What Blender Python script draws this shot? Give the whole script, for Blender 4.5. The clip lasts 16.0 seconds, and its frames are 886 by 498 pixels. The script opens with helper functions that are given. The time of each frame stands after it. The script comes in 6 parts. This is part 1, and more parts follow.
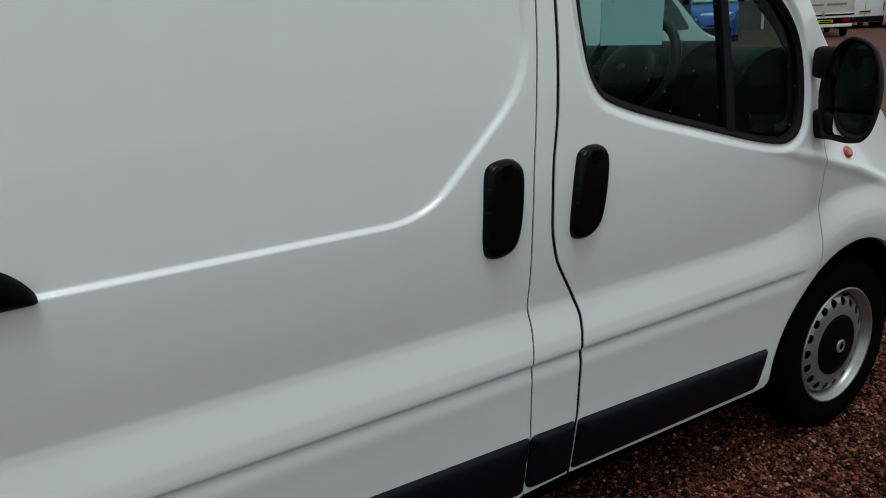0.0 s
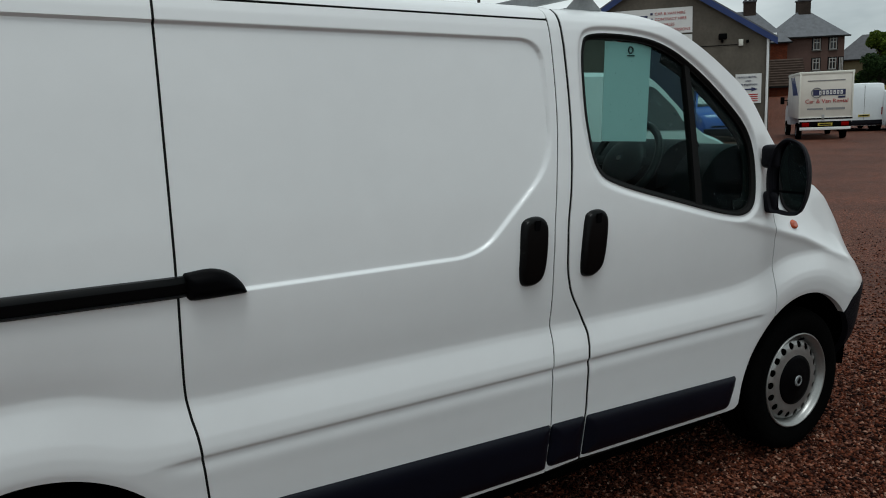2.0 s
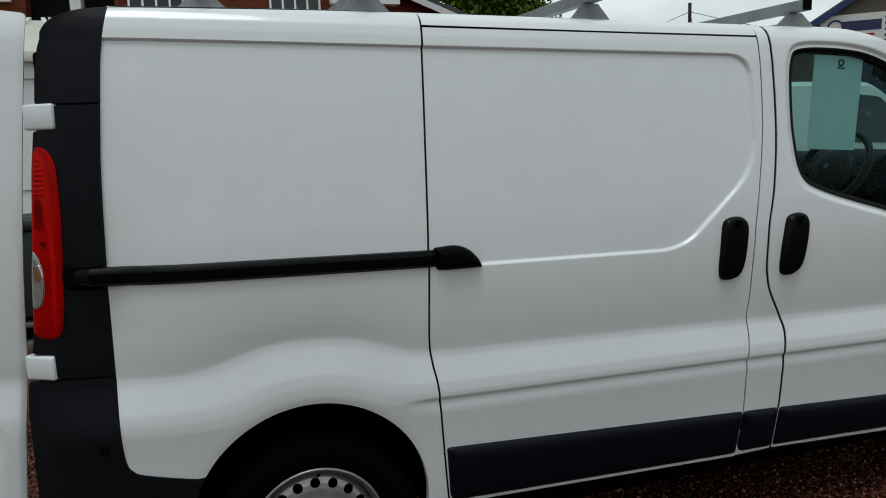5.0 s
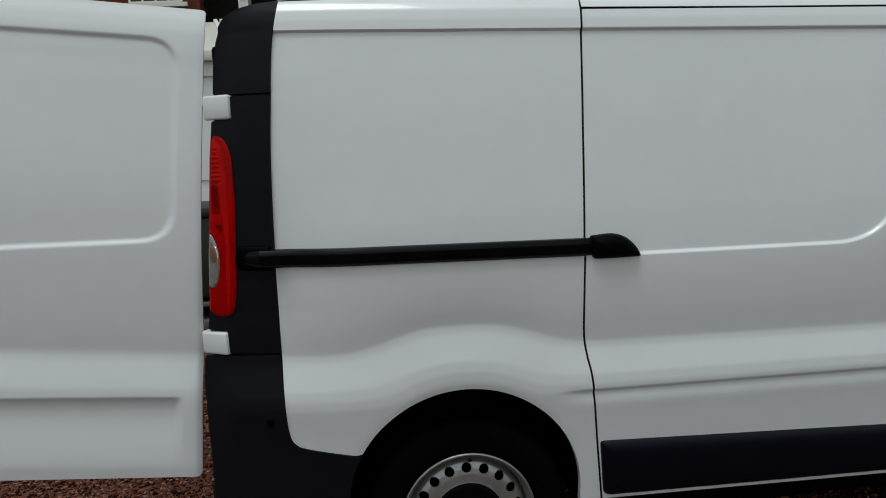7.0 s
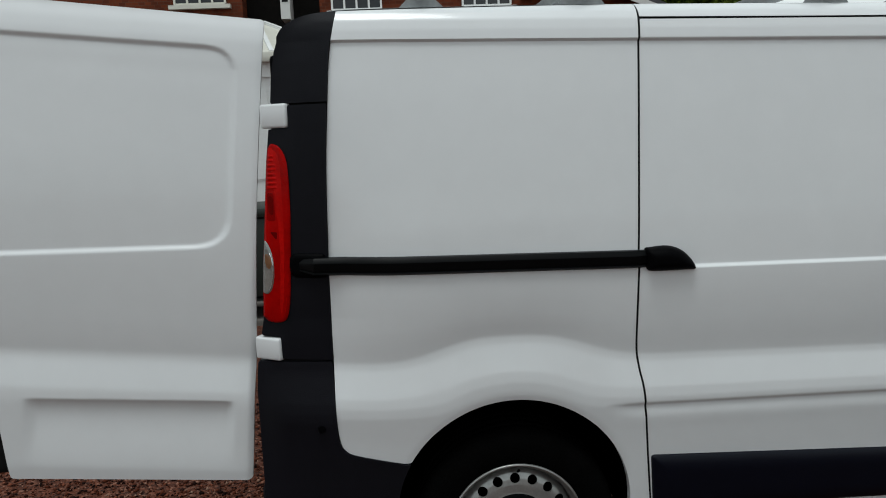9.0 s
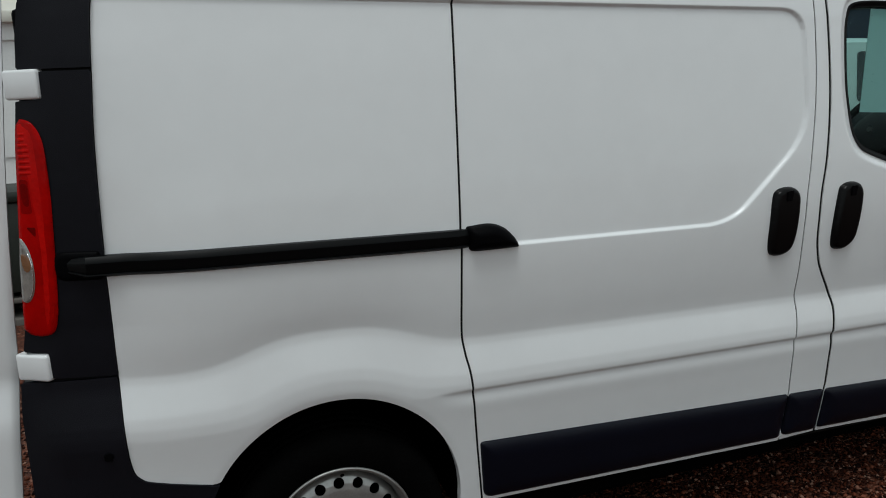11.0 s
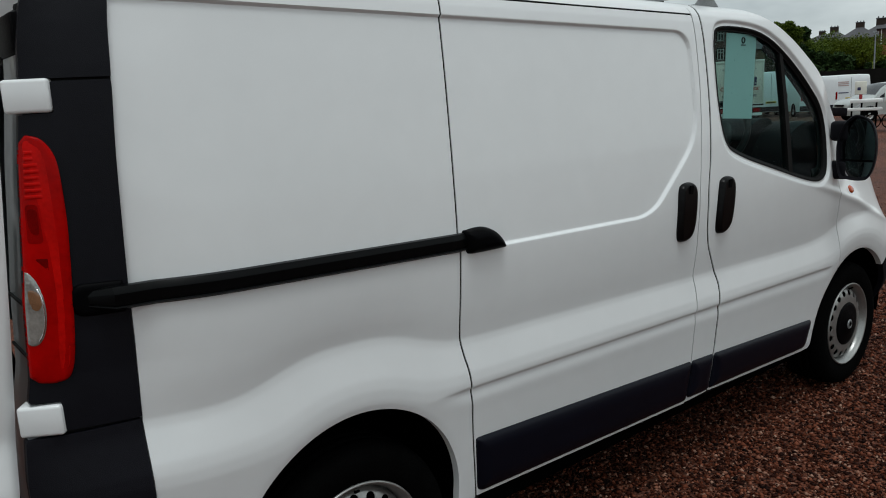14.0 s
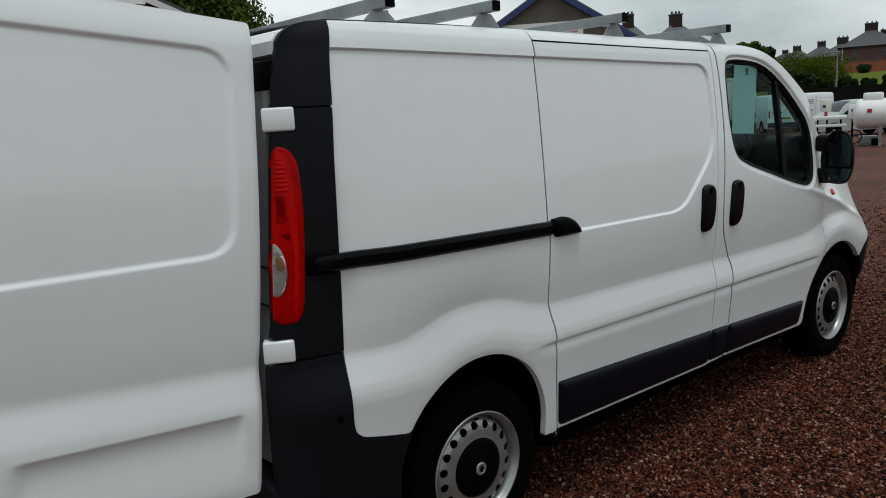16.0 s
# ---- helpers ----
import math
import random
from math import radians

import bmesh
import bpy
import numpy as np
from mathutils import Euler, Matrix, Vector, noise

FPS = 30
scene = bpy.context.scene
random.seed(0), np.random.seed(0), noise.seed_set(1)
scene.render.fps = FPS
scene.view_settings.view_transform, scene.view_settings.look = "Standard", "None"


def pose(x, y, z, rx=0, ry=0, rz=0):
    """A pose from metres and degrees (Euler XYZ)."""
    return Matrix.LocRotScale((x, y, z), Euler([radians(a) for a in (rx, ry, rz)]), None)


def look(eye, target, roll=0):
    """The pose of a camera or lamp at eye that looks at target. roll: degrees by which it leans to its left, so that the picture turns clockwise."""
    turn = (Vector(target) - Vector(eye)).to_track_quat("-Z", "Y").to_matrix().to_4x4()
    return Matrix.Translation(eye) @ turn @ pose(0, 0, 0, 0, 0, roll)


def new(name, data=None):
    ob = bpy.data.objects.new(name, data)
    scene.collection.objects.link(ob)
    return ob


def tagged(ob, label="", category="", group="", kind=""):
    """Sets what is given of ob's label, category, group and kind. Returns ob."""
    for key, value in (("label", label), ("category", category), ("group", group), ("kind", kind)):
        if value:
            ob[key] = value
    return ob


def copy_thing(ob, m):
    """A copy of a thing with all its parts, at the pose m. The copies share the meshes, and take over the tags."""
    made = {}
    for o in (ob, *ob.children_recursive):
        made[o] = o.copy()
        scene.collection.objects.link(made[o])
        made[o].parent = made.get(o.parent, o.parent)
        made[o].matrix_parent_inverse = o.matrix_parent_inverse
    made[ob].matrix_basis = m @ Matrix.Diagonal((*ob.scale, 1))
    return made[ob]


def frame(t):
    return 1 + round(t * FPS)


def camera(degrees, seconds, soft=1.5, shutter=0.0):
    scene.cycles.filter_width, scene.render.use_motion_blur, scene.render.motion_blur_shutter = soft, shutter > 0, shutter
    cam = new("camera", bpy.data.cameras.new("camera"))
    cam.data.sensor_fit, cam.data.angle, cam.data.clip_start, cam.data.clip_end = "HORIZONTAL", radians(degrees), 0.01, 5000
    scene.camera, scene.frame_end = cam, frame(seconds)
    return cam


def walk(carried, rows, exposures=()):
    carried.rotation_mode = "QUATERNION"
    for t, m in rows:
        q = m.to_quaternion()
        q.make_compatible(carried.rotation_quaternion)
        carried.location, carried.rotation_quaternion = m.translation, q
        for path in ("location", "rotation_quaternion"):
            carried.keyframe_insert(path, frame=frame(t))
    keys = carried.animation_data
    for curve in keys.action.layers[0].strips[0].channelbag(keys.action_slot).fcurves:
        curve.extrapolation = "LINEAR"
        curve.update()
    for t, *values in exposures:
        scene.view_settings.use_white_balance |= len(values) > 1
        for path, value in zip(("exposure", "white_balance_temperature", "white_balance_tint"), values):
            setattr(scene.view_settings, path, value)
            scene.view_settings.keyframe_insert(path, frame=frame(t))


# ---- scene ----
cam = camera(59.4, 16.0, soft=1.0)
PATH = [
    (0, (0.489, -1.392, 1.592), (1.511, 0.226, 1.01), -3.5),
    (0.5, (0.286, -1.502, 1.615), (1.405, 0.094, 1.164), -2.9),
    (1, (0.102, -1.628, 1.621), (1.278, -0.064, 1.209), -2.9),
    (1.5, (0.025, -1.754, 1.648), (1.16, -0.147, 1.288), -2.7),
    (2, (-0.048, -1.985, 1.623), (0.992, -0.313, 1.271), -2.5),
    (2.5, (-0.123, -2.122, 1.63), (0.839, -0.401, 1.298), -2.6),
    (3, (-0.223, -2.213, 1.636), (0.703, -0.473, 1.298), -2.4),
    (3.5, (-0.282, -2.281, 1.627), (0.614, -0.527, 1.278), -2.6),
    (4, (-0.275, -2.319, 1.616), (0.498, -0.499, 1.312), -2.5),
    (6.5, (-0.329, -2.305, 1.627), (0.046, -0.366, 1.292), -2.7),
    (7, (-0.320, -2.294, 1.605), (-0.088, -0.331, 1.288), -2.9),
    (7.5, (-0.329, -2.288, 1.615), (-0.217, -0.313, 1.303), -3.0),
    (8, (-0.357, -2.288, 1.630), (-0.324, -0.309, 1.324), -2.8),
    (10.5, (-0.382, -2.198, 1.636), (0.129, -0.299, 1.268), -2.2),
    (11, (-0.357, -2.047, 1.64), (0.27, -0.192, 1.23), -2.5),
    (11.5, (-0.347, -1.84, 1.656), (0.437, -0.054, 1.21), -2.6),
    (12, (-0.396, -1.672, 1.639), (0.58, 0.005, 1.153), -1.8),
    (12.5, (-0.537, -1.568, 1.649), (0.64, -0.024, 1.169), -2.2),
    (13, (-0.697, -1.561, 1.647), (0.546, -0.057, 1.208), -2.6),
    (13.5, (-0.89, -1.678, 1.649), (0.388, -0.186, 1.272), -2.2),
    (14, (-1.055, -1.755, 1.638), (0.159, -0.212, 1.255), -3.1),
    (14.5, (-1.259, -1.774, 1.64), (-0.042, -0.235, 1.254), -3.5),
    (15, (-1.478, -1.804, 1.661), (-0.223, -0.289, 1.303), -3.0),
    (15.5, (-1.65, -1.885, 1.669), (-0.366, -0.388, 1.337), -1.6),
    (16, (-1.871, -2.016, 1.672), (-0.597, -0.513, 1.332), -3.4),
]
walk(cam, [(t, look(eye, target, roll)) for t, eye, target, roll in PATH],
     exposures=[(0, -0.07, 6460, 8.5), (2, -0.08, 6460, 8.5), (3, -0.12, 6460, 8.5), (4.2, -0.14, 6460, 8.5), (6.4, -0.17, 6470, 9), (7.05, -0.17, 6480, 9.5),
                (7.45, -0.05, 6490, 10), (8, -0.04, 6500, 10), (10.5, -0.04, 6520, 10), (11.2, -0.03, 6530, 10), (12.5, -0.07, 6530, 10), (14, 0.01, 6530, 10), (14.6, 0.00, 6530, 10), (15.3, -0.04, 6530, 10), (16, -0.06, 6520, 10)])

# ---- world and light ----
world = bpy.data.worlds.new("sky")
scene.world = world
world.use_nodes = True
wt = world.node_tree
wt.nodes.clear()


def wnode(kind, **kw):
    n = wt.nodes.new(kind)
    for k, v in kw.items():
        n.inputs[k].default_value = v
    return n


SUN_ELEV, SUN_TURN = radians(74), radians(200)
sky = wnode("ShaderNodeTexSky")
sky.sky_type, sky.sun_disc, sky.sun_elevation, sky.sun_rotation = "NISHITA", False, SUN_ELEV, SUN_TURN
tex = wnode("ShaderNodeTexCoord")
stretch = wnode("ShaderNodeMapping")
stretch.inputs["Scale"].default_value = (1.0, 1.0, 3.0)
cloud = wnode("ShaderNodeTexNoise", Scale=1.7, Detail=6.0, Roughness=0.55)
ramp = wnode("ShaderNodeValToRGB")
ramp.color_ramp.elements[0].position, ramp.color_ramp.elements[0].color = 0.37, (5.0, 5.75, 6.0, 1)
ramp.color_ramp.elements[1].position, ramp.color_ramp.elements[1].color = 0.61, (10.4, 11.35, 11.4, 1)
mixer = wt.nodes.new("ShaderNodeMix")
mixer.data_type = "RGBA"
mixer.inputs["Factor"].default_value = 0.92
back = wnode("ShaderNodeBackground", Strength=0.086)
outw = wnode("ShaderNodeOutputWorld")
L = wt.links.new
L(tex.outputs["Generated"], stretch.inputs["Vector"])
L(stretch.outputs["Vector"], cloud.inputs["Vector"])
L(cloud.outputs["Fac"], ramp.inputs["Fac"])
L(sky.outputs["Color"], mixer.inputs["A"])
L(ramp.outputs["Color"], mixer.inputs["B"])
L(mixer.outputs["Result"], back.inputs["Color"])
L(back.outputs["Background"], outw.inputs["Surface"])

sun_data = bpy.data.lights.new("sun", "SUN")
sun_data.energy, sun_data.angle, sun_data.color = 1.42, radians(25), (0.95, 1.0, 1.0)
sun = new("sun", sun_data)
sun.matrix_world = look((0, 0, 30), Vector((0, 0, 30)) - Vector((math.sin(SUN_TURN) * math.cos(SUN_ELEV), math.cos(SUN_TURN) * math.cos(SUN_ELEV), math.sin(SUN_ELEV))))
scene.view_settings.exposure = 0.0


# ---- materials ----
def material(name, color, rough=0.5, metal=0.0, coat=0.0, vary=0.08, scale=6.0, bump=0.0, bump_scale=60.0, spec=None, color2=None, per_object=0.0):
    """A procedural surface: two scales of colour change, uneven gloss and fine relief."""
    m = bpy.data.materials.new(name)
    m.use_nodes = True
    nt = m.node_tree
    b = nt.nodes["Principled BSDF"]
    b.inputs["Roughness"].default_value = rough
    b.inputs["Metallic"].default_value = metal
    b.inputs["Coat Weight"].default_value = coat
    b.inputs["Coat Roughness"].default_value = 0.06
    b.inputs["Specular IOR Level"].default_value = spec if spec is not None else 0.15 if rough >= 0.85 else 0.5
    co = nt.nodes.new("ShaderNodeTexCoord")
    n1 = nt.nodes.new("ShaderNodeTexNoise")
    n1.inputs["Scale"].default_value, n1.inputs["Detail"].default_value = scale, 5
    n2 = nt.nodes.new("ShaderNodeTexNoise")
    n2.inputs["Scale"].default_value, n2.inputs["Detail"].default_value = scale * 11, 3
    add = nt.nodes.new("ShaderNodeMath")
    add.operation = "MULTIPLY_ADD"
    add.inputs[1].default_value = 0.45
    rp = nt.nodes.new("ShaderNodeValToRGB")
    c2 = color2 or tuple(min(1, c * (1 + vary)) for c in color)
    c1 = tuple(c * (1 - vary) for c in color)
    rp.color_ramp.elements[0].position, rp.color_ramp.elements[0].color = 0.45, (*c1, 1)
    rp.color_ramp.elements[1].position, rp.color_ramp.elements[1].color = 0.95, (*c2, 1)
    ln = nt.links.new
    ln(co.outputs["Object"], n1.inputs["Vector"])
    ln(co.outputs["Object"], n2.inputs["Vector"])
    ln(n2.outputs["Fac"], add.inputs[0])
    ln(n1.outputs["Fac"], add.inputs[2])
    ln(add.outputs[0], rp.inputs["Fac"])
    last = rp.outputs["Color"]
    if per_object:
        oi = nt.nodes.new("ShaderNodeObjectInfo")
        hs = nt.nodes.new("ShaderNodeHueSaturation")
        mr = nt.nodes.new("ShaderNodeMapRange")
        mr.inputs["To Min"].default_value, mr.inputs["To Max"].default_value = 1 - per_object, 1 + per_object
        ln(oi.outputs["Random"], mr.inputs["Value"])
        ln(mr.outputs["Result"], hs.inputs["Value"])
        ln(last, hs.inputs["Color"])
        last = hs.outputs["Color"]
    ln(last, b.inputs["Base Color"])
    if bump:
        n3 = nt.nodes.new("ShaderNodeTexNoise")
        n3.inputs["Scale"].default_value, n3.inputs["Detail"].default_value = bump_scale, 4
        bp = nt.nodes.new("ShaderNodeBump")
        bp.inputs["Strength"].default_value, bp.inputs["Distance"].default_value = bump, 0.01
        ln(co.outputs["Object"], n3.inputs["Vector"])
        ln(n3.outputs["Fac"], bp.inputs["Height"])
        ln(bp.outputs["Normal"], b.inputs["Normal"])
    return m


def glass_material(name, tint, gloss=1.0):
    m = bpy.data.materials.new(name)
    m.use_nodes = True
    nt = m.node_tree
    nt.nodes.clear()
    tr = nt.nodes.new("ShaderNodeBsdfTransparent")
    tr.inputs["Color"].default_value = (*tint, 1)
    gl = nt.nodes.new("ShaderNodeBsdfGlossy")
    gl.inputs["Roughness"].default_value = 0.02
    fr = nt.nodes.new("ShaderNodeFresnel")
    fr.inputs["IOR"].default_value = 1.5
    mul = nt.nodes.new("ShaderNodeMath")
    mul.operation = "MULTIPLY"
    mul.inputs[1].default_value = gloss
    mx = nt.nodes.new("ShaderNodeMixShader")
    out = nt.nodes.new("ShaderNodeOutputMaterial")
    ln = nt.links.new
    ln(fr.outputs[0], mul.inputs[0])
    ln(mul.outputs[0], mx.inputs[0])
    ln(tr.outputs[0], mx.inputs[1])
    ln(gl.outputs[0], mx.inputs[2])
    ln(mx.outputs[0], out.inputs["Surface"])
    return m


WHITE = material("white_paint", (0.69, 0.705, 0.71), 0.35, coat=0.6, vary=0.03, scale=1.1)
WHITE_FAR = material("white_van_paint", (0.69, 0.725, 0.74), 0.35, coat=0.4, vary=0.05, scale=1.0)
BLACK = material("black_plastic", (0.0016, 0.0016, 0.002), 0.45, spec=0.026, vary=0.2, scale=8, bump=0.12, bump_scale=400)
PILLAR_PL = material("satin_black_plastic", (0.0046, 0.0048, 0.0072), 0.5, spec=0.12, vary=0.15, scale=5, bump=0.15, bump_scale=500)
GREY_PL = material("grey_textured_plastic", (0.0048, 0.0048, 0.0074), 0.6, spec=0.12, vary=0.15, scale=5, bump=0.25, bump_scale=500)
SILL_PL = material("blue_grey_plastic_trim", (0.0030, 0.0038, 0.0080), 0.34, spec=0.15, vary=0.12, scale=5, bump=0.12, bump_scale=450)
GLOSSBLACK = material("gloss_black", (0.0018, 0.0018, 0.002), 0.28, spec=0.12, vary=0.1)
RUBBER = material("tyre_rubber", (0.002, 0.002, 0.002), 0.85, spec=0.012, vary=0.25, scale=12, bump=0.3, bump_scale=150)
RAIL = material("black_anodised_rail", (0.0018, 0.0021, 0.0024), 0.34, spec=0.08, vary=0.2, scale=8)
SEAL = material("rubber_seal", (0.004, 0.004, 0.004), 0.7, spec=0.15, vary=0.1)
STEEL = material("silver_painted_steel", (0.32, 0.322, 0.312), 0.36, metal=0.75, vary=0.18, scale=14)
CHROME = material("chrome", (0.7, 0.7, 0.72), 0.15, metal=1.0, vary=0.05)
GALV = material("galvanised_steel", (0.25, 0.265, 0.27), 0.5, metal=0.6, vary=0.22, scale=9, bump=0.05)
RED_LENS = material("red_lens", (0.30, 0.0012, 0.0010), 0.16, spec=0.06, vary=0.30, scale=5)
BRIGHTRED_LENS = material("bright_red_lens", (0.42, 0.0032, 0.0022), 0.2, spec=0.06, vary=0.3, scale=9)
DARKRED_LENS = material("dark_red_lens", (0.20, 0.0009, 0.0009), 0.25, spec=0.025, vary=0.3, scale=20)
DEEPRED_LENS = material("deep_red_lens", (0.125, 0.0008, 0.0008), 0.25, spec=0.025, vary=0.3, scale=20)
AMBER_GLASS = material("amber_bulb", (0.16, 0.075, 0.035), 0.2, coat=0.5, vary=0.3, scale=40)
CLEAR_LENS = material("clear_lens", (0.24, 0.24, 0.225), 0.12, metal=0.5, coat=0.7, vary=0.5, scale=14, bump=0.06, bump_scale=45)
ORANGE_LENS = material("orange_lens", (0.38, 0.05, 0.006), 0.2, coat=0.4, vary=0.1)
INTERIOR = material("dark_cab_trim", (0.005, 0.006, 0.0075), 0.6, spec=0.1, vary=0.15, scale=8)
INTERIOR_GREY = material("grey_load_lining", (0.16, 0.17, 0.18), 0.6, vary=0.12, scale=4)
WHEEL_GRIP = material("grey_wheel_grip", (0.008, 0.0105, 0.0115), 0.45, spec=0.22, vary=0.15, scale=20)
# White body paint; the open door's shade is put into this grey.
JAMB = material("jamb_grey_for_shade", (0.085, 0.095, 0.10), 0.4, coat=0.3, vary=0.08, scale=3)
FABRIC = material("dark_seat_fabric", (0.012, 0.014, 0.018), 0.9, spec=0.2, vary=0.25, scale=30)
PAPER = material("pale_green_paper", (0.54, 0.70, 0.69), 0.7, vary=0.02, scale=3)
INK = material("dark_ink", (0.03, 0.05, 0.05), 0.6, vary=0.05)
MIRROR = material("mirror_glass", (0.75, 0.77, 0.78), 0.02, metal=1.0, vary=0.01)
GLASS = glass_material("tinted_glass", (0.56, 0.73, 0.71), 0.13)
WATER = material("water_drop", (0.85, 0.95, 0.94), 0.03, spec=0.6, vary=0.05, scale=40)
WATER.node_tree.nodes["Principled BSDF"].inputs["Transmission Weight"].default_value = 0.9
WATER.node_tree.nodes["Principled BSDF"].inputs["IOR"].default_value = 1.33
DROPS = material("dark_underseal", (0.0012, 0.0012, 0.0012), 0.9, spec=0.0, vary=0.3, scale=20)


# ---- builders ----
def mesh_object(name, verts, faces, mat, parent=None, label="", smooth=True):
    me = bpy.data.meshes.new(name)
    me.from_pydata([tuple(map(float, v)) for v in verts], [], [tuple(map(int, f)) for f in faces])
    me.update()
    if mat:
        me.materials.append(mat)
    if smooth:
        me.polygons.foreach_set("use_smooth", [True] * len(me.polygons))
    ob = new(name, me)
    if parent:
        ob.parent = parent
    if label:
        ob["label"] = label
    return ob


def part(name, bm, mat, parent=None, label="", smooth=False, angle=35):
    me = bpy.data.meshes.new(name)
    bmesh.ops.recalc_face_normals(bm, faces=bm.faces[:])
    bm.to_mesh(me)
    bm.free()
    if mat:
        me.materials.append(mat)
    if smooth:
        me.polygons.foreach_set("use_smooth", [True] * len(me.polygons))
        me.set_sharp_from_angle(angle=radians(angle))
    ob = new(name, me)
    if parent:
        ob.parent = parent
    if label:
        ob["label"] = label
    return ob


def thing(name, label, category, m=None, group="", kind=""):
    ob = new(name)
    ob.empty_display_size = 0.1
    if m is not None:
        ob.matrix_world = m
    return tagged(ob, label, category, group, kind)


def box(bm, lo, hi, bevel=0.0, seg=2, m=None):
    vs = bmesh.ops.create_cube(bm, size=1.0)["verts"]
    lo, hi = Vector(lo), Vector(hi)
    for v in vs:
        v.co = Vector((lo[i] + (v.co[i] + 0.5) * (hi[i] - lo[i]) for i in range(3)))
    if bevel:
        es = {e for v in vs for e in v.link_edges}
        r = bmesh.ops.bevel(bm, geom=list(es), offset=bevel, segments=seg, affect="EDGES", profile=0.5)
        vs = list({v for f in r["faces"] for v in f.verts} | {v for v in vs if v.is_valid})
    if m is not None:
        bmesh.ops.transform(bm, matrix=m, verts=vs)
    return vs


def prism(bm, outline, depth, axis="y", at=0.0, bevel=0.0, seg=2):
    """Extrude a closed 2D outline (x, z) by depth along y (or another axis)."""
    def put(a, b, c):
        return {"y": (a, c, b), "x": (c, a, b), "z": (a, b, c)}[axis]
    bot = [bm.verts.new(put(a, b, at)) for a, b in outline]
    top = [bm.verts.new(put(a, b, at + depth)) for a, b in outline]
    n = len(outline)
    fs = [bm.faces.new(bot), bm.faces.new(top[::-1])]
    for q in range(n):
        fs.append(bm.faces.new((bot[q], top[q], top[(q + 1) % n], bot[(q + 1) % n])))
    if bevel:
        bmesh.ops.recalc_face_normals(bm, faces=fs)
        es = {e for f in fs[:2] for e in f.edges}
        bmesh.ops.bevel(bm, geom=list(es), offset=bevel, segments=seg, affect="EDGES", profile=0.5)


def lathe(profile, n=64, axis="y", centre=(0, 0, 0), skip=None):
    """Turn a profile of (radius, along) about an axis; returns verts and faces."""
    verts, faces = [], []
    for r, a in profile:
        for q in range(n):
            t = 2 * math.pi * q / n
            p = (r * math.cos(t), a, r * math.sin(t)) if axis == "y" else (r * math.cos(t), r * math.sin(t), a) if axis == "z" else (a, r * math.cos(t), r * math.sin(t))
            verts.append((p[0] + centre[0], p[1] + centre[1], p[2] + centre[2]))
    for i in range(len(profile) - 1):
        for q in range(n):
            if skip and skip((profile[i][0] + profile[i + 1][0]) / 2, (q + 0.5) / n):
                continue
            faces.append((i * n + q, i * n + (q + 1) % n, (i + 1) * n + (q + 1) % n, (i + 1) * n + q))
    return verts, faces


def smooth_line(points, per=8, closed=False):
    """A Catmull-Rom line through points."""
    P = [np.array(p, float) for p in points]
    n = len(P)
    out = []
    for q in range(n if closed else n - 1):
        p0, p1, p2, p3 = (P[(q - 1) % n] if closed or q > 0 else P[0], P[q], P[(q + 1) % n], P[(q + 2) % n] if closed or q + 2 < n else P[-1])
        for s in range(per):
            t = s / per
            out.append(0.5 * (2 * p1 + (p2 - p0) * t + (2 * p0 - 5 * p1 + 4 * p2 - p3) * t * t + (3 * p1 - p0 - 3 * p2 + p3) * t ** 3))
    if not closed:
        out.append(P[-1])
    return [tuple(p) for p in out]


def rounded(points, radius, per=6):
    """A closed outline with its corners rounded."""
    out = []
    n = len(points)
    for q in range(n):
        a, b, c = (np.array(points[(q + d) % n], float) for d in (-1, 0, 1))
        r = radius[q] if isinstance(radius, (list, tuple)) else radius
        u, v = a - b, c - b
        lu, lv = np.linalg.norm(u), np.linalg.norm(v)
        r = min(r, lu * 0.49, lv * 0.49)
        p, w = b + u / lu * r, b + v / lv * r
        for s in range(per + 1):
            t = s / per
            out.append(tuple((1 - t) ** 2 * p + 2 * t * (1 - t) * b + t * t * w))
    return out


def inside(px, pz, poly):
    """Which points lie in a polygon."""
    poly = np.asarray(poly)
    res = np.zeros(px.shape, bool)
    x0, z0 = poly[-1]
    for x1, z1 in poly:
        cross = (z1 > pz) != (z0 > pz)
        with np.errstate(divide="ignore", invalid="ignore"):
            res ^= cross & (px < (x0 - x1) * (pz - z1) / (z0 - z1 + 1e-12) + x1)
        x0, z0 = x1, z1
    return res


def nearest(px, pz, poly):
    """Nearest points on a polygon's outline, and their distances."""
    poly = np.asarray(poly, float)
    best = np.full(px.shape, 1e9)
    bx, bz = px.copy(), pz.copy()
    for q in range(len(poly)):
        a, b = poly[q - 1], poly[q]
        d = b - a
        l2 = max(d @ d, 1e-12)
        t = np.clip(((px - a[0]) * d[0] + (pz - a[1]) * d[1]) / l2, 0, 1)
        qx, qz = a[0] + t * d[0], a[1] + t * d[1]
        dist = np.hypot(px - qx, pz - qz)
        w = dist < best
        best[w], bx[w], bz[w] = dist[w], qx[w], qz[w]
    return bx, bz, best


def signed(px, pz, poly):
    d = nearest(px, pz, poly)[2]
    return np.where(inside(px, pz, poly), d, -d)


def step(a, b, x):
    t = np.clip((x - a) / (b - a), 0, 1)
    return t * t * (3 - 2 * t)


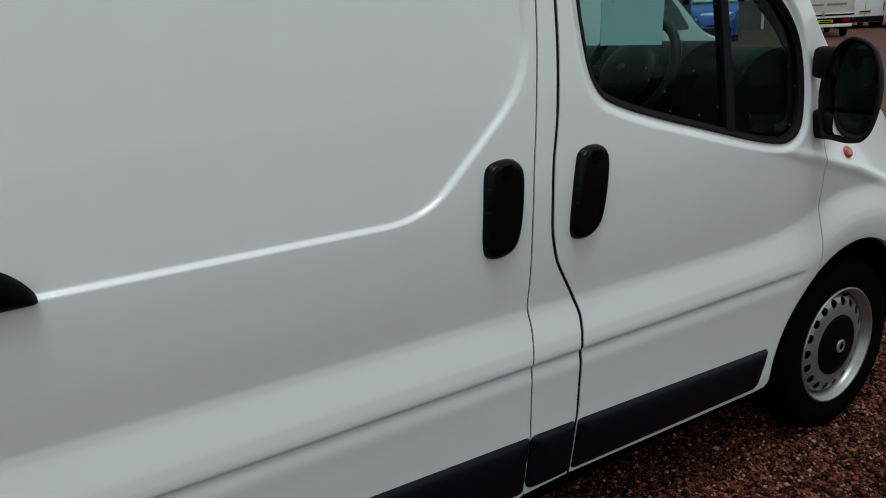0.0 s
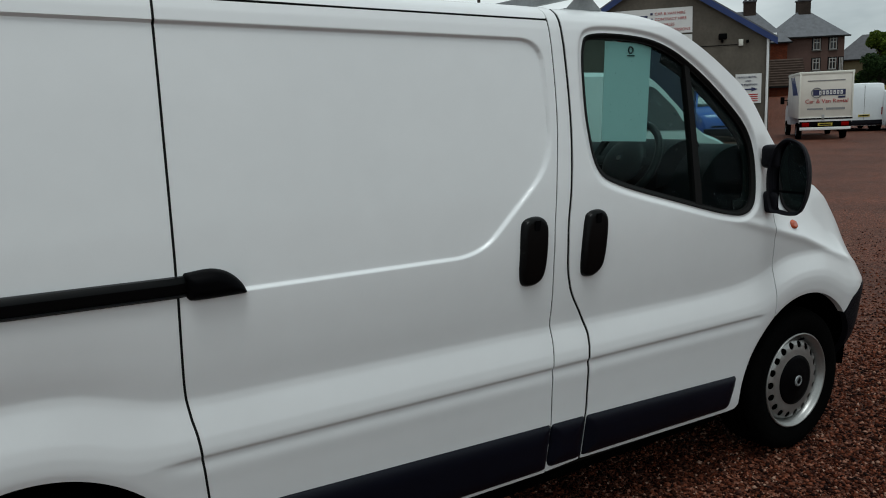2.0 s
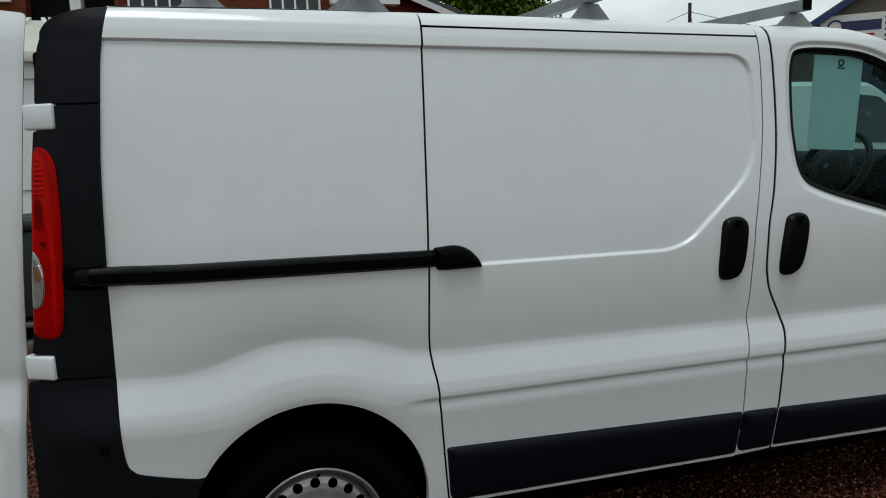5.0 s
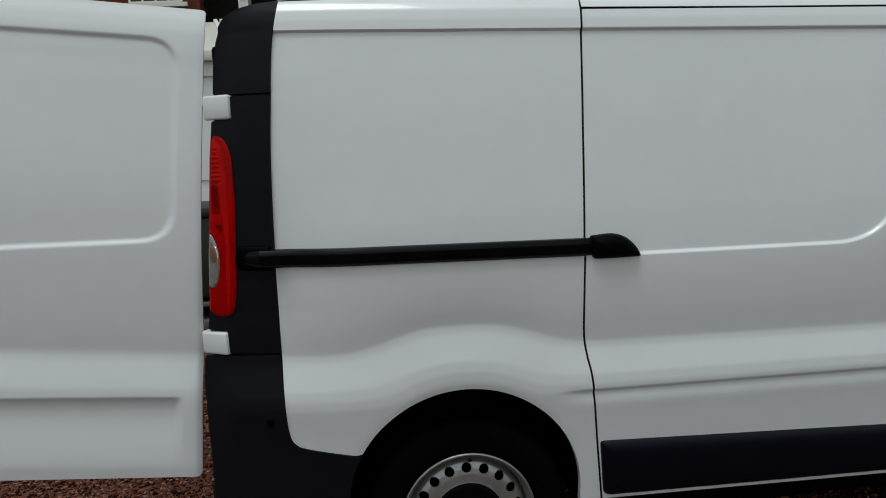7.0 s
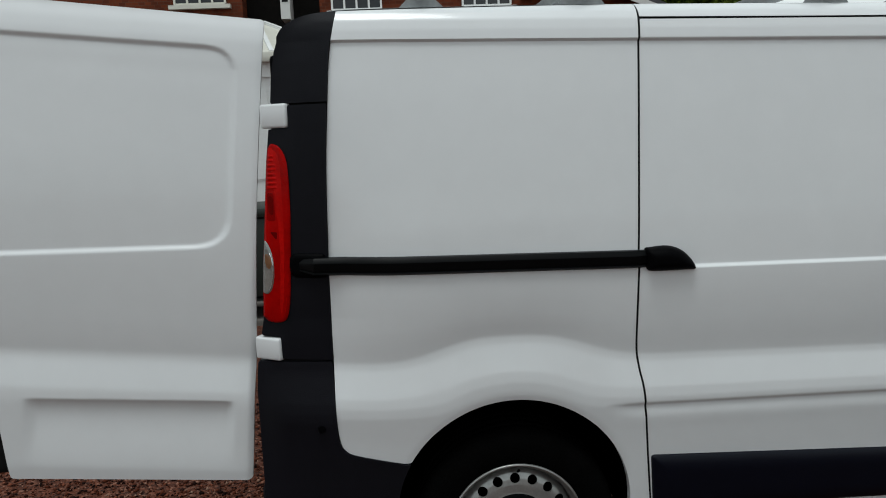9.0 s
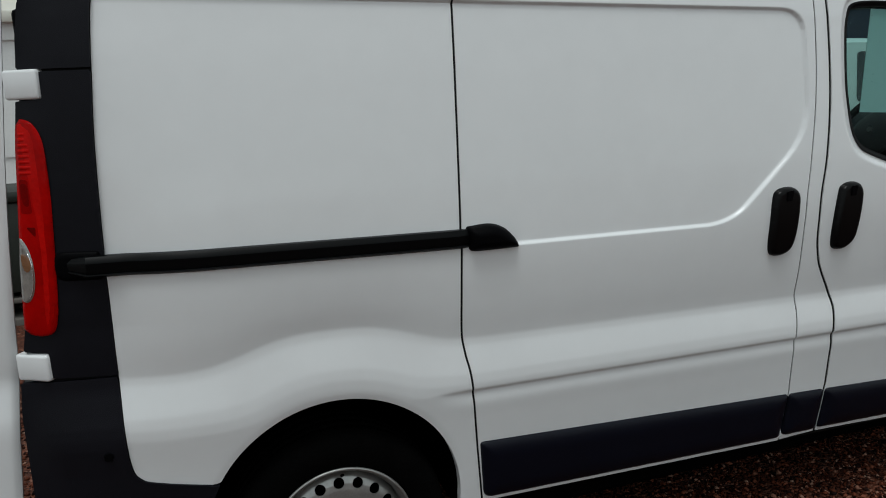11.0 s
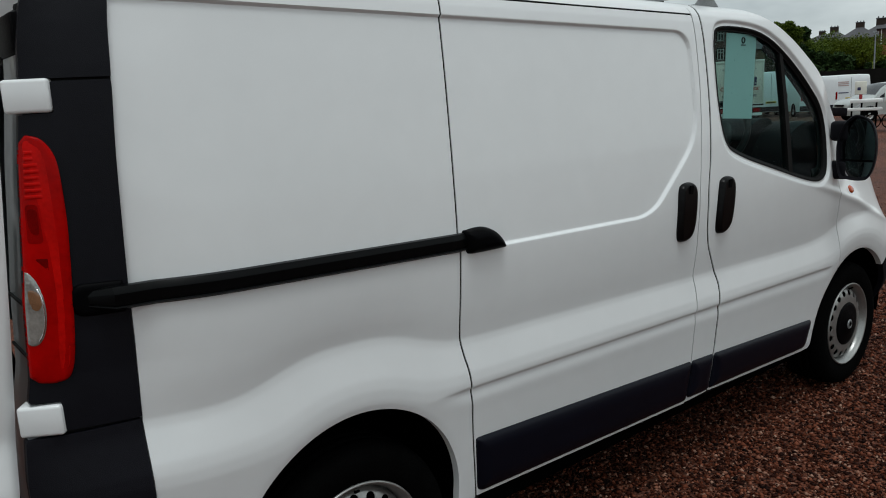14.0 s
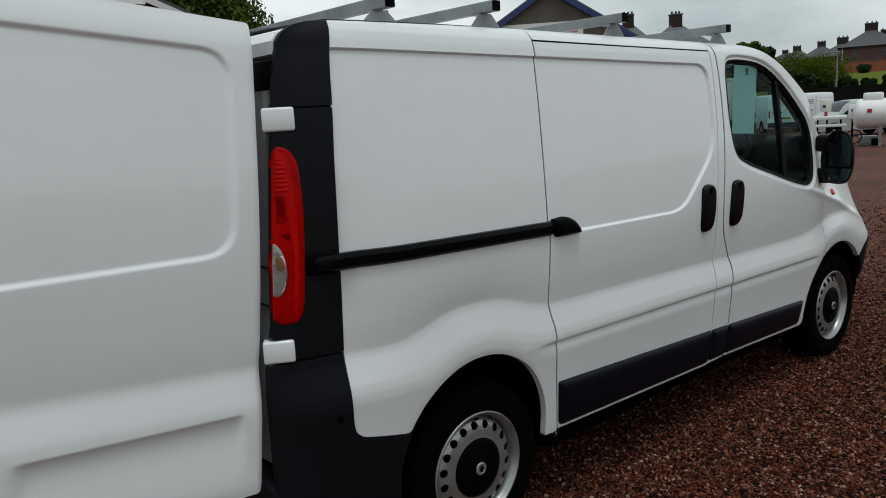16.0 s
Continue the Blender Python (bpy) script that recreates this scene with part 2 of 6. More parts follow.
def sheet(name, outline, depth, mat, parent, holes=(), cell=0.009, skirt=0.028, label="", mirror=None, lean=None):
    """A pressed panel: a fine grid cut along its outline, laid on the surface depth(x, z), with turned-in edges; lean lets its rows follow the creases."""
    o = np.asarray(outline)
    x0, x1, z0, z1 = o[:, 0].min(), o[:, 0].max(), o[:, 1].min(), o[:, 1].max()
    rise = cell * 0.45
    pad = 0.14 if lean else 0.0
    nx, nz = int((x1 - x0) / cell) + 2, int((z1 - z0 + 2 * pad) / rise) + 2
    gx, gz = np.meshgrid(x0 + np.arange(nx + 1) * cell - cell / 2, z0 - pad + np.arange(nz + 1) * rise - rise / 2)
    if lean:
        gz = gz + lean(gx, gz)
    cx, cz = gx[:-1, :-1] + cell / 2, (gz[:-1, :-1] + gz[1:, :-1] + gz[:-1, 1:] + gz[1:, 1:]) / 4
    keep = inside(cx, cz, outline)
    for h in holes:
        keep &= ~inside(cx, cz, h)
    used = np.zeros(gx.shape, int)
    for di in (0, 1):
        for dj in (0, 1):
            used[di:nz + 1 - (1 - di), dj:nx + 1 - (1 - dj)] += keep
    border = (used > 0) & (used < 4)
    fx, fz = gx.copy(), gz.copy()
    bx, bz, bd = nearest(gx[border], gz[border], outline)
    for h in holes:
        hx, hz, hd = nearest(gx[border], gz[border], h)
        w = hd < bd
        bx[w], bz[w], bd[w] = hx[w], hz[w], hd[w]
    fx[border], fz[border] = bx, bz
    y = depth(fx, fz)
    idx = -np.ones(gx.shape, int)
    sel = used > 0
    idx[sel] = np.arange(sel.sum())
    verts = np.stack([fx[sel], y[sel], fz[sel]], 1)
    ii, jj = np.nonzero(keep)
    faces = np.stack([idx[ii, jj], idx[ii, jj + 1], idx[ii + 1, jj + 1], idx[ii + 1, jj]], 1)
    edges = {}
    for f in faces:
        for q in range(4):
            a, b = int(f[q]), int(f[(q + 1) % 4])
            if (b, a) in edges:
                del edges[(b, a)]
            else:
                edges[(a, b)] = 1
    ring = sorted({a for e in edges for a in e})
    inner = {a: len(verts) + q for q, a in enumerate(ring)}
    sk = verts[ring].copy()
    sk[:, 1] += skirt
    verts = np.concatenate([verts, sk])
    faces = faces.tolist() + [(b, a, inner[a], inner[b]) for a, b in edges]
    if mirror is not None:
        verts[:, 1] = mirror - verts[:, 1]
        faces = [f[::-1] for f in faces]
    ob = mesh_object(name, verts, faces, mat, parent, label)
    ob.data.set_sharp_from_angle(angle=radians(50))
    return ob


def ribbon(name, line, width, depth, mat, parent, lift=0.0, thick=0.004):
    """A strip laid along a line on the surface depth(x, z)."""
    pts = np.array(line)
    tan = np.gradient(pts, axis=0)
    tan /= np.linalg.norm(tan, axis=1)[:, None] + 1e-9
    nor = np.stack([-tan[:, 1], tan[:, 0]], 1)
    a, b = pts + nor * width / 2, pts - nor * width / 2
    ya, yb = depth(a[:, 0], a[:, 1]) + lift, depth(b[:, 0], b[:, 1]) + lift
    n = len(pts)
    verts = [(*p,) for p in np.stack([a[:, 0], ya, a[:, 1]], 1)] + [(*p,) for p in np.stack([b[:, 0], yb, b[:, 1]], 1)]
    verts += [(x, y + thick, z) for x, y, z in verts]
    faces = []
    for q in range(n - 1):
        faces += [(q, n + q, n + q + 1, q + 1), (2 * n + q, 2 * n + q + 1, 3 * n + q + 1, 3 * n + q), (q, q + 1, 2 * n + q + 1, 2 * n + q), (n + q, 3 * n + q, 3 * n + q + 1, n + q + 1)]
    faces += [(0, 2 * n, 3 * n, n), (n - 1, 2 * n - 1, 4 * n - 1, 3 * n - 1)]
    return mesh_object(name, verts, faces, mat, parent)


def raised(name, outline, depth, proud, mat, parent, label="", edge=0.012, cell=0.006, back=0.02):
    """A moulded pad: proud of the surface depth(x, z), falling off to its rounded edge."""
    def d(x, z):
        s = np.clip(signed(x, z, outline) / edge, 0, 1)
        return depth(x, z) - proud * np.sqrt(np.clip(1 - (1 - s) ** 2, 0, 1))
    return sheet(name, outline, d, mat, parent, cell=cell, skirt=back, label=label)


# ---- ground ----
def ground_height(x, y):
    d = np.hypot(x - 1.0, y)
    low = -0.32 * step(5, 36, (x * 0.86 + y * 0.5)) * step(0, 12, d - 4)
    rise = (2.2 * step(50, 60, d) + 2.0 * step(70, 120, d) + 4.0 * step(128, 230, d)) * step(-30, 40, x)
    return low + rise


def build_ground():
    r = np.concatenate([np.linspace(0, 12, 40), np.geomspace(12.4, 900, 60)])
    n = 96
    verts, faces = [(1.0, 0.0, 0.0)], []
    for k in r[1:]:
        for q in range(n):
            t = 2 * math.pi * q / n
            x, y = 1 + k * math.cos(t), k * math.sin(t)
            verts.append((x, y, float(ground_height(np.array(x), np.array(y)))))
    for q in range(n):
        faces.append((0, 1 + q, 1 + (q + 1) % n))
    for i in range(len(r) - 2):
        for q in range(n):
            a, b = 1 + i * n + q, 1 + i * n + (q + 1) % n
            faces.append((a, a + n, b + n, b))
    ob = mesh_object("ground", verts, faces, GRAVEL)
    return tagged(ob, "red-brown stone chippings spread over the yard", "ground", kind="structure")


def gravel_material():
    """Red chippings: two sizes of chip, damp and dry patches, worn tracks."""
    m = bpy.data.materials.new("red_gravel")
    m.use_nodes = True
    nt = m.node_tree
    b = nt.nodes["Principled BSDF"]
    b.inputs["Roughness"].default_value = 0.7
    b.inputs["Specular IOR Level"].default_value = 0.22
    ln = nt.links.new
    co = nt.nodes.new("ShaderNodeTexCoord")

    def chips(scale, stops):
        vo = nt.nodes.new("ShaderNodeTexVoronoi")
        vo.inputs["Scale"].default_value = scale
        sep = nt.nodes.new("ShaderNodeSeparateColor")
        rp = nt.nodes.new("ShaderNodeValToRGB")
        els = rp.color_ramp.elements
        els[0].color, els[1].color = (*stops[0][1], 1), (*stops[-1][1], 1)
        for p, c in stops[1:-1]:
            els.new(p).color = (*c, 1)
        ln(co.outputs["Object"], vo.inputs["Vector"])
        ln(vo.outputs["Color"], sep.inputs["Color"])
        ln(sep.outputs["Red"], rp.inputs["Fac"])
        return vo, rp
    v1, c1 = chips(72, [(0, (0.008, 0.0025, 0.0014)), (0.45, (0.070, 0.0195, 0.0082)), (0.85, (0.145, 0.044, 0.021)), (1, (0.29, 0.15, 0.10))])
    v2, c2 = chips(27, [(0, (0.025, 0.0073, 0.0038)), (0.5, (0.088, 0.025, 0.011)), (1, (0.15, 0.051, 0.028))])
    mc = nt.nodes.new("ShaderNodeMix")
    mc.data_type = "RGBA"
    mc.inputs["Factor"].default_value = 0.35
    nz = nt.nodes.new("ShaderNodeTexNoise")
    nz.inputs["Scale"].default_value, nz.inputs["Detail"].default_value, nz.inputs["Roughness"].default_value = 0.35, 8, 0.65
    r2 = nt.nodes.new("ShaderNodeValToRGB")
    r2.color_ramp.elements[0].position, r2.color_ramp.elements[0].color = 0.35, (0.68, 0.67, 0.69, 1)
    r2.color_ramp.elements[1].position, r2.color_ramp.elements[1].color = 0.68, (1.38, 1.34, 1.36, 1)
    mx = nt.nodes.new("ShaderNodeMix")
    mx.data_type, mx.blend_type = "RGBA", "MULTIPLY"
    mx.inputs["Factor"].default_value = 1.0
    bp = nt.nodes.new("ShaderNodeBump")
    bp.inputs["Strength"].default_value, bp.inputs["Distance"].default_value = 0.9, 0.015
    bp.invert = True
    ln(c1.outputs["Color"], mc.inputs["A"])
    ln(c2.outputs["Color"], mc.inputs["B"])
    ln(co.outputs["Object"], nz.inputs["Vector"])
    ln(nz.outputs["Fac"], r2.inputs["Fac"])
    ln(mc.outputs["Result"], mx.inputs["A"])
    ln(r2.outputs["Color"], mx.inputs["B"])
    ln(mx.outputs["Result"], b.inputs["Base Color"])
    ln(v1.outputs["Distance"], bp.inputs["Height"])
    ln(bp.outputs["Normal"], b.inputs["Normal"])
    return m


GRAVEL = gravel_material()
build_ground()

# ---- the van's shape: x forward from the rear axle, y inward from its flank, z up ----
WIDTH = 1.904
WINDOW = smooth_line([(1.885, 1.857), (1.832, 1.815), (1.818, 1.69), (1.822, 1.54), (1.856, 1.40), (1.955, 1.335), (2.26, 1.243), (2.52, 1.172),
                      (2.645, 1.160), (2.710, 1.215), (2.726, 1.37), (2.681, 1.485), (2.552, 1.615), (2.395, 1.736), (2.242, 1.818), (2.09, 1.852)], 6, True)
CAB_TOP = smooth_line([(1.735, 1.945), (1.95, 1.952), (2.13, 1.936), (2.32, 1.872), (2.5, 1.772), (2.69, 1.637), (2.85, 1.50), (2.95, 1.405), (3.04, 1.31)], 6)
INSET = rounded([(-1.2, 1.914), (1.640, 1.836), (1.648, 1.44), (1.36, 1.192), (1.275, 1.166), (0.56, 1.1785), (0.44, 1.185), (0.36, 1.210), (-1.2, 1.252)], [0.01, 0.09, 0.12, 0.08, 0.07, 0.01, 0.01, 0.02, 0.01])
REAR_ARCH, FRONT_ARCH = (-0.005, 0.408, 0.378), (3.085, 0.350, 0.402)
_zs = np.arange(0.2, 2.1, 0.002)
_tab = np.interp(_zs, [0.30, 0.36, 0.45, 0.56, 0.66, 0.742, 0.77, 0.80, 0.885, 0.905, 0.93, 0.97, 1.01, 1.05, 1.09, 1.13, 1.17, 1.2, 1.3, 1.5, 1.7, 1.84, 1.9, 1.93, 1.955, 1.975, 1.99],
                 [0.058, 0.046, 0.036, 0.025, 0.013, 0.001, 0.000, 0.003, 0.0205, 0.0225, 0.0193, 0.0136, 0.0088, 0.0050, 0.0022, 0.0005, 0.0, 0.001, 0.007, 0.024, 0.044, 0.062, 0.074, 0.084, 0.102, 0.133, 0.20])
def blurred(tab, sigma):
    n = int(sigma * 1500)
    k = np.exp(-0.5 * (np.arange(-n, n + 1) * 0.002 / sigma) ** 2)
    return np.convolve(np.pad(tab, n, mode="edge"), k / k.sum(), mode="valid")


_wide = step(0.99, 1.06, _zs) * step(1.86, 1.76, _zs)
_tab = blurred(_tab, 0.004) * (1 - _wide) + blurred(_tab, 0.04) * _wide


def swept(x, z):
    """How the waist of the rear corner draws in."""
    waist = np.interp(z, [0.4, 0.8, 0.94, 1.07, 1.17, 1.30, 1.45, 1.60, 1.75], [0.2, 0.5, 0.75, 1.05, 1.05, 0.78, 0.45, 0.20, 0.0])
    return 0.032 * waist * np.minimum((np.clip(-0.3 - x, 0, 1) / 0.26) ** 2, 1.0)


def flank(x, z):
    """Depth of the van's side at (x, z)."""
    x, z = np.asarray(x, float), np.asarray(z, float)
    bump = 0.076 * np.exp(-0.69 * (np.abs(x) / 0.232) ** 3.0) + 0.10 / (1 + (np.abs(x - 3.1) / 0.30) ** 4)
    bulge = 0.912 - 0.0225 * x + bump
    crease = 0.7450 - 0.0146 * x
    low = crease
    for (cx, cz, r), rim in ((REAR_ARCH, 0.026), (FRONT_ARCH, 0.052)):
        ring = cz + np.sqrt(np.clip((r + rim) ** 2 - (x - cx) ** 2, 0, 1))
        low = low + 0.5 * (np.sqrt((ring - low) ** 2 + 0.0006) + ring - low)
    low = np.minimum(low, bulge - 0.085)
    zc = np.where(z > 1.16, z + 0.024 * (x - 0.6) * np.clip((z - 1.16) / 0.5, 0, 1),
                  np.where(z > bulge, 0.905 + (z - bulge) * (1.16 - 0.905) / (1.16 - bulge),
                           np.where(z > low, 0.742 + (z - low) * (0.905 - 0.742) / (bulge - low), z * 0.742 / low)))
    y = np.interp(zc, _zs, _tab)
    y = y + 0.011 * step(-0.005, 0.005, signed(x, z, INSET)) * step(1.72, 1.70, x)
    d = z - crease
    y = y + 0.0075 * np.exp(-(d / np.where(d > 0, 0.007, 0.026)) ** 2) * step(0.27, 0.42, x) * step(2.80, 2.72, x)
    for cx, cz, r in (REAR_ARCH, FRONT_ARCH):
        d = np.hypot(x - cx, z - cz)
        y = y + 0.15 * np.clip(r + 0.016 - d, 0, 0.03)
    y = y + 0.012 * step(-0.030, -0.012, signed(x, z, WINDOW))
    shoulder = 1.157 - 0.29 * (x - 2.566) - 0.10 * np.clip(x - 3.05, 0, 1)
    over = (np.sqrt((z - shoulder) ** 2 + 0.00006) + z - shoulder) / 2
    y = y + 0.60 * 0.14 * (1 - np.exp(-over / 0.14)) * step(2.62, 3.0, x)
    y = y - 0.005 * np.exp(-((z - shoulder + 0.012) / 0.018) ** 2) * step(2.40, 2.70, x) * step(3.6, 3.3, x)
    y = y + 0.02 * (np.clip(-0.3 - x, 0, 1) / 0.26) ** 2 + swept(x, z)
    front = np.interp(z, [0.3, 0.75, 0.9, 1.1, 1.3], [3.44, 3.44, 3.34, 3.2, 3.1])
    y = y + 0.75 * (np.clip(x - front, 0, 1) / (3.92 - front)) ** 2.3
    return y


def creases(x, z):
    """How the pressed lines of the flank fall towards the nose."""
    return np.interp(z, [0.3, 0.75, 0.93, 1.17, 1.87, 2.0], [-0.0135, -0.0135, -0.0225, -0.0155, -0.0275, -0.0275]) * (x - 0.6)


def roof_z(x):
    return np.minimum(1.99, 1.981 - 0.024 * (np.asarray(x, float) - 0.6))


GAP_SLIDE = smooth_line([(0.428, 1.985), (0.420, 1.93), (0.408, 1.62), (0.397, 1.28), (0.390, 1.12), (0.388, 0.95), (0.396, 0.86), (0.409, 0.78), (0.428, 0.55), (0.442, 0.386), (0.448, 0.31)], 6)
GAP_FRONT = smooth_line([(1.684, 1.92), (1.680, 1.60), (1.658, 1.38), (1.638, 1.237), (1.632, 1.165), (1.627, 1.09), (1.624, 0.98), (1.621, 0.92), (1.619, 0.883), (1.624, 0.826), (1.620, 0.77), (1.617, 0.73), (1.617, 0.66), (1.621, 0.56), (1.622, 0.51), (1.617, 0.428), (1.604, 0.33)], 6)
GAP_CAB = smooth_line([(1.735, 1.945), (1.738, 1.59), (1.722, 1.37), (1.697, 1.23), (1.690, 1.13), (1.690, 1.07), (1.696, 1.03), (1.706, 0.99), (1.722, 0.955), (1.745, 0.915), (1.768, 0.872), (1.784, 0.825), (1.785, 0.785), (1.782, 0.745), (1.782, 0.70), (1.784, 0.62), (1.786, 0.53), (1.782, 0.49), (1.768, 0.335)], 6)
GAP_FENDER = smooth_line([(2.836, 1.16), (2.838, 1.03), (2.848, 0.88), (2.858, 0.715)], 6)


def shifted(line, dx):
    return [(x + dx, z) for x, z in line]


def arc(centre, a0, a1, n=24):
    cx, cz, r = centre
    return [(cx + r * math.cos(radians(a0 + (a1 - a0) * q / n)), cz + r * math.sin(radians(a0 + (a1 - a0) * q / n))) for q in range(n + 1)]


PILLAR_EDGE = smooth_line([(-0.486, 1.985), (-0.512, 1.857), (-0.527, 1.692), (-0.540, 1.526), (-0.550, 1.274), (-0.553, 1.10), (-0.556, 0.94), (-0.556, 0.76), (-0.549, 0.672), (-0.530, 0.641), (-0.495, 0.627), (-0.352, 0.596)], 6)

van = thing("panel_van", "white panel van with black corner trims and an open rear door", "van")

rear_quarter = PILLAR_EDGE + arc(REAR_ARCH, 150, -4, 40) + [(0.372, 0.345), (0.440, 0.343)] + shifted(GAP_SLIDE, -0.0036)[::-1]
sheet("rear_quarter_panel", rear_quarter, flank, WHITE, van, lean=creases)
slide_outline = shifted(GAP_SLIDE, 0.0036)[6:-6] + [(0.449, 0.352)] + [(1.606, 0.327)] + shifted(GAP_FRONT, -0.0026)[::-1][5:-2] + [(1.68, 1.900), (1.0, 1.916)]
sliding = sheet("sliding_door", slide_outline, flank, WHITE, van, lean=creases, cell=0.0062)
pillar_outline = shifted(GAP_FRONT, 0.0026)[::-1] + [(1.684, 1.955)] + shifted([(1.735, 1.953)] + GAP_CAB, -0.005)
sheet("door_pillar", pillar_outline, flank, WHITE, van, lean=creases)
cab_outline = shifted(GAP_CAB, 0.006)[::-1] + CAB_TOP[1:] + [(3.0, 1.265), (2.92, 1.225), (2.86, 1.175)] + shifted(GAP_FENDER, -0.002) + arc(FRONT_ARCH, 124.6, 184, 20) + [(2.66, 0.306), (2.60, 0.304)]
cab_door = sheet("cab_door", cab_outline, flank, WHITE, van, holes=[WINDOW], lean=creases)
FENDER_TOP = [(2.842, 1.165), (2.92, 1.220), (3.0, 1.255), (3.1, 1.252), (3.2, 1.222), (3.3, 1.158), (3.4, 1.062), (3.5, 0.962), (3.6, 0.88), (3.7, 0.84), (3.8, 0.81), (3.9, 0.79)]
fender = shifted(GAP_FENDER, 0.002)[::-1] + FENDER_TOP + [(3.91, 0.73), (3.52, 0.735), (3.44, 0.68)] + arc(FRONT_ARCH, 40, 123.6, 34)
sheet("front_wing", fender, flank, WHITE, van)
roof_strip = [(0.424, 1.985), (0.424, 1.938), (1.0, 1.9225), (1.684, 1.907), (1.684, 1.955)]
sheet("roof_edge", roof_strip, flank, WHITE, van)
sill_strip = [(0.45, 0.346), (1.606, 0.321), (2.60, 0.298), (2.655, 0.301), (2.64, 0.291), (1.606, 0.311), (0.40, 0.336), (0.375, 0.342)]
sheet("sill", sill_strip, lambda x, z: flank(x, z) + 0.022, SEAL, van)

# rubber behind the gaps, set shallow so its black stands in for their shade
def dense(line, gap=0.006):
    """The same line with points at even small steps."""
    p = np.array(line)
    d = np.concatenate([[0], np.cumsum(np.hypot(*np.diff(p, axis=0).T))])
    t = np.linspace(0, d[-1], int(d[-1] / gap) + 2)
    return list(zip(np.interp(t, d, p[:, 0]), np.interp(t, d, p[:, 1])))


for line, w in ((GAP_SLIDE[3:], 0.03), (GAP_FRONT, 0.02), (GAP_CAB, 0.03), (GAP_FENDER, 0.02)):
    ribbon("door_seal", dense(line), w, flank, SEAL, van, lift=0.0035)
ribbon("door_seal", [(0.42, 1.934), (1.0, 1.919), (1.684, 1.903)], 0.024, flank, SEAL, van, lift=0.007)

# far flank, one plain panel with its own window
far = PILLAR_EDGE[:40] + arc(REAR_ARCH, 150, -4, 30) + [(0.372, 0.345), (2.60, 0.304)] + arc(FRONT_ARCH, 184, 40, 40) + [(3.44, 0.68), (3.52, 0.735), (3.91, 0.73)] + FENDER_TOP[::-1][:-3] + CAB_TOP[::-1] + [(1.70, 1.954), (0.23, 1.99), (-0.48, 1.99)]
sheet("far_side_panel", far, flank, WHITE, van, holes=[WINDOW], cell=0.025, mirror=WIDTH)


def corner_edge(z):
    return np.interp(z, [0.3, 0.84, 0.93, 1.07, 1.245, 1.31, 1.54, 1.74, 1.80, 1.88, 1.945, 1.99], [-0.808, -0.806, -0.797, -0.769, -0.757, -0.749, -0.726, -0.698, -0.692, -0.677, -0.650, -0.60])


def corner(x, z):
    """The rear corner trim, rounding in towards the back."""
    x, z = np.asarray(x, float), np.asarray(z, float)
    lean = 0.02 * (np.clip(-0.3 - x, 0, 1) / 0.26) ** 2 + swept(x, z)
    w = step(-0.60, -0.50, x)
    zt = np.minimum(z, 1.90)
    zf = z + 0.024 * (x - 0.6) * np.clip((z - 1.16) / 0.5, 0, 1)
    y = (np.interp(zf, _zs, _tab) * w + (np.interp(zt, _zs, _tab) + 0.03 * np.clip((z - 1.90) / 0.09, 0, 1) ** 2) * (1 - w)) - 0.001 + lean
    s = np.clip((x - corner_edge(z)) / 0.10, 0, 1)
    return y + (np.maximum(0.120, y) - y) * (1 - s) ** 2


def across(name, line, mat, crown, label="", n=28, power=2.0):
    """A skin from flank to flank along a line of (x, z)."""
    verts, faces = [], []
    for x, z in line:
        y0 = float(flank(x, z)) if x > -0.5 else float(corner(x, z)) + 0.02
        for q in range(n + 1):
            s = q / n
            e = 1 - abs(2 * s - 1) ** power
            verts.append((x, y0 + (WIDTH - 2 * y0) * s, z + crown(x) * e))
    for i in range(len(line) - 1):
        for q in range(n):
            a = i * (n + 1) + q
            faces.append((a, a + 1, a + n + 2, a + n + 1))
    ob = mesh_object(name, verts, faces, mat, van, label)
    return ob


roof_line = [(float(x), float(roof_z(x))) for x in np.linspace(-0.49, 1.735, 32)]
across("roof", roof_line, WHITE, lambda x: 0.022)
across("cab_roof", [(1.735, 1.945)] + [p for p in CAB_TOP if p[0] < 2.2], WHITE, lambda x: 0.05)
across("windscreen", [p for p in CAB_TOP if p[0] >= 2.19], GLASS, lambda x: 0.012)
across("bonnet", [(2.98, 1.26)] + FENDER_TOP[2:], WHITE, lambda x: 0.07 * (1 if x < 3.5 else max(0, (3.9 - x) / 0.4)))

# front bumper and its corner
bumper = arc(FRONT_ARCH, 39, -6, 16) + smooth_line([(3.468, 0.29), (3.52, 0.282), (3.66, 0.30), (3.93, 0.33)], 5) + [(3.93, 0.727), (3.522, 0.731), (3.444, 0.676)]


def bumper_face(x, z):
    return flank(x, z) - 0.004 + 0.11 * np.clip((0.56 - z) / 0.26, 0, 1.1) ** 2


sheet("front_bumper", bumper, bumper_face, GREY_PL, van, cell=0.012)
bm = bmesh.new()
box(bm, (3.86, 0.70, 0.33), (3.95, WIDTH - 0.70, 0.80), 0.03)
part("front_panel", bm, GREY_PL, van, smooth=True)
sheet("far_bumper_corner", bumper, flank, GREY_PL, van, cell=0.03, mirror=WIDTH)

# rear corner trims
def left_edge(z0, z1, n):
    return [(float(corner_edge(z)) + 0.001, float(z)) for z in np.linspace(z0, z1, n)]


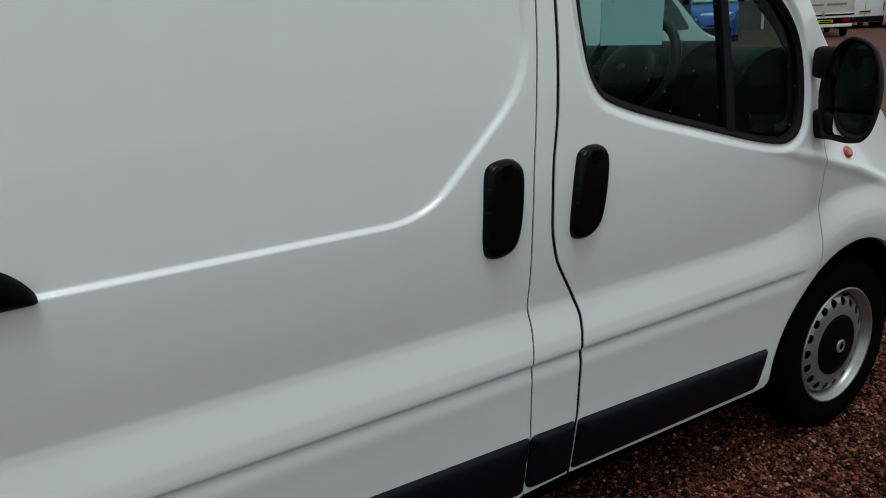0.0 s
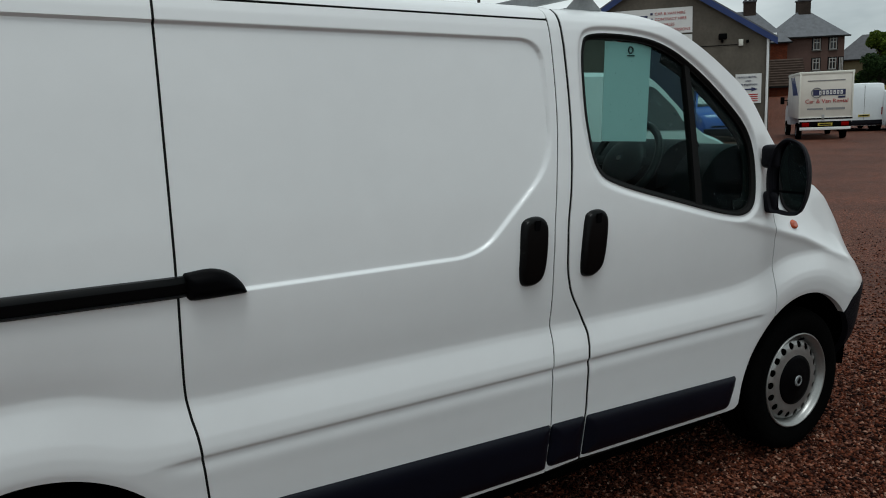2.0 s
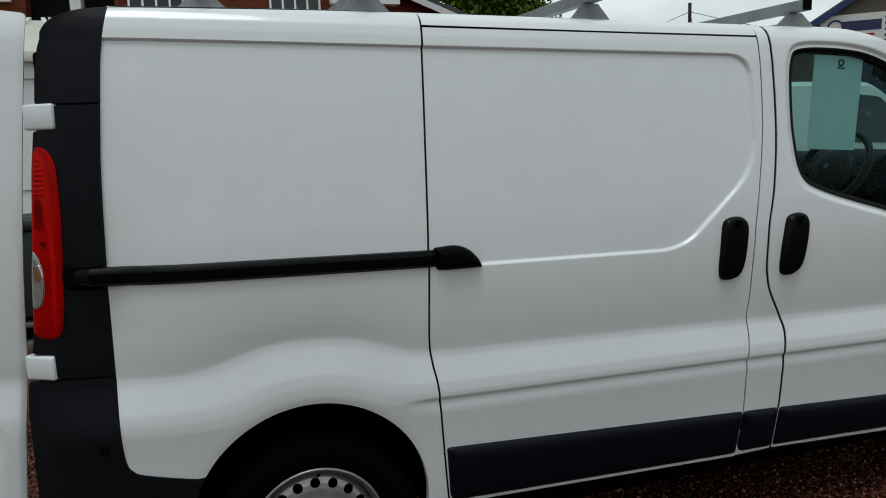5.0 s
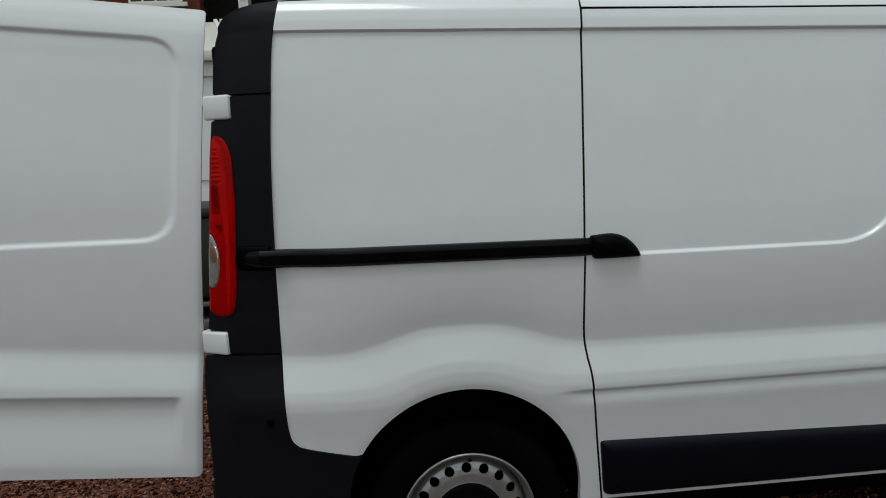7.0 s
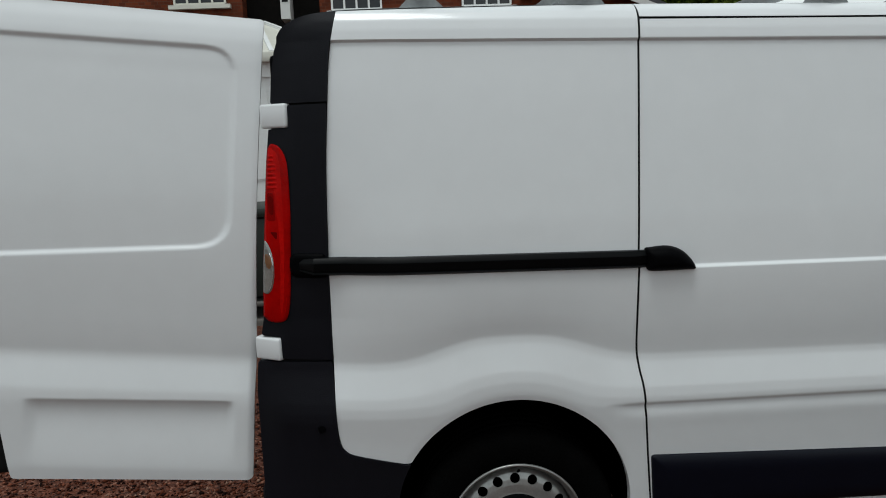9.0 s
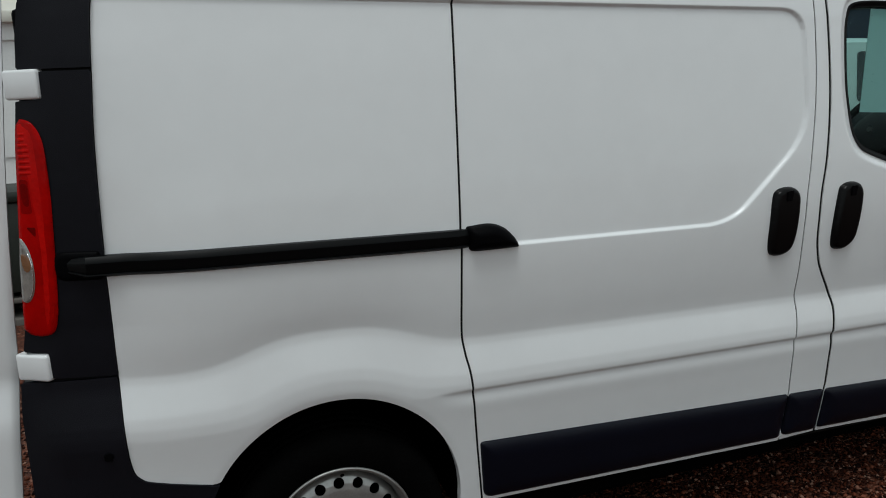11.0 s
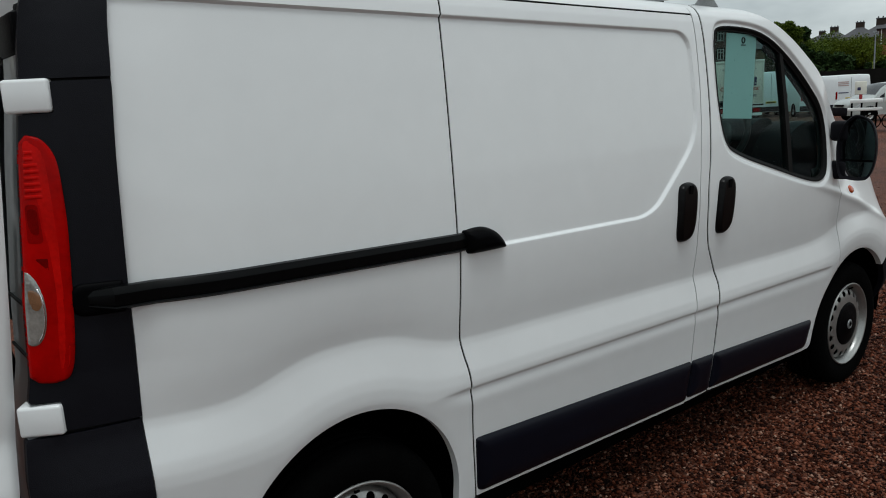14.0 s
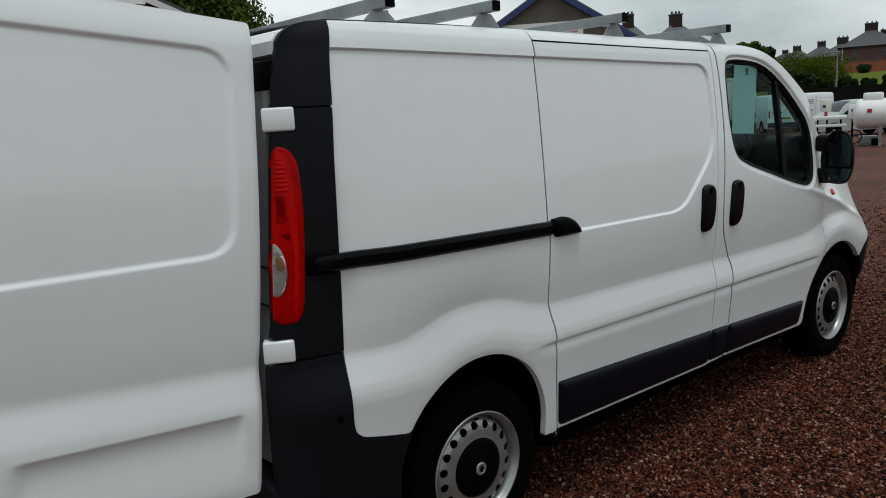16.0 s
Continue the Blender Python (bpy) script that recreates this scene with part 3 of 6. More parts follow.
pillar_side = shifted(PILLAR_EDGE, -0.002)
top_pillar = left_edge(1.7225, 1.90, 8) + smooth_line([(-0.666, 1.918), (-0.648, 1.944), (-0.612, 1.966), (-0.56, 1.980), (-0.488, 1.988)], 5) + [p for p in pillar_side if p[1] > 1.735] + [(-0.527, 1.7225)]
mid_pillar = [(-0.646, 1.7165), (-0.528, 1.7165)] + [p for p in pillar_side if 0.94 < p[1] < 1.71] + [(-0.557, 0.936), (-0.717, 0.941), (-0.717, 1.012)] + left_edge(1.014, 1.648, 24) + [(-0.646, 1.650)]
sheet("upper_corner_trim", top_pillar, corner, PILLAR_PL, van, skirt=0.02)
sheet("corner_trim", mid_pillar, corner, PILLAR_PL, van, skirt=0.02)
sheet("hinge_recess", [(-0.700, 1.640), (-0.52, 1.70), (-0.52, 1.735), (-0.695, 1.735)], lambda x, z: corner(x, z) + 0.014, SEAL, van, skirt=0.02)
sheet("hinge_recess", [(-0.785, 0.92), (-0.57, 0.92), (-0.57, 0.95), (-0.70, 1.02), (-0.77, 1.02)], lambda x, z: corner(x, z) + 0.014, SEAL, van, skirt=0.02)
low_corner = left_edge(0.50, 0.93, 10) + [(-0.562, 0.931)] + [p for p in shifted(PILLAR_EDGE, -0.003) if p[1] < 0.93][:-1] + [(-0.352, 0.592)] + arc(REAR_ARCH, 151, 200, 14) + [(-0.40, 0.25), (-0.80, 0.27)]
sheet("rear_bumper", low_corner, lambda x, z: corner(x, z) - 0.004 * step(0.95, 0.90, z), GREY_PL, van, skirt=0.03)
LIGHT = left_edge(1.075, 1.590, 30) + smooth_line([(-0.705, 1.606), (-0.680, 1.596), (-0.662, 1.565), (-0.656, 1.52), (-0.656, 1.42), (-0.661, 1.33), (-0.671, 1.19), (-0.680, 1.11), (-0.694, 1.068), (-0.722, 1.057), (-0.752, 1.060)], 5)
light = raised("tail_light", LIGHT, lambda x, z: corner(x, z) - 0.003, 0.006, RED_LENS, van, "red tail light with a round clear lens", edge=0.016, cell=0.004)
REVERSE = [(max(-0.750 + 0.031 * math.cos(t), float(corner_edge(1.23 + 0.084 * math.sin(t))) + 0.002), 1.23 + 0.084 * math.sin(t)) for t in np.linspace(0, 2 * math.pi, 36)[:-1]]
raised("clear_lens", REVERSE, lambda x, z: corner(x, z) - 0.0080, 0.005, CLEAR_LENS, light, "clear ribbed reversing lens", cell=0.004)
raised("bulb", smooth_line([(-0.748, 1.268), (-0.738, 1.274), (-0.728, 1.262), (-0.726, 1.240), (-0.734, 1.226), (-0.746, 1.232)], 4, True), lambda x, z: corner(x, z) - 0.0125, 0.0012, AMBER_GLASS, light, "amber bulb behind the lens", cell=0.004, edge=0.004)
for r in (0.020, 0.026):
    bow = [(-0.750 + r * math.cos(t), 1.226 + 2.75 * r * math.sin(t)) for t in np.linspace(-1.25, 0.75, 14)]
    ribbon("lens_ring", bow, 0.0028, lambda x, z: corner(x, z) - 0.0128, CHROME, light)
FACE = smooth_line([(-0.714, 1.582), (-0.692, 1.586), (-0.678, 1.555), (-0.675, 1.45), (-0.682, 1.25), (-0.697, 1.105), (-0.713, 1.094), (-0.706, 1.20), (-0.700, 1.30), (-0.706, 1.45)], 5, True)
raised("reflector", FACE, lambda x, z: corner(x, z) - 0.0086, 0.0006, BRIGHTRED_LENS, light, "bright red reflector behind the lens", cell=0.004, edge=0.012, back=0.004)
raised("dark_lens", rounded([(-0.727, 1.460), (-0.704, 1.460), (-0.702, 1.372), (-0.733, 1.372)], 0.012, 5), lambda x, z: corner(x, z) - 0.0088, 0.0006, DARKRED_LENS, light, cell=0.003, edge=0.014, back=0.003)
raised("deep_lens", smooth_line([(-0.723, 1.448), (-0.709, 1.446), (-0.708, 1.42), (-0.710, 1.392), (-0.724, 1.396), (-0.727, 1.425)], 4, True), lambda x, z: corner(x, z) - 0.0092, 0.0005, DEEPRED_LENS, light, cell=0.003, edge=0.010, back=0.003)
raised("deep_lens", rounded([(-0.726, 1.340), (-0.702, 1.340), (-0.704, 1.312)], 0.005, 3), lambda x, z: corner(x, z) - 0.0090, 0.0006, DEEPRED_LENS, light, cell=0.003, edge=0.006, back=0.003)
for q in range(8):
    z0 = 1.470 + 0.0135 * q
    w = 0.020 if q < 6 else 0.014
    left = max(-0.7125 - w, float(corner_edge(z0)) + 0.008)
    rib = [(left, z0), (-0.7125 + w, z0), (-0.7125 + w, z0 + 0.0085), (left, z0 + 0.0085)]
    raised("lens_rib", rib, lambda x, z: corner(x, z) - 0.0088, 0.0020, BRIGHTRED_LENS, light, cell=0.003, edge=0.004, back=0.003)
ribbon("lens_rim", smooth_line([(-0.752, 1.082), (-0.728, 1.076), (-0.706, 1.083), (-0.694, 1.105), (-0.690, 1.14)], 5), 0.007, lambda x, z: corner(x, z) - 0.0088, BRIGHTRED_LENS, light)
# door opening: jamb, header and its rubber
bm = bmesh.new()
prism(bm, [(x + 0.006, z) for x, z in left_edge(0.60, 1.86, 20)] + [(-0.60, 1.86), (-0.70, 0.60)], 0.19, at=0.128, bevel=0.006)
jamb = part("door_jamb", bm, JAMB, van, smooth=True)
for z in (1.115, 1.235):
    bm = bmesh.new()
    x = float(corner_edge(z))
    box(bm, (x + 0.002, 0.13, z - 0.003), (x + 0.012, 0.31, z + 0.003))
    part("jamb_seam", bm, SEAL, jamb)
bm = bmesh.new()
box(bm, (float(corner_edge(1.81)) - 0.004, 0.135, 1.775), (-0.655, 0.322, 1.868), 0.012)
part("jamb_buffer", bm, BLACK, jamb, smooth=True)
bm = bmesh.new()
m = pose(-0.605, float(corner(-0.605, 0.722)) - 0.008, 0.722, 90, 0, 0)
bmesh.ops.create_cone(bm, cap_ends=True, segments=20, radius1=0.013, radius2=0.011, depth=0.006, matrix=m)
part("bumper_plug", bm, BLACK, van)

# sliding rail and its cap
bm = bmesh.new()
rail = [(0.0, 0.026), (-0.006, 0.025), (-0.015, 0.014), (-0.0165, 0.010), (-0.014, -0.013), (-0.006, -0.014), (-0.006, -0.018), (-0.015, -0.0185), (-0.016, -0.0215), (-0.008, -0.027), (0.012, -0.027), (0.012, 0.026)]
rings = []
for x in np.linspace(-0.64, 0.425, 24):
    zc = 1.2335 - 0.0265 * (x + 0.55) + 0.002
    y0 = float(flank(max(x, -0.5), 1.2)) if x > -0.6 else float(corner(x, 1.235))
    k = 1.0 if x > -0.62 else 0.7
    rings.append([bm.verts.new((x, y0 + dy * k, zc + dz * k)) for dy, dz in rail])
for a, b in zip(rings, rings[1:]):
    for q in range(len(rail)):
        bm.faces.new((a[q], a[(q + 1) % len(rail)], b[(q + 1) % len(rail)], b[q]))
bm.faces.new(rings[0])
bm.faces.new(rings[-1][::-1])
part("sliding_rail", bm, RAIL, van, "black sliding door rail", smooth=True, angle=25)
raised("rail_end", rounded([(-0.672, 1.200), (-0.672, 1.276), (-0.562, 1.272), (-0.562, 1.197)], [0.030, 0.030, 0.006, 0.006], 6), lambda x, z: corner(x, z) - 0.001, 0.010, BLACK, van, edge=0.016, cell=0.004)
CAP = smooth_line([(0.412, 1.238), (0.43, 1.243), (0.485, 1.245), (0.527, 1.230), (0.558, 1.200), (0.570, 1.172), (0.55, 1.168), (0.44, 1.169), (0.415, 1.176), (0.41, 1.2)], 4, True)
raised("rail_cap", CAP, lambda x, z: np.full(np.shape(x), 0.008), 0.040, BLACK, sliding, "black rail end cap", edge=0.03, cell=0.005)


# door handles
def door_handle(outline, parent):
    h = raised("door_handle", outline, flank, 0.022, GLOSSBLACK, parent, "black pull handle", edge=0.016, cell=0.0045)
    c = np.array(outline).mean(axis=0)
    bm = bmesh.new()
    y = float(flank(c[0], c[1])) - 0.0225
    prism(bm, rounded([(c[0] - 0.004, c[1] + 0.062), (c[0] + 0.016, c[1] + 0.062), (c[0] + 0.022, c[1] + 0.096), (c[0] + 0.000, c[1] + 0.096)], 0.004, 3), 0.003, at=y - 0.001)
    part("finger_plate", bm, BLACK, h)
    return h


door_handle(smooth_line([(1.489, 1.225), (1.500, 1.253), (1.53, 1.264), (1.572, 1.262), (1.594, 1.240), (1.597, 1.20), (1.585, 1.10), (1.565, 1.052), (1.525, 1.035), (1.488, 1.043), (1.478, 1.08), (1.482, 1.15)], 5, True), sliding)
h = door_handle(smooth_line([(1.766, 1.225), (1.778, 1.250), (1.81, 1.261), (1.848, 1.257), (1.866, 1.232), (1.866, 1.19), (1.852, 1.10), (1.835, 1.055), (1.795, 1.03), (1.755, 1.036), (1.745, 1.07), (1.752, 1.15)], 5, True), cab_door)
bm = bmesh.new()
bmesh.ops.create_cone(bm, cap_ends=True, segments=20, radius1=0.008, radius2=0.008, depth=0.004, matrix=pose(1.802, -0.014, 1.057, 90))
part("lock", bm, GREY_PL, h, "steel key lock")

# black mouldings
for outline, owner in (([(0.436, 0.565), (1.6195, 0.513), (1.6030, 0.340), (0.4495, 0.364)], sliding), ([(1.6252, 0.5125), (1.7790, 0.506), (1.7650, 0.344), (1.6090, 0.346)], van),
                       ([(1.7895, 0.505), (2.636, 0.465), (2.632, 0.42), (2.606, 0.321), (1.7755, 0.347)], cab_door)):
    raised("side_moulding", rounded(outline, [0.012, 0.012, 0.02, 0.03, 0.012][:len(outline)]), flank, 0.020, SILL_PL, owner, "blue-grey plastic moulding", edge=0.060)

# window frame, glass and the bar
c = np.array(WINDOW).mean(axis=0)


def offset_in(poly, d):
    p = np.array(poly)
    t = np.roll(p, -1, 0) - np.roll(p, 1, 0)
    t /= np.linalg.norm(t, axis=1)[:, None]
    nrm = np.stack([-t[:, 1], t[:, 0]], 1)
    sgn = np.sign(np.sum(nrm * (c - p), axis=1))[:, None]
    return [tuple(q) for q in p + nrm * sgn * d]


GLASS_EDGE = offset_in(WINDOW, 0.016)
outer = offset_in(WINDOW, -0.004)
sheet("window_rubber", outer, lambda x, z: flank(x, z) - 0.003 + 0.012 * step(0.004, 0.018, signed(x, z, outer)), SEAL, cab_door, holes=[GLASS_EDGE], cell=0.005, skirt=0.03)
FRIT = smooth_line([(2.60, 1.186), (2.655, 1.196), (2.682, 1.235), (2.692, 1.36), (2.652, 1.468), (2.530, 1.590), (2.380, 1.708), (2.240, 1.785)], 6)
ribbon("window_border", FRIT, 0.050, lambda x, z: flank(x, z) + 0.020, SEAL, cab_door)
pane = sheet("window_pane", offset_in(WINDOW, 0.012), lambda x, z: flank(x, z) + 0.018, GLASS, cab_door, cell=0.03, skirt=0.004)
sheet("window_bar", [(2.344, 1.780), (2.370, 1.770), (2.396, 1.195), (2.358, 1.207)], lambda x, z: flank(x, z) + 0.006, SEAL, cab_door, cell=0.008)
sheet("far_window_pane", offset_in(WINDOW, 0.0), lambda x, z: flank(x, z) + 0.018, GLASS, van, cell=0.03, skirt=0.004, mirror=WIDTH)
sheet("far_window_bar", [(2.340, 1.80), (2.372, 1.78), (2.398, 1.19), (2.352, 1.20)], lambda x, z: flank(x, z) + 0.006, SEAL, van, cell=0.02, mirror=WIDTH)

# rain drops on the glass
def drops(name, count, outline, depth, size, parent, seed, mirror=None):
    rng = np.random.default_rng(seed)
    o = np.array(outline)
    lo, hi = o.min(axis=0), o.max(axis=0)
    p = lo + (hi - lo) * rng.random((count * 3, 2))
    p = p[inside(p[:, 0], p[:, 1], outline)][:count]
    y = depth(p[:, 0], p[:, 1])
    r = size * (0.4 + 1.9 * rng.random(len(p)) ** 4)
    unit = np.array([(1, 0, 0), (0, 0, 1), (-1, 0, 0), (0, 0, -1), (0.5, -0.55, 0.45), (-0.5, -0.55, 0.45), (-0.4, -0.5, -0.6), (0.4, -0.5, -0.6)])
    v = unit[None] * r[:, None, None] * np.array([1, 1, 1.25]) + np.stack([p[:, 0], y, p[:, 1]], 1)[:, None, :]
    f = np.array([(0, 4, 7, 7), (0, 1, 4, 4), (1, 5, 4, 4), (1, 2, 5, 5), (2, 6, 5, 5), (2, 3, 6, 6), (3, 7, 6, 6), (3, 0, 7, 7), (4, 5, 6, 7)])
    v = v.reshape(-1, 3)
    if mirror is not None:
        v[:, 1] = mirror - v[:, 1]
    faces = []
    for q in range(len(p)):
        faces += [tuple(dict.fromkeys((a + 8 * q).tolist())) for a in f]
    return tagged(mesh_object(name, v, faces, WATER, parent), kind="stuff")


drops("water_drops", 520, GLASS_EDGE, lambda x, z: flank(x, z) + 0.0175, 0.0013, pane, 3)
drops("far_water_drops", 650, GLASS_EDGE, lambda x, z: flank(x, z) + 0.017, 0.0024, van, 4, mirror=WIDTH)

# door mirror
bm = bmesh.new()
HOUSING = smooth_line([(-0.020, 1.17), (-0.005, 1.30), (-0.03, 1.40), (-0.075, 1.45), (-0.12, 1.452), (-0.165, 1.42), (-0.188, 1.34), (-0.185, 1.24), (-0.16, 1.165), (-0.12, 1.148), (-0.06, 1.152)], 5, True)
mc = np.array(HOUSING).mean(axis=0)
rings = []
for x, k in ((2.752, 0.90), (2.745, 0.97), (2.750, 1.0), (2.772, 0.96), (2.795, 0.84), (2.815, 0.5)):
    rings.append([bm.verts.new((x, mc[0] + (a - mc[0]) * k, mc[1] + (b - mc[1]) * k)) for a, b in HOUSING])
for a, b in zip(rings, rings[1:]):
    for q in range(len(a)):
        bm.faces.new((a[q], a[(q + 1) % len(a)], b[(q + 1) % len(a)], b[q]))
bm.faces.new(rings[-1])
mirror = part("door_mirror", bm, GREY_PL, cab_door, "black door mirror with two glasses", smooth=True)
for lo, hi in ((1.245, 1.6), (1.0, 1.235)):
    pts = [(mc[0] + (a - mc[0]) * 0.91, min(max(mc[1] + (b - mc[1]) * 0.91, lo), hi)) for a, b in HOUSING]
    bm = bmesh.new()
    vs = [bm.verts.new((2.765 + 0.17 * (a - mc[0]) + (0 if hi > 1.3 else -0.10 * (hi - b)), a, b)) for a, b in pts]
    bmesh.ops.remove_doubles(bm, verts=vs, dist=0.0005)
    bm.faces.new([v for v in bm.verts])
    part("mirror_glass", bm, MIRROR, mirror)
for z, half, y1 in ((1.378, 0.048, 0.040), (1.190, 0.044, 0.055)):
    bm = bmesh.new()
    box(bm, (2.765, -0.05, z - half), (2.83, y1, z + half), 0.02, 3)
    part("mirror_arm", bm, GREY_PL, mirror, smooth=True)

# side repeater
raised("side_indicator", smooth_line([(2.966, 1.085), (2.99, 1.093), (3.012, 1.083), (3.014, 1.062), (2.992, 1.053), (2.968, 1.062)], 4, True), flank, 0.012, ORANGE_LENS, van, "orange side indicator", edge=0.014, cell=0.004)


# ---- wheels ----
def build_wheel():
    w = thing("wheel", "", "")
    tyre = [(0.205, 0.03), (0.215, 0.005), (0.235, -0.004), (0.275, -0.010), (0.305, -0.006), (0.322, 0.008), (0.330, 0.03), (0.333, 0.05), (0.326, 0.054), (0.333, 0.058), (0.334, 0.09), (0.327, 0.094), (0.334, 0.098), (0.334, 0.14), (0.327, 0.144), (0.333, 0.148), (0.330, 0.19), (0.30, 0.215), (0.22, 0.21), (0.205, 0.19)]
    v, f = lathe(tyre, 96)
    w_tyre = mesh_object("tyre", v, f, RUBBER, w)
    rim = [(0.218, 0.006), (0.222, -0.002), (0.217, -0.007), (0.212, -0.003), (0.209, 0.008), (0.205, 0.010), (0.203, 0.018), (0.200, 0.022), (0.196, 0.054)]
    v, f = lathe(rim, 96)
    r1 = mesh_object("rim", v, f, STEEL, w)
    nh = 18

    def dish(x, z):
        r = np.hypot(x, z)
        return np.interp(r, [0.105, 0.12, 0.145, 0.165, 0.182, 0.190, 0.1965], [0.003, 0.006, 0.008, 0.012, 0.021, 0.032, 0.050])

    def circle(cx, cz, rx, rz, n, turn=0.0):
        return [(cx + rx * math.cos(a) * math.cos(turn) - rz * math.sin(a) * math.sin(turn), cz + rx * math.cos(a) * math.sin(turn) + rz * math.sin(a) * math.cos(turn)) for a in np.linspace(0, 2 * math.pi, n, endpoint=False)]
    vents = [circle(0.1655 * math.cos(a), 0.1655 * math.sin(a), 0.0160, 0.0165, 20, a) for a in (np.arange(nh) + 0.5) * 2 * math.pi / nh]
    disc = sheet("wheel_disc", circle(0, 0, 0.1965, 0.1965, 110), dish, STEEL, w, holes=vents + [circle(0, 0, 0.108, 0.108, 60)], cell=0.0055, skirt=0.004)
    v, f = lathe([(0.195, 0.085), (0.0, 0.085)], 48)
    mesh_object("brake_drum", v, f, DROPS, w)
    cap = [(0.119, 0.013), (0.115, 0.003), (0.098, -0.001), (0.065, -0.004), (0.05, -0.010), (0.0, -0.012)]
    v, f = lathe(cap, 64)
    mesh_object("hub_cap", v, f, BLACK, w)
    v, f = lathe([(0.026, -0.008), (0.025, -0.014), (0.019, -0.0165), (0.017, -0.0145), (0.0, -0.0145)], 40)
    mesh_object("emblem", v, f, GALV, w, "plain silver disc")
    bm = bmesh.new()
    prism(bm, rounded([(-0.012, -0.003), (0.0, 0.014), (0.012, 0.003), (0.0, -0.014)], 0.003, 3), 0.003, at=-0.018)
    part("emblem_mark", bm, BLACK, w)
    bm = bmesh.new()
    bmesh.ops.create_cone(bm, cap_ends=True, segments=10, radius1=0.005, radius2=0.004, depth=0.04, matrix=pose(0.012, 0.02, 0.186, 60))
    part("valve", bm, RUBBER, w)
    return w


wheel = build_wheel()
wheel.parent = van
wheel.matrix_world = pose(0, 0.055, 0.333)
for m in (pose(3.098, 0.055, 0.333, 0, 12), pose(0, WIDTH - 0.055, 0.333, 0, 0, 180), pose(3.098, WIDTH - 0.055, 0.333, 0, 0, 180)):
    copy_thing(wheel, m)

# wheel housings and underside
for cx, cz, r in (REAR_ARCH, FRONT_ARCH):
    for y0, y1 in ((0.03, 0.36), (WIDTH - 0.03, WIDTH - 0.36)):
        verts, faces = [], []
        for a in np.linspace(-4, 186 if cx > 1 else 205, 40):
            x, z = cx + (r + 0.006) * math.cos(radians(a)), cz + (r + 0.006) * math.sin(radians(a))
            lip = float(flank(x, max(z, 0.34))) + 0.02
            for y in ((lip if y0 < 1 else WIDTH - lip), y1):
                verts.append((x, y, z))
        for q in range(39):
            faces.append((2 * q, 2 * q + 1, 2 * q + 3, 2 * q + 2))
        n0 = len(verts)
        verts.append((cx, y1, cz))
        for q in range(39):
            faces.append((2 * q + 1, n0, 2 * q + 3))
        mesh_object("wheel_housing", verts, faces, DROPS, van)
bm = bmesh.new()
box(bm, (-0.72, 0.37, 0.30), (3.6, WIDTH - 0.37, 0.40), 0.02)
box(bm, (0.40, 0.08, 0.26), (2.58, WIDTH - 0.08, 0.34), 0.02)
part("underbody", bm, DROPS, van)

# load space and bulkhead
bm = bmesh.new()
box(bm, (-0.70, 0.38, 0.52), (1.58, WIDTH - 0.38, 0.55), 0.004)
part("load_floor", bm, INTERIOR_GREY, van)
bm = bmesh.new()
box(bm, (1.60, 0.14, 0.40), (1.635, WIDTH - 0.14, 1.90), 0.01)
part("bulkhead", bm, INTERIOR_GREY, van)
for y in (0.10, WIDTH - 0.125):
    bm = bmesh.new()
    box(bm, (-0.60, y, 0.84), (1.6, y + 0.025, 1.85), 0.006)
    part("load_lining", bm, INTERIOR_GREY, van)
bm = bmesh.new()
prism(bm, [(-0.655, 1.886), (-0.660, 1.925), (-0.640, 1.952), (-0.56, 1.974), (-0.47, 1.984), (-0.47, 1.886)], WIDTH - 0.33, at=0.165, bevel=0.008)
part("rear_header", bm, WHITE, van, smooth=True)
bm = bmesh.new()
box(bm, (-0.658, 0.158, 1.868), (-0.60, WIDTH - 0.158, 1.888), 0.008)
box(bm, (-0.68, 0.152, 1.64), (-0.64, 0.172, 1.884), 0.008)
part("door_seal", bm, SEAL, van, smooth=True)
# closed far rear door
bm = bmesh.new()
box(bm, (-0.79, 0.965, 0.53), (-0.72, WIDTH - 0.09, 1.94), 0.03, m=Matrix.Translation((-0.74, 0, 1.2)) @ pose(0, 0, 0, 0, 4) @ Matrix.Translation((0.74, 0, -1.2)))
part("far_rear_door", bm, WHITE, van, smooth=True)
sheet("far_corner_trim", top_pillar, corner, PILLAR_PL, van, cell=0.03, mirror=WIDTH, skirt=0.05)
sheet("far_corner_trim", mid_pillar, corner, PILLAR_PL, van, cell=0.03, mirror=WIDTH, skirt=0.05)
sheet("far_rear_bumper", low_corner, corner, GREY_PL, van, cell=0.03, mirror=WIDTH, skirt=0.05)
bm = bmesh.new()
box(bm, (-0.82, 0.12, 0.30), (-0.72, WIDTH - 0.12, 0.52), 0.03)
part("rear_step", bm, GREY_PL, van, smooth=True)

# ---- open rear door, hung on a leaning hinge line ----
DOOR = Matrix(((-0.9945, 0, 0.104, -0.908), (0, 1, 0, 0.135), (0.104, 0, 0.9945, 0.0), (0, 0, 0, 1)))
DOOR_W = 0.797


def door_flip(v):
    return DOOR @ Vector(v)


DOOR_INSET = rounded([(0.088, 1.895), (0.98, 1.897), (0.98, 1.222), (0.088, 1.297)], [0.09, 0.01, 0.01, 0.10])


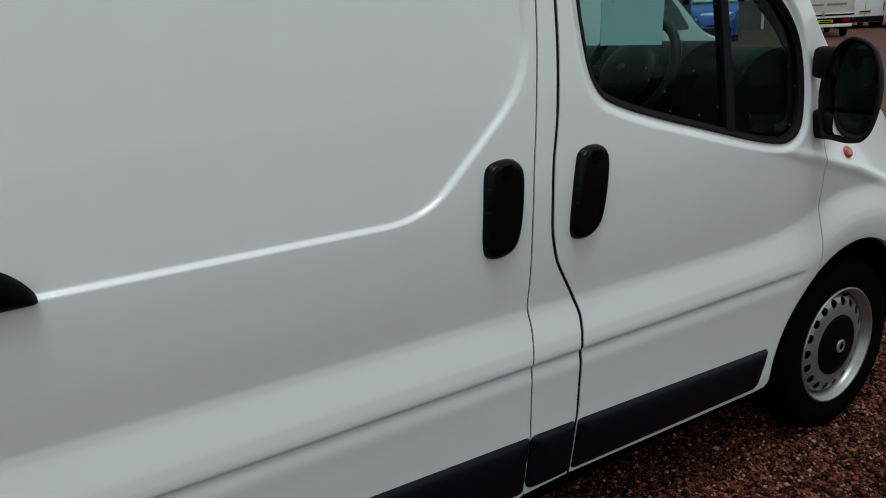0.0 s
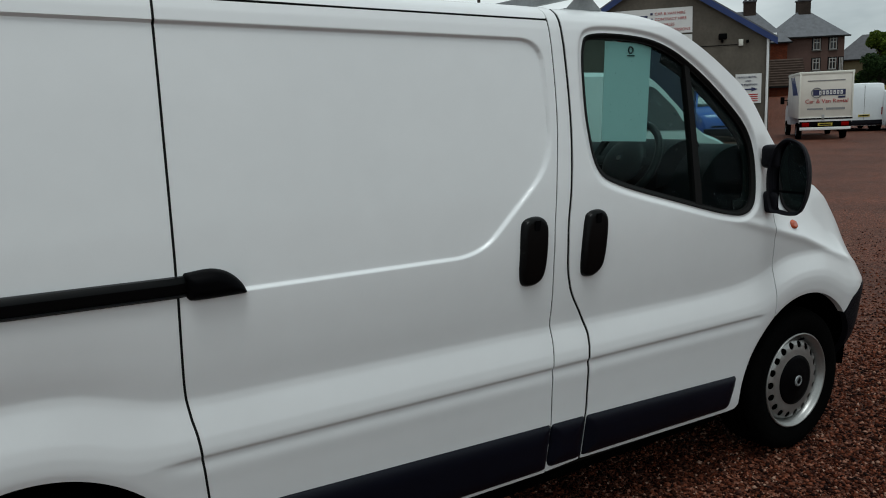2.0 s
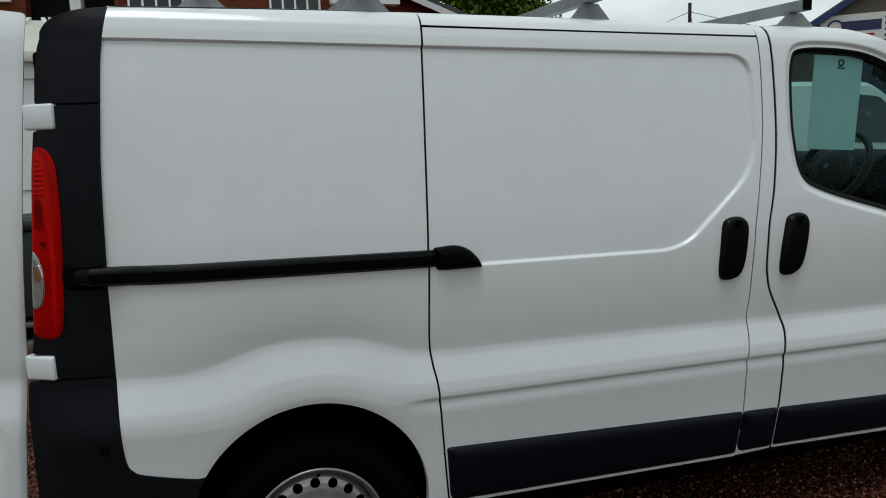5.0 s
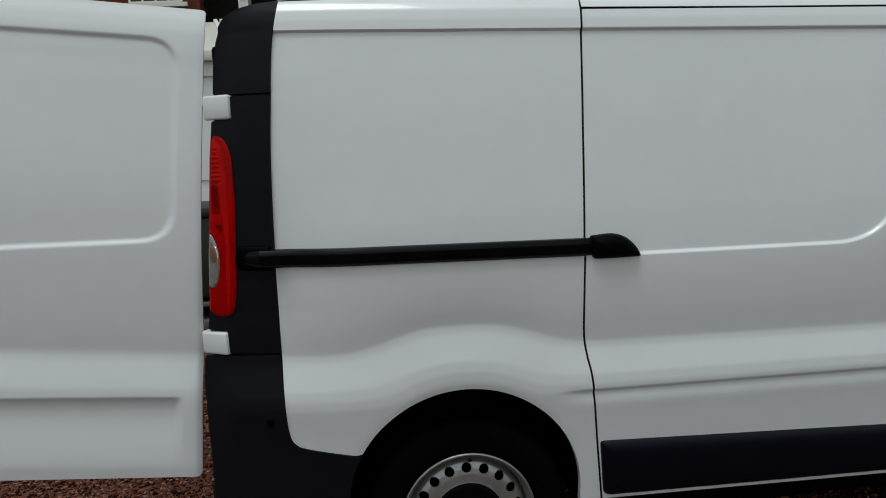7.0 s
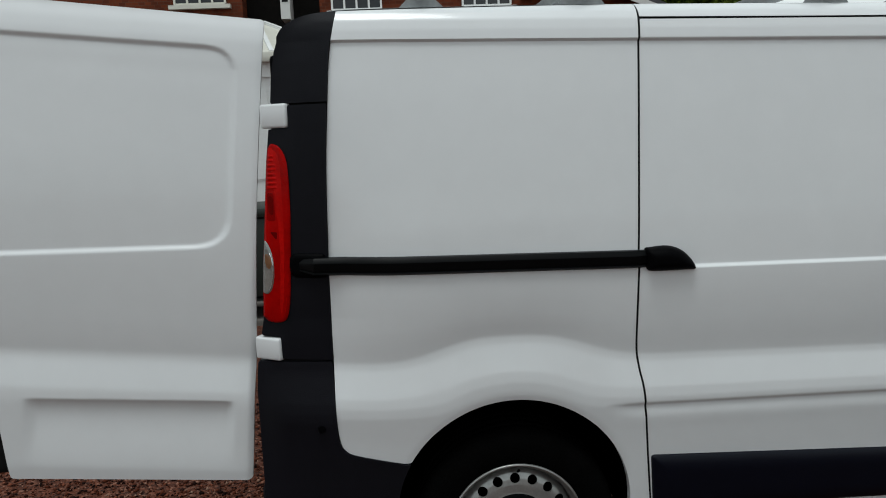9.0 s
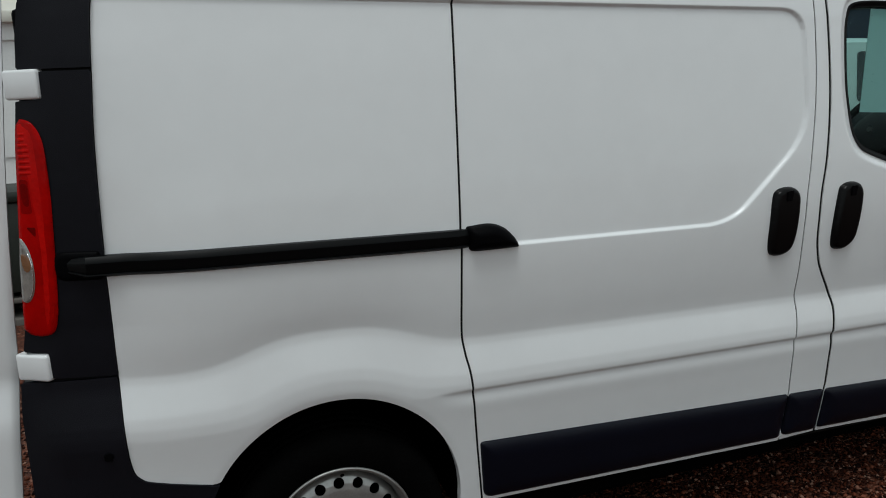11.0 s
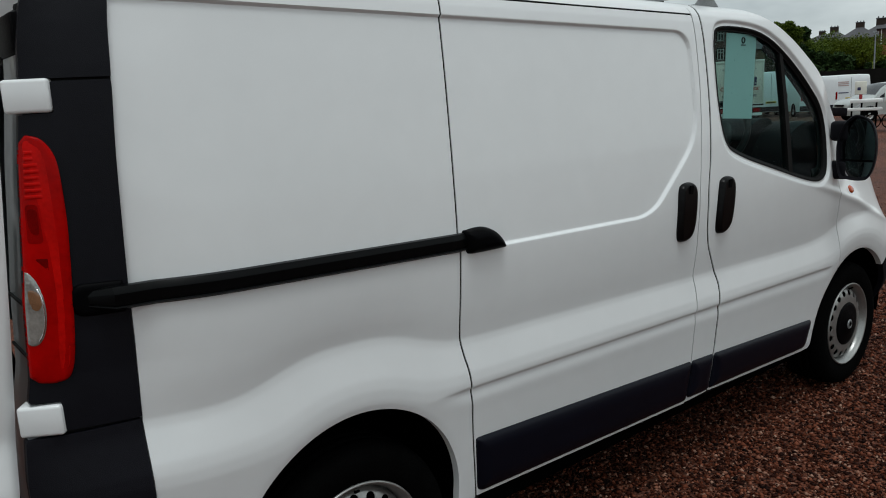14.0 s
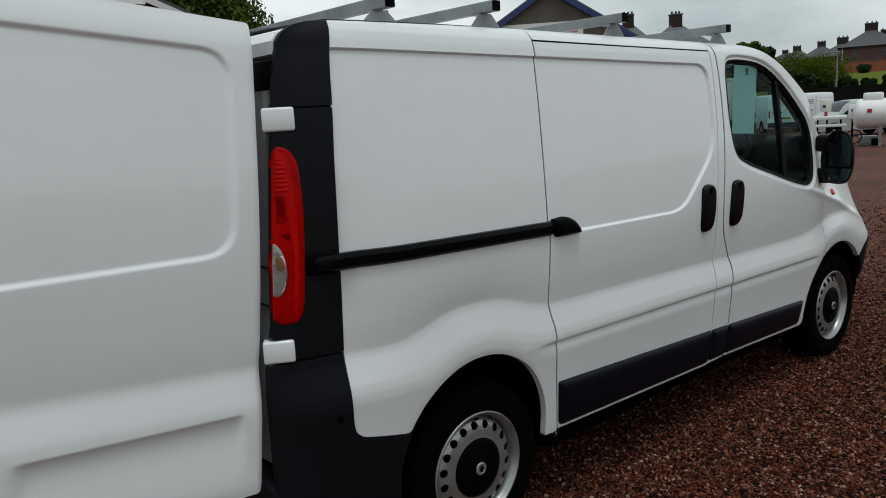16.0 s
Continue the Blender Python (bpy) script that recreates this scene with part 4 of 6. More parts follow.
_dtab = np.interp(_zs, [0.5, 0.56, 0.78, 0.82, 0.915, 0.935, 0.98, 1.04, 1.10, 1.17, 1.25, 1.32, 1.5, 1.85, 1.92, 1.96, 2.0], [0.014, 0.006, 0.0, 0.002, 0.0205, 0.0222, 0.0170, 0.0116, 0.0075, 0.0040, 0.0016, 0.0010, 0.006, 0.036, 0.046, 0.058, 0.075])
_dwide = step(1.0, 1.12, _zs) * step(1.88, 1.80, _zs)
_dtab = blurred(_dtab, 0.009) * (1 - _dwide) + blurred(_dtab, 0.07) * _dwide


def door_face(u, v):
    y = np.interp(v, _zs, _dtab)
    y = y + 0.009 * step(-0.008, 0.008, signed(u, v, DOOR_INSET))
    y = y + 0.014 * (np.clip(0.018 - u, 0, 0.024) / 0.024) ** 2
    below = np.clip(0.798 - 0.019 * u - v, 0, 1)
    y = y + 0.019 * (1 - np.exp(-below / 0.020)) * step(0.052, 0.088, u) * step(0.716, 0.664, u) * step(0.55, 0.79, v)
    return y


door_poly = rounded([(-0.004, 0.528), (-0.002, 1.0), (0.008, 1.45), (0.008, 1.990), (DOOR_W + 0.014, 2.004), (DOOR_W + 0.012, 1.3), (DOOR_W + 0.004, 0.95), (DOOR_W, 0.80), (DOOR_W - 0.045, 0.514)], [0.016, 0.01, 0.2, 0.012, 0.012, 0.05, 0.05, 0.02, 0.012])
rear_door = sheet("rear_door", door_poly, door_face, WHITE, van, skirt=0.010, label="open white rear door with pressed panels")
for me_v in rear_door.data.vertices:
    me_v.co = door_flip(me_v.co)
rear_door.data.flip_normals()
bm = bmesh.new()
box(bm, (0.03, 0.09, 0.58), (DOOR_W - 0.06, 0.11, 1.90), 0.01)
bmesh.ops.transform(bm, matrix=DOOR, verts=bm.verts[:])
part("door_lining", bm, INTERIOR_GREY, rear_door)
bm = bmesh.new()
box(bm, (DOOR_W - 0.042, 0.022, 0.546), (DOOR_W + 0.012, 0.06, 0.574), 0.009, m=DOOR)
part("edge_buffer", bm, SEAL, rear_door, "black rubber buffer")
edge_line = smooth_line([(DOOR_W - 0.040, 0.535), (DOOR_W - 0.016, 0.68), (DOOR_W + 0.002, 0.80), (DOOR_W + 0.006, 0.95), (DOOR_W + 0.013, 1.3), (DOOR_W + 0.016, 1.65), (DOOR_W + 0.014, 1.985)], 6)
rubber = ribbon("edge_rubber", edge_line, 0.064, lambda u, v: door_face(u, v) + 0.008, SEAL, rear_door)
for me_v in rubber.data.vertices:
    me_v.co = door_flip(me_v.co)
for x, y, z in ((-0.693, 0.113, 1.688), (-0.762, 0.117, 0.972)):
    bm = bmesh.new()
    box(bm, (-0.046, -0.008, -0.037), (0.052, 0.05, 0.035), 0.008, 3, m=pose(x, y, z, 0, 0, -33))
    part("hinge", bm, WHITE, rear_door, "white hinge block", smooth=True)

# ---- cab ----
bm = bmesh.new()
prism(bm, smooth_line([(2.52, 0.75), (2.48, 1.12), (2.52, 1.28), (2.64, 1.40), (2.82, 1.425), (2.94, 1.36), (2.99, 1.26), (3.02, 0.8)], 4), WIDTH - 0.28, at=0.14)
part("dashboard", bm, INTERIOR, van, smooth=True)
bm = bmesh.new()
prism(bm, smooth_line([(2.44, 1.26), (2.46, 1.37), (2.56, 1.44), (2.70, 1.44), (2.72, 1.30)], 4), 0.42, at=0.30)
part("instrument_hood", bm, INTERIOR, van, smooth=True)
bm = bmesh.new()
box(bm, (1.64, 0.12, 0.42), (3.0, WIDTH - 0.12, 0.55), 0.01)
part("cab_floor", bm, INTERIOR, van)
sheet("door_trim", [(1.80, 0.55), (1.80, 1.30), (2.2, 1.22), (2.72, 1.12), (2.75, 0.62)], lambda x, z: flank(x, z) + 0.06, INTERIOR, cab_door, cell=0.03)


def torus(bm, R, r, m, n=40, k=10):
    vs = [[bm.verts.new(m @ Vector(((R + r * math.cos(b)) * math.cos(a), (R + r * math.cos(b)) * math.sin(a), r * math.sin(b)))) for b in np.linspace(0, 2 * math.pi, k, endpoint=False)] for a in np.linspace(0, 2 * math.pi, n, endpoint=False)]
    for i in range(n):
        for j in range(k):
            bm.faces.new((vs[i][j], vs[(i + 1) % n][j], vs[(i + 1) % n][(j + 1) % k], vs[i][(j + 1) % k]))


WHEEL_M = pose(2.385, 0.43, 1.375, 0, -60, 0)
bm = bmesh.new()
torus(bm, 0.18, 0.016, WHEEL_M)
steer = part("steering_wheel", bm, WHEEL_GRIP, van, smooth=True, angle=80)
bm = bmesh.new()
bmesh.ops.create_uvsphere(bm, u_segments=28, v_segments=14, radius=1.0, matrix=WHEEL_M @ Matrix.Diagonal((0.105, 0.115, 0.034, 1)))
box(bm, (-0.02, -0.19, -0.01), (0.02, 0.19, 0.008), 0.006, m=WHEEL_M)
box(bm, (-0.19, -0.02, -0.01), (0.0, 0.02, 0.008), 0.006, m=WHEEL_M)
part("wheel_boss", bm, WHEEL_GRIP, steer, smooth=True)
bm = bmesh.new()
bmesh.ops.create_cone(bm, cap_ends=True, segments=20, radius1=0.014, radius2=0.012, depth=0.006, matrix=WHEEL_M @ pose(0, 0, 0.034))
part("boss_emblem", bm, CHROME, steer)


def seat(y0, y1):
    s = thing("cab_seat", "", "")
    s.parent = van
    bm = bmesh.new()
    box(bm, (1.80, y0, 0.72), (2.28, y1, 0.88), 0.05, 3)
    part("seat_cushion", bm, FABRIC, s, smooth=True)
    bm = bmesh.new()
    box(bm, (1.66, y0 + 0.02, 0.84), (1.80, y1 - 0.02, 1.40), 0.05, 3, m=Matrix.Translation((1.73, 0, 0.84)) @ pose(0, 0, 0, 0, -6) @ Matrix.Translation((-1.73, 0, -0.84)))
    part("backrest", bm, FABRIC, s, smooth=True)
    bm = bmesh.new()
    box(bm, (1.64, (y0 + y1) / 2 - 0.13, 1.46), (1.73, (y0 + y1) / 2 + 0.13, 1.63), 0.035, 3)
    part("headrest", bm, FABRIC, s, smooth=True)
    bm = bmesh.new()
    box(bm, (1.82, y0 + 0.06, 0.54), (2.2, y1 - 0.06, 0.73), 0.01)
    part("seat_base", bm, INTERIOR, s)


seat(0.25, 0.74)
seat(0.86, 1.25)
seat(1.27, 1.66)

# price sheet hung inside the window
sheet_thing = thing("price_sheet", "pale green paper price sheet hung inside the cab window", "notice")
PAGE = [(1.960, 1.838), (2.192, 1.830), (2.166, 1.474), (1.940, 1.488)]
bm = bmesh.new()
prism(bm, PAGE, 0.0015, at=0.098)
part("page", bm, PAPER, sheet_thing)
bm = bmesh.new()
torus(bm, 0.011, 0.003, pose(2.085, 0.0965, 1.808, 90), 24, 6)
part("printed_mark", bm, INK, sheet_thing)
bm = bmesh.new()
box(bm, (2.067, 0.096, 1.786), (2.104, 0.0975, 1.790))
part("printed_line", bm, INK, sheet_thing)

# ---- roof rack ----
def roof_bar(x, z):
    b = thing("roof_bar", "galvanised steel roof bar on two bent feet", "roof bar", group="roof bars on the van")
    bm = bmesh.new()
    box(bm, (x - 0.02, 0.12, z - 0.040), (x + 0.02, WIDTH - 0.12, z), 0.003)
    part("bar", bm, GALV, b)
    for y, s in ((0.12, 1), (WIDTH - 0.12, -1)):
        bm = bmesh.new()
        box(bm, (x - 0.019, min(y, y - s * 0.006), z - 0.039), (x + 0.019, max(y, y - s * 0.006), z - 0.001), 0.002)
        part("end_cap", bm, BLACK, b)
        bm = bmesh.new()
        zb = float(roof_z(x)) + 0.004 if x < 1.6 else 1.966
        yy = y + s * 0.06
        prism(bm, [(x - 0.085, zb - 0.012), (x + 0.085, zb - 0.012), (x + 0.032, z - 0.043), (x - 0.032, z - 0.043)], 0.004, at=yy - s * 0.002)
        box(bm, (x - 0.032, min(yy, yy + s * 0.05), z - 0.046), (x + 0.032, max(yy, yy + s * 0.05), z - 0.041))
        box(bm, (x - 0.085, min(yy, yy + s * 0.05), zb - 0.014), (x + 0.085, max(yy, yy + s * 0.05), zb - 0.008))
        part("foot", bm, GALV, b)
        bm = bmesh.new()
        bmesh.ops.create_cone(bm, cap_ends=True, segments=6, radius1=0.008, radius2=0.008, depth=0.03, matrix=pose(x, yy + s * 0.025, z - 0.045))
        part("bolt", bm, STEEL, b)
    return b


for x, z in ((-0.23, 2.075), (0.268, 2.082), (1.062, 2.066), (1.935, 2.042)):
    roof_bar(x, z)

# ---- surroundings ----
def brick_material(name, c1, c2, mortar, scale):
    m = bpy.data.materials.new(name)
    m.use_nodes = True
    nt = m.node_tree
    b = nt.nodes["Principled BSDF"]
    b.inputs["Roughness"].default_value = 0.85
    b.inputs["Specular IOR Level"].default_value = 0.15
    co = nt.nodes.new("ShaderNodeTexCoord")
    mp = nt.nodes.new("ShaderNodeMapping")
    mp.inputs["Rotation"].default_value = (radians(90), 0, 0)
    br = nt.nodes.new("ShaderNodeTexBrick")
    br.inputs["Color1"].default_value, br.inputs["Color2"].default_value, br.inputs["Mortar"].default_value = (*c1, 1), (*c2, 1), (*mortar, 1)
    br.inputs["Scale"].default_value = scale
    br.inputs["Mortar Size"].default_value = 0.012
    nz = nt.nodes.new("ShaderNodeTexNoise")
    nz.inputs["Scale"].default_value, nz.inputs["Detail"].default_value = 1.3, 6
    mx = nt.nodes.new("ShaderNodeMix")
    mx.data_type, mx.blend_type = "RGBA", "MULTIPLY"
    mx.inputs["Factor"].default_value = 0.7
    rp = nt.nodes.new("ShaderNodeValToRGB")
    rp.color_ramp.elements[0].position, rp.color_ramp.elements[0].color = 0.3, (0.5, 0.5, 0.5, 1)
    rp.color_ramp.elements[1].position, rp.color_ramp.elements[1].color = 0.7, (1.1, 1.1, 1.1, 1)
    ln = nt.links.new
    ln(co.outputs["Object"], mp.inputs["Vector"])
    ln(mp.outputs["Vector"], br.inputs["Vector"])
    ln(co.outputs["Object"], nz.inputs["Vector"])
    ln(nz.outputs["Fac"], rp.inputs["Fac"])
    ln(br.outputs["Color"], mx.inputs["A"])
    ln(rp.outputs["Color"], mx.inputs["B"])
    ln(mx.outputs["Result"], b.inputs["Base Color"])
    return m


def leaf_material(name, dark, light):
    m = bpy.data.materials.new(name)
    m.use_nodes = True
    nt = m.node_tree
    b = nt.nodes["Principled BSDF"]
    b.inputs["Roughness"].default_value = 0.6
    b.inputs["Specular IOR Level"].default_value = 0.05
    g = nt.nodes.new("ShaderNodeNewGeometry")
    rp = nt.nodes.new("ShaderNodeValToRGB")
    rp.color_ramp.elements[0].color, rp.color_ramp.elements[1].color = (*dark, 1), (*light, 1)
    nt.links.new(g.outputs["Random Per Island"], rp.inputs["Fac"])
    nt.links.new(rp.outputs["Color"], b.inputs["Base Color"])
    return m


BRICK_RED = brick_material("red_brick", (0.18, 0.040, 0.015), (0.105, 0.024, 0.011), (0.11, 0.066, 0.045), 4.4)
RENDER_GREY = material("grey_roughcast", (0.105, 0.092, 0.075), 0.95, vary=0.25, scale=0.6, bump=0.6, bump_scale=30)
RENDER_HOUSE = material("brown_roughcast", (0.10, 0.062, 0.052), 0.95, vary=0.2, scale=0.5, bump=0.5, bump_scale=25)
RENDER_PALE = material("pale_yellow_render", (0.14, 0.115, 0.07), 0.9, vary=0.15, scale=0.5)
SLATE = material("grey_slate", (0.085, 0.09, 0.10), 0.7, vary=0.25, scale=3.0, bump=0.4, bump_scale=14)
DARKSLATE = material("dark_slate", (0.048, 0.048, 0.054), 0.7, vary=0.3, scale=3.0, bump=0.4, bump_scale=14)
TILE = material("brown_tile", (0.050, 0.035, 0.028), 0.9, spec=0.1, vary=0.3, scale=3.0, bump=0.6, bump_scale=10)
BLUE_TRIM = material("blue_painted_board", (0.006, 0.024, 0.11), 0.5, vary=0.15, scale=2)
DOOR_BLUE = material("dark_blue_roller_door", (0.022, 0.030, 0.055), 0.6, vary=0.15, scale=2)
CHIMNEY = brick_material("sooty_brick", (0.045, 0.032, 0.025), (0.03, 0.022, 0.018), (0.05, 0.04, 0.035), 4.4)
SIGN_FADED = material("faded_red_lettering", (0.42, 0.30, 0.28), 0.6, vary=0.05)
WHITE_TRIM = material("white_painted_trim", (0.72, 0.73, 0.72), 0.5, vary=0.06, scale=3)
FRAME_DULL = material("weathered_white_frame", (0.36, 0.355, 0.34), 0.6, vary=0.1, scale=3)
CURTAIN = material("brown_curtain", (0.10, 0.075, 0.06), 0.9, vary=0.2, scale=8)
CREAM = material("cream_upvc", (0.62, 0.61, 0.54), 0.4, vary=0.06, scale=3)
SIGN_WHITE = material("white_sign_board", (0.62, 0.62, 0.60), 0.5, vary=0.05, scale=2)
BOX_CREAM = material("cream_box_panels", (0.60, 0.565, 0.50), 0.5, vary=0.06, scale=2)
SIGN_RED = material("red_lettering", (0.35, 0.015, 0.015), 0.5, vary=0.05)
SIGN_GREY = material("grey_lettering", (0.20, 0.20, 0.20), 0.5, vary=0.05)
SIGN_NAVY = material("navy_lettering", (0.015, 0.018, 0.07), 0.5, vary=0.05)
WINDOW_DARK = material("dark_window_glass", (0.02, 0.022, 0.025), 0.08, vary=0.2, scale=1)
RED_BOARD = material("red_painted_boards", (0.12, 0.011, 0.008), 0.8, vary=0.2, scale=4, bump=0.2)
FENCE_DARK = material("dark_stained_fence", (0.006, 0.0052, 0.0045), 0.85, spec=0.1, vary=0.3, scale=5, bump=0.3)
ORANGE_FENCE = material("orange_timber_fence", (0.22, 0.060, 0.027), 0.8, vary=0.2, scale=3)
BARK = material("bark", (0.045, 0.036, 0.028), 0.9, vary=0.3, scale=6, bump=0.6, bump_scale=20)
LEAF = leaf_material("leaves", (0.022, 0.042, 0.005), (0.085, 0.120, 0.016))
LEAF_SUN = leaf_material("light_leaves", (0.038, 0.060, 0.005), (0.085, 0.108, 0.009))
LEAF_DARK = leaf_material("dark_leaves", (0.006, 0.016, 0.005), (0.030, 0.055, 0.016))
GRASS = material("grass_bank", (0.085, 0.105, 0.014), 0.95, spec=0.03, vary=0.3, scale=0.8, bump=0.5, bump_scale=8)
DRY_GRASS = material("dry_grass", (0.085, 0.068, 0.022), 0.95, spec=0.03, vary=0.3, scale=0.8, bump=0.5, bump_scale=8)
CONCRETE = material("weathered_concrete", (0.11, 0.10, 0.09), 0.9, vary=0.2, scale=2, bump=0.3, bump_scale=30)
SILVER = material("silver_paint", (0.40, 0.43, 0.42), 0.3, metal=0.35, coat=0.6, vary=0.06, scale=2)
PEARL = material("silver_white_paint", (0.62, 0.66, 0.64), 0.3, metal=0.1, coat=0.6, vary=0.06, scale=2)
BLUE_PAINT = material("blue_van_paint", (0.012, 0.075, 0.36), 0.3, coat=0.6, vary=0.08, scale=2)
LAMP_GLASS = material("headlamp_glass", (0.55, 0.58, 0.6), 0.08, metal=0.5, coat=1.0, vary=0.3, scale=18)
PLATE = material("yellow_plate", (0.5, 0.38, 0.04), 0.5, vary=0.05)
BIN_GREEN = material("dark_green_plastic", (0.018, 0.022, 0.018), 0.5, spec=0.3, vary=0.2, scale=4)
FENCE_RAIL = material("dark_fence_rail", (0.016, 0.015, 0.013), 0.9, vary=0.3, scale=4)
WOOD_POLE = material("weathered_pole", (0.05, 0.042, 0.035), 0.9, vary=0.2, scale=4)


def zg(x, y):
    return float(ground_height(np.array(float(x)), np.array(float(y))))


def place(x, y, heading=0.0, dz=0.0):
    return pose(x, y, zg(x, y) + dz, 0, 0, heading)


def text_part(words, size, m, mat, parent, name="lettering", depth=0.01):
    cu = bpy.data.curves.new(name, "FONT")
    cu.body, cu.size, cu.extrude = words, size, depth
    cu.align_x = "LEFT"
    tmp = bpy.data.objects.new(name, cu)
    scene.collection.objects.link(tmp)
    me = bpy.data.meshes.new_from_object(tmp.evaluated_get(bpy.context.evaluated_depsgraph_get()))
    bpy.data.objects.remove(tmp)
    bpy.data.curves.remove(cu)
    me.materials.clear()
    me.materials.append(mat)
    ob = new(name, me)
    ob.parent = parent
    ob.matrix_local = m
    return ob


def slab(name, lo, hi, mat, parent, bevel=0.0, m=None, label=""):
    bm = bmesh.new()
    box(bm, lo, hi, bevel, m=m)
    return part(name, bm, mat, parent, label, smooth=bevel > 0)


# ---- other vehicles ----
def far_wheel(parent, x, y, side, r=0.33):
    w = new("wheel")
    w.parent = parent
    w.matrix_local = pose(x, y, r)
    s = side
    v, f = lathe([(r * 0.62, 0.0), (r * 0.66, -0.012 * s), (r * 0.93, -0.012 * s), (r, 0.03 * s), (r, 0.19 * s), (r * 0.7, 0.21 * s), (0, 0.21 * s)], 32)
    mesh_object("tyre", v, f, RUBBER, w)
    v, f = lathe([(r * 0.64, -0.004 * s), (r * 0.60, 0.012 * s), (r * 0.52, 0.03 * s), (r * 0.30, 0.004 * s), (0, 0.0)], 32)
    mesh_object("rim", v, f, STEEL, w)


def vehicle(name, label, category, m, paint, top, length, width, wheels, windows=(), screen=None, tail=True, lamps=True, tumble=0.10, rear_glass=None, group="", doors=(), belt=0.55, r=0.33, bumper=GREY_PL, plate=True, mirrors=True):
    """A parked vehicle: x forward from its tail, top is its outline (x, z)."""
    ob = thing(name, label, category, m, group)
    top = smooth_line(top, 4)
    xs = np.array([p[0] for p in top])
    zs = np.array([p[1] for p in top])
    hmax = zs.max()

    def half(x, z):
        t = 1 - tumble * np.clip((z - belt * hmax) / (hmax * (1 - belt)), 0, 1) ** 1.6
        k = np.clip((x - (length - 0.75)) / 0.75, 0, 1)
        b = np.clip((0.25 - x) / 0.25, 0, 1)
        return width / 2 * t * (1 - 0.42 * k ** 2.5 - 0.05 * b ** 2)

    n = 12
    verts, faces = [], []
    for x, zt in zip(xs, zs):
        ring = []
        z0 = 0.28
        for q in range(n):
            s = q / (n - 1)
            z = z0 + (zt - z0) * s
            ring.append((x, float(half(x, z)), z))
        y_top = ring[-1][1]
        ring[-1] = (x, y_top - 0.045, zt - 0.004)
        ring[-2] = (x, ring[-2][1] * 0.6 + 0.4 * y_top, zt - 0.05)
        crest = [(x, (y_top - 0.045) * k, zt + 0.025 * (1 - k * k)) for k in (0.75, 0.4, 0.0, -0.4, -0.75)]
        verts += ring + crest + [(a, -b, c2) for a, b, c2 in ring[::-1]]
    w = 2 * n + 5
    for i in range(len(xs) - 1):
        for q in range(w - 1):
            a = i * w + q
            faces.append((a, a + 1, a + w + 1, a + w))
    faces.append(tuple(range(w))[::-1])
    faces.append(tuple(range((len(xs) - 1) * w, len(xs) * w)))
    body = mesh_object("body", verts, faces, paint, ob)
    body.data.set_sharp_from_angle(angle=radians(40))
    if screen:
        sv, sf = [], []
        cols = [p for p in top if screen[0] <= p[0] <= screen[1]]
        for x, zt in cols:
            y0 = float(half(x, zt)) - 0.07
            sv += [(x + 0.004, y0 * k, zt + 0.03 * (1 - k * k) + 0.006) for k in np.linspace(1, -1, 9)]
        for i in range(len(cols) - 1):
            for q in range(8):
                a = i * 9 + q
                sf.append((a, a + 1, a + 10, a + 9))
        mesh_object("windscreen", sv, sf, WINDOW_DARK, ob)
    for poly in windows:
        for side in (1, -1):
            o = sheet("side_window", rounded(poly, 0.05, 3), lambda x, z: -half(x, z) - 0.006, WINDOW_DARK, ob, cell=0.06, skirt=0.01)
            if side > 0:
                for v in o.data.vertices:
                    v.co.y = -v.co.y
                o.data.flip_normals()
    for poly in doors:
        o = ribbon("door_gap", poly, 0.02, lambda x, z: -half(x, z) - 0.003, SEAL, ob)
        o = ribbon("door_gap", poly, 0.02, lambda x, z: half(x, z) + 0.003, SEAL, ob, thick=-0.004)
    for x in wheels:
        for side in (1, -1):
            far_wheel(ob, x, -side * (width / 2 + 0.005), side, r)
            bm = bmesh.new()
            pts = [(x + (r + 0.06) * math.cos(a), 0.30 + (r + 0.06) * math.sin(a)) for a in np.linspace(0, math.pi, 20)] + [(x - r - 0.06, 0.26), (x + r + 0.06, 0.26)]
            prism(bm, pts, 0.02, at=-side * (width / 2 - 0.008) - 0.01)
            part("wheel_arch", bm, DROPS, ob)
    nose = float(half(length - 0.12, 0.6))
    if lamps:
        for side in (1, -1):
            zt = float(np.interp(length - 0.32, xs, zs))
            bm = bmesh.new()
            pts = rounded([(length - 0.55, zt - 0.06), (length - 0.20, zt - 0.20), (length - 0.12, zt - 0.36), (length - 0.40, zt - 0.28)], 0.04, 3)
            prism(bm, pts, 0.30, at=-0.15)
            lampob = part("headlamp", bm, LAMP_GLASS, ob)
            for v in lampob.data.vertices:
                inner = v.co.y < 0
                v.co.y = side * (float(half(v.co.x, v.co.z)) + (0.008 if not inner else -0.22))
        slab("front_bumper", (length - 0.30, -nose * 0.93, 0.26), (length + 0.03, nose * 0.93, 0.62), bumper, ob, 0.06)
        for side in (1, -1) if mirrors else ():
            y = side * (width / 2 + 0.17)
            slab("door_mirror", (length - 1.64, y - 0.16, 0.65 * hmax), (length - 1.52, y + 0.12, 0.765 * hmax), BLACK, ob, 0.035)
        slab("grille", (length - 0.1, -nose * 0.5, 0.66), (length + 0.012, nose * 0.5, 0.74), SEAL, ob, 0.01)
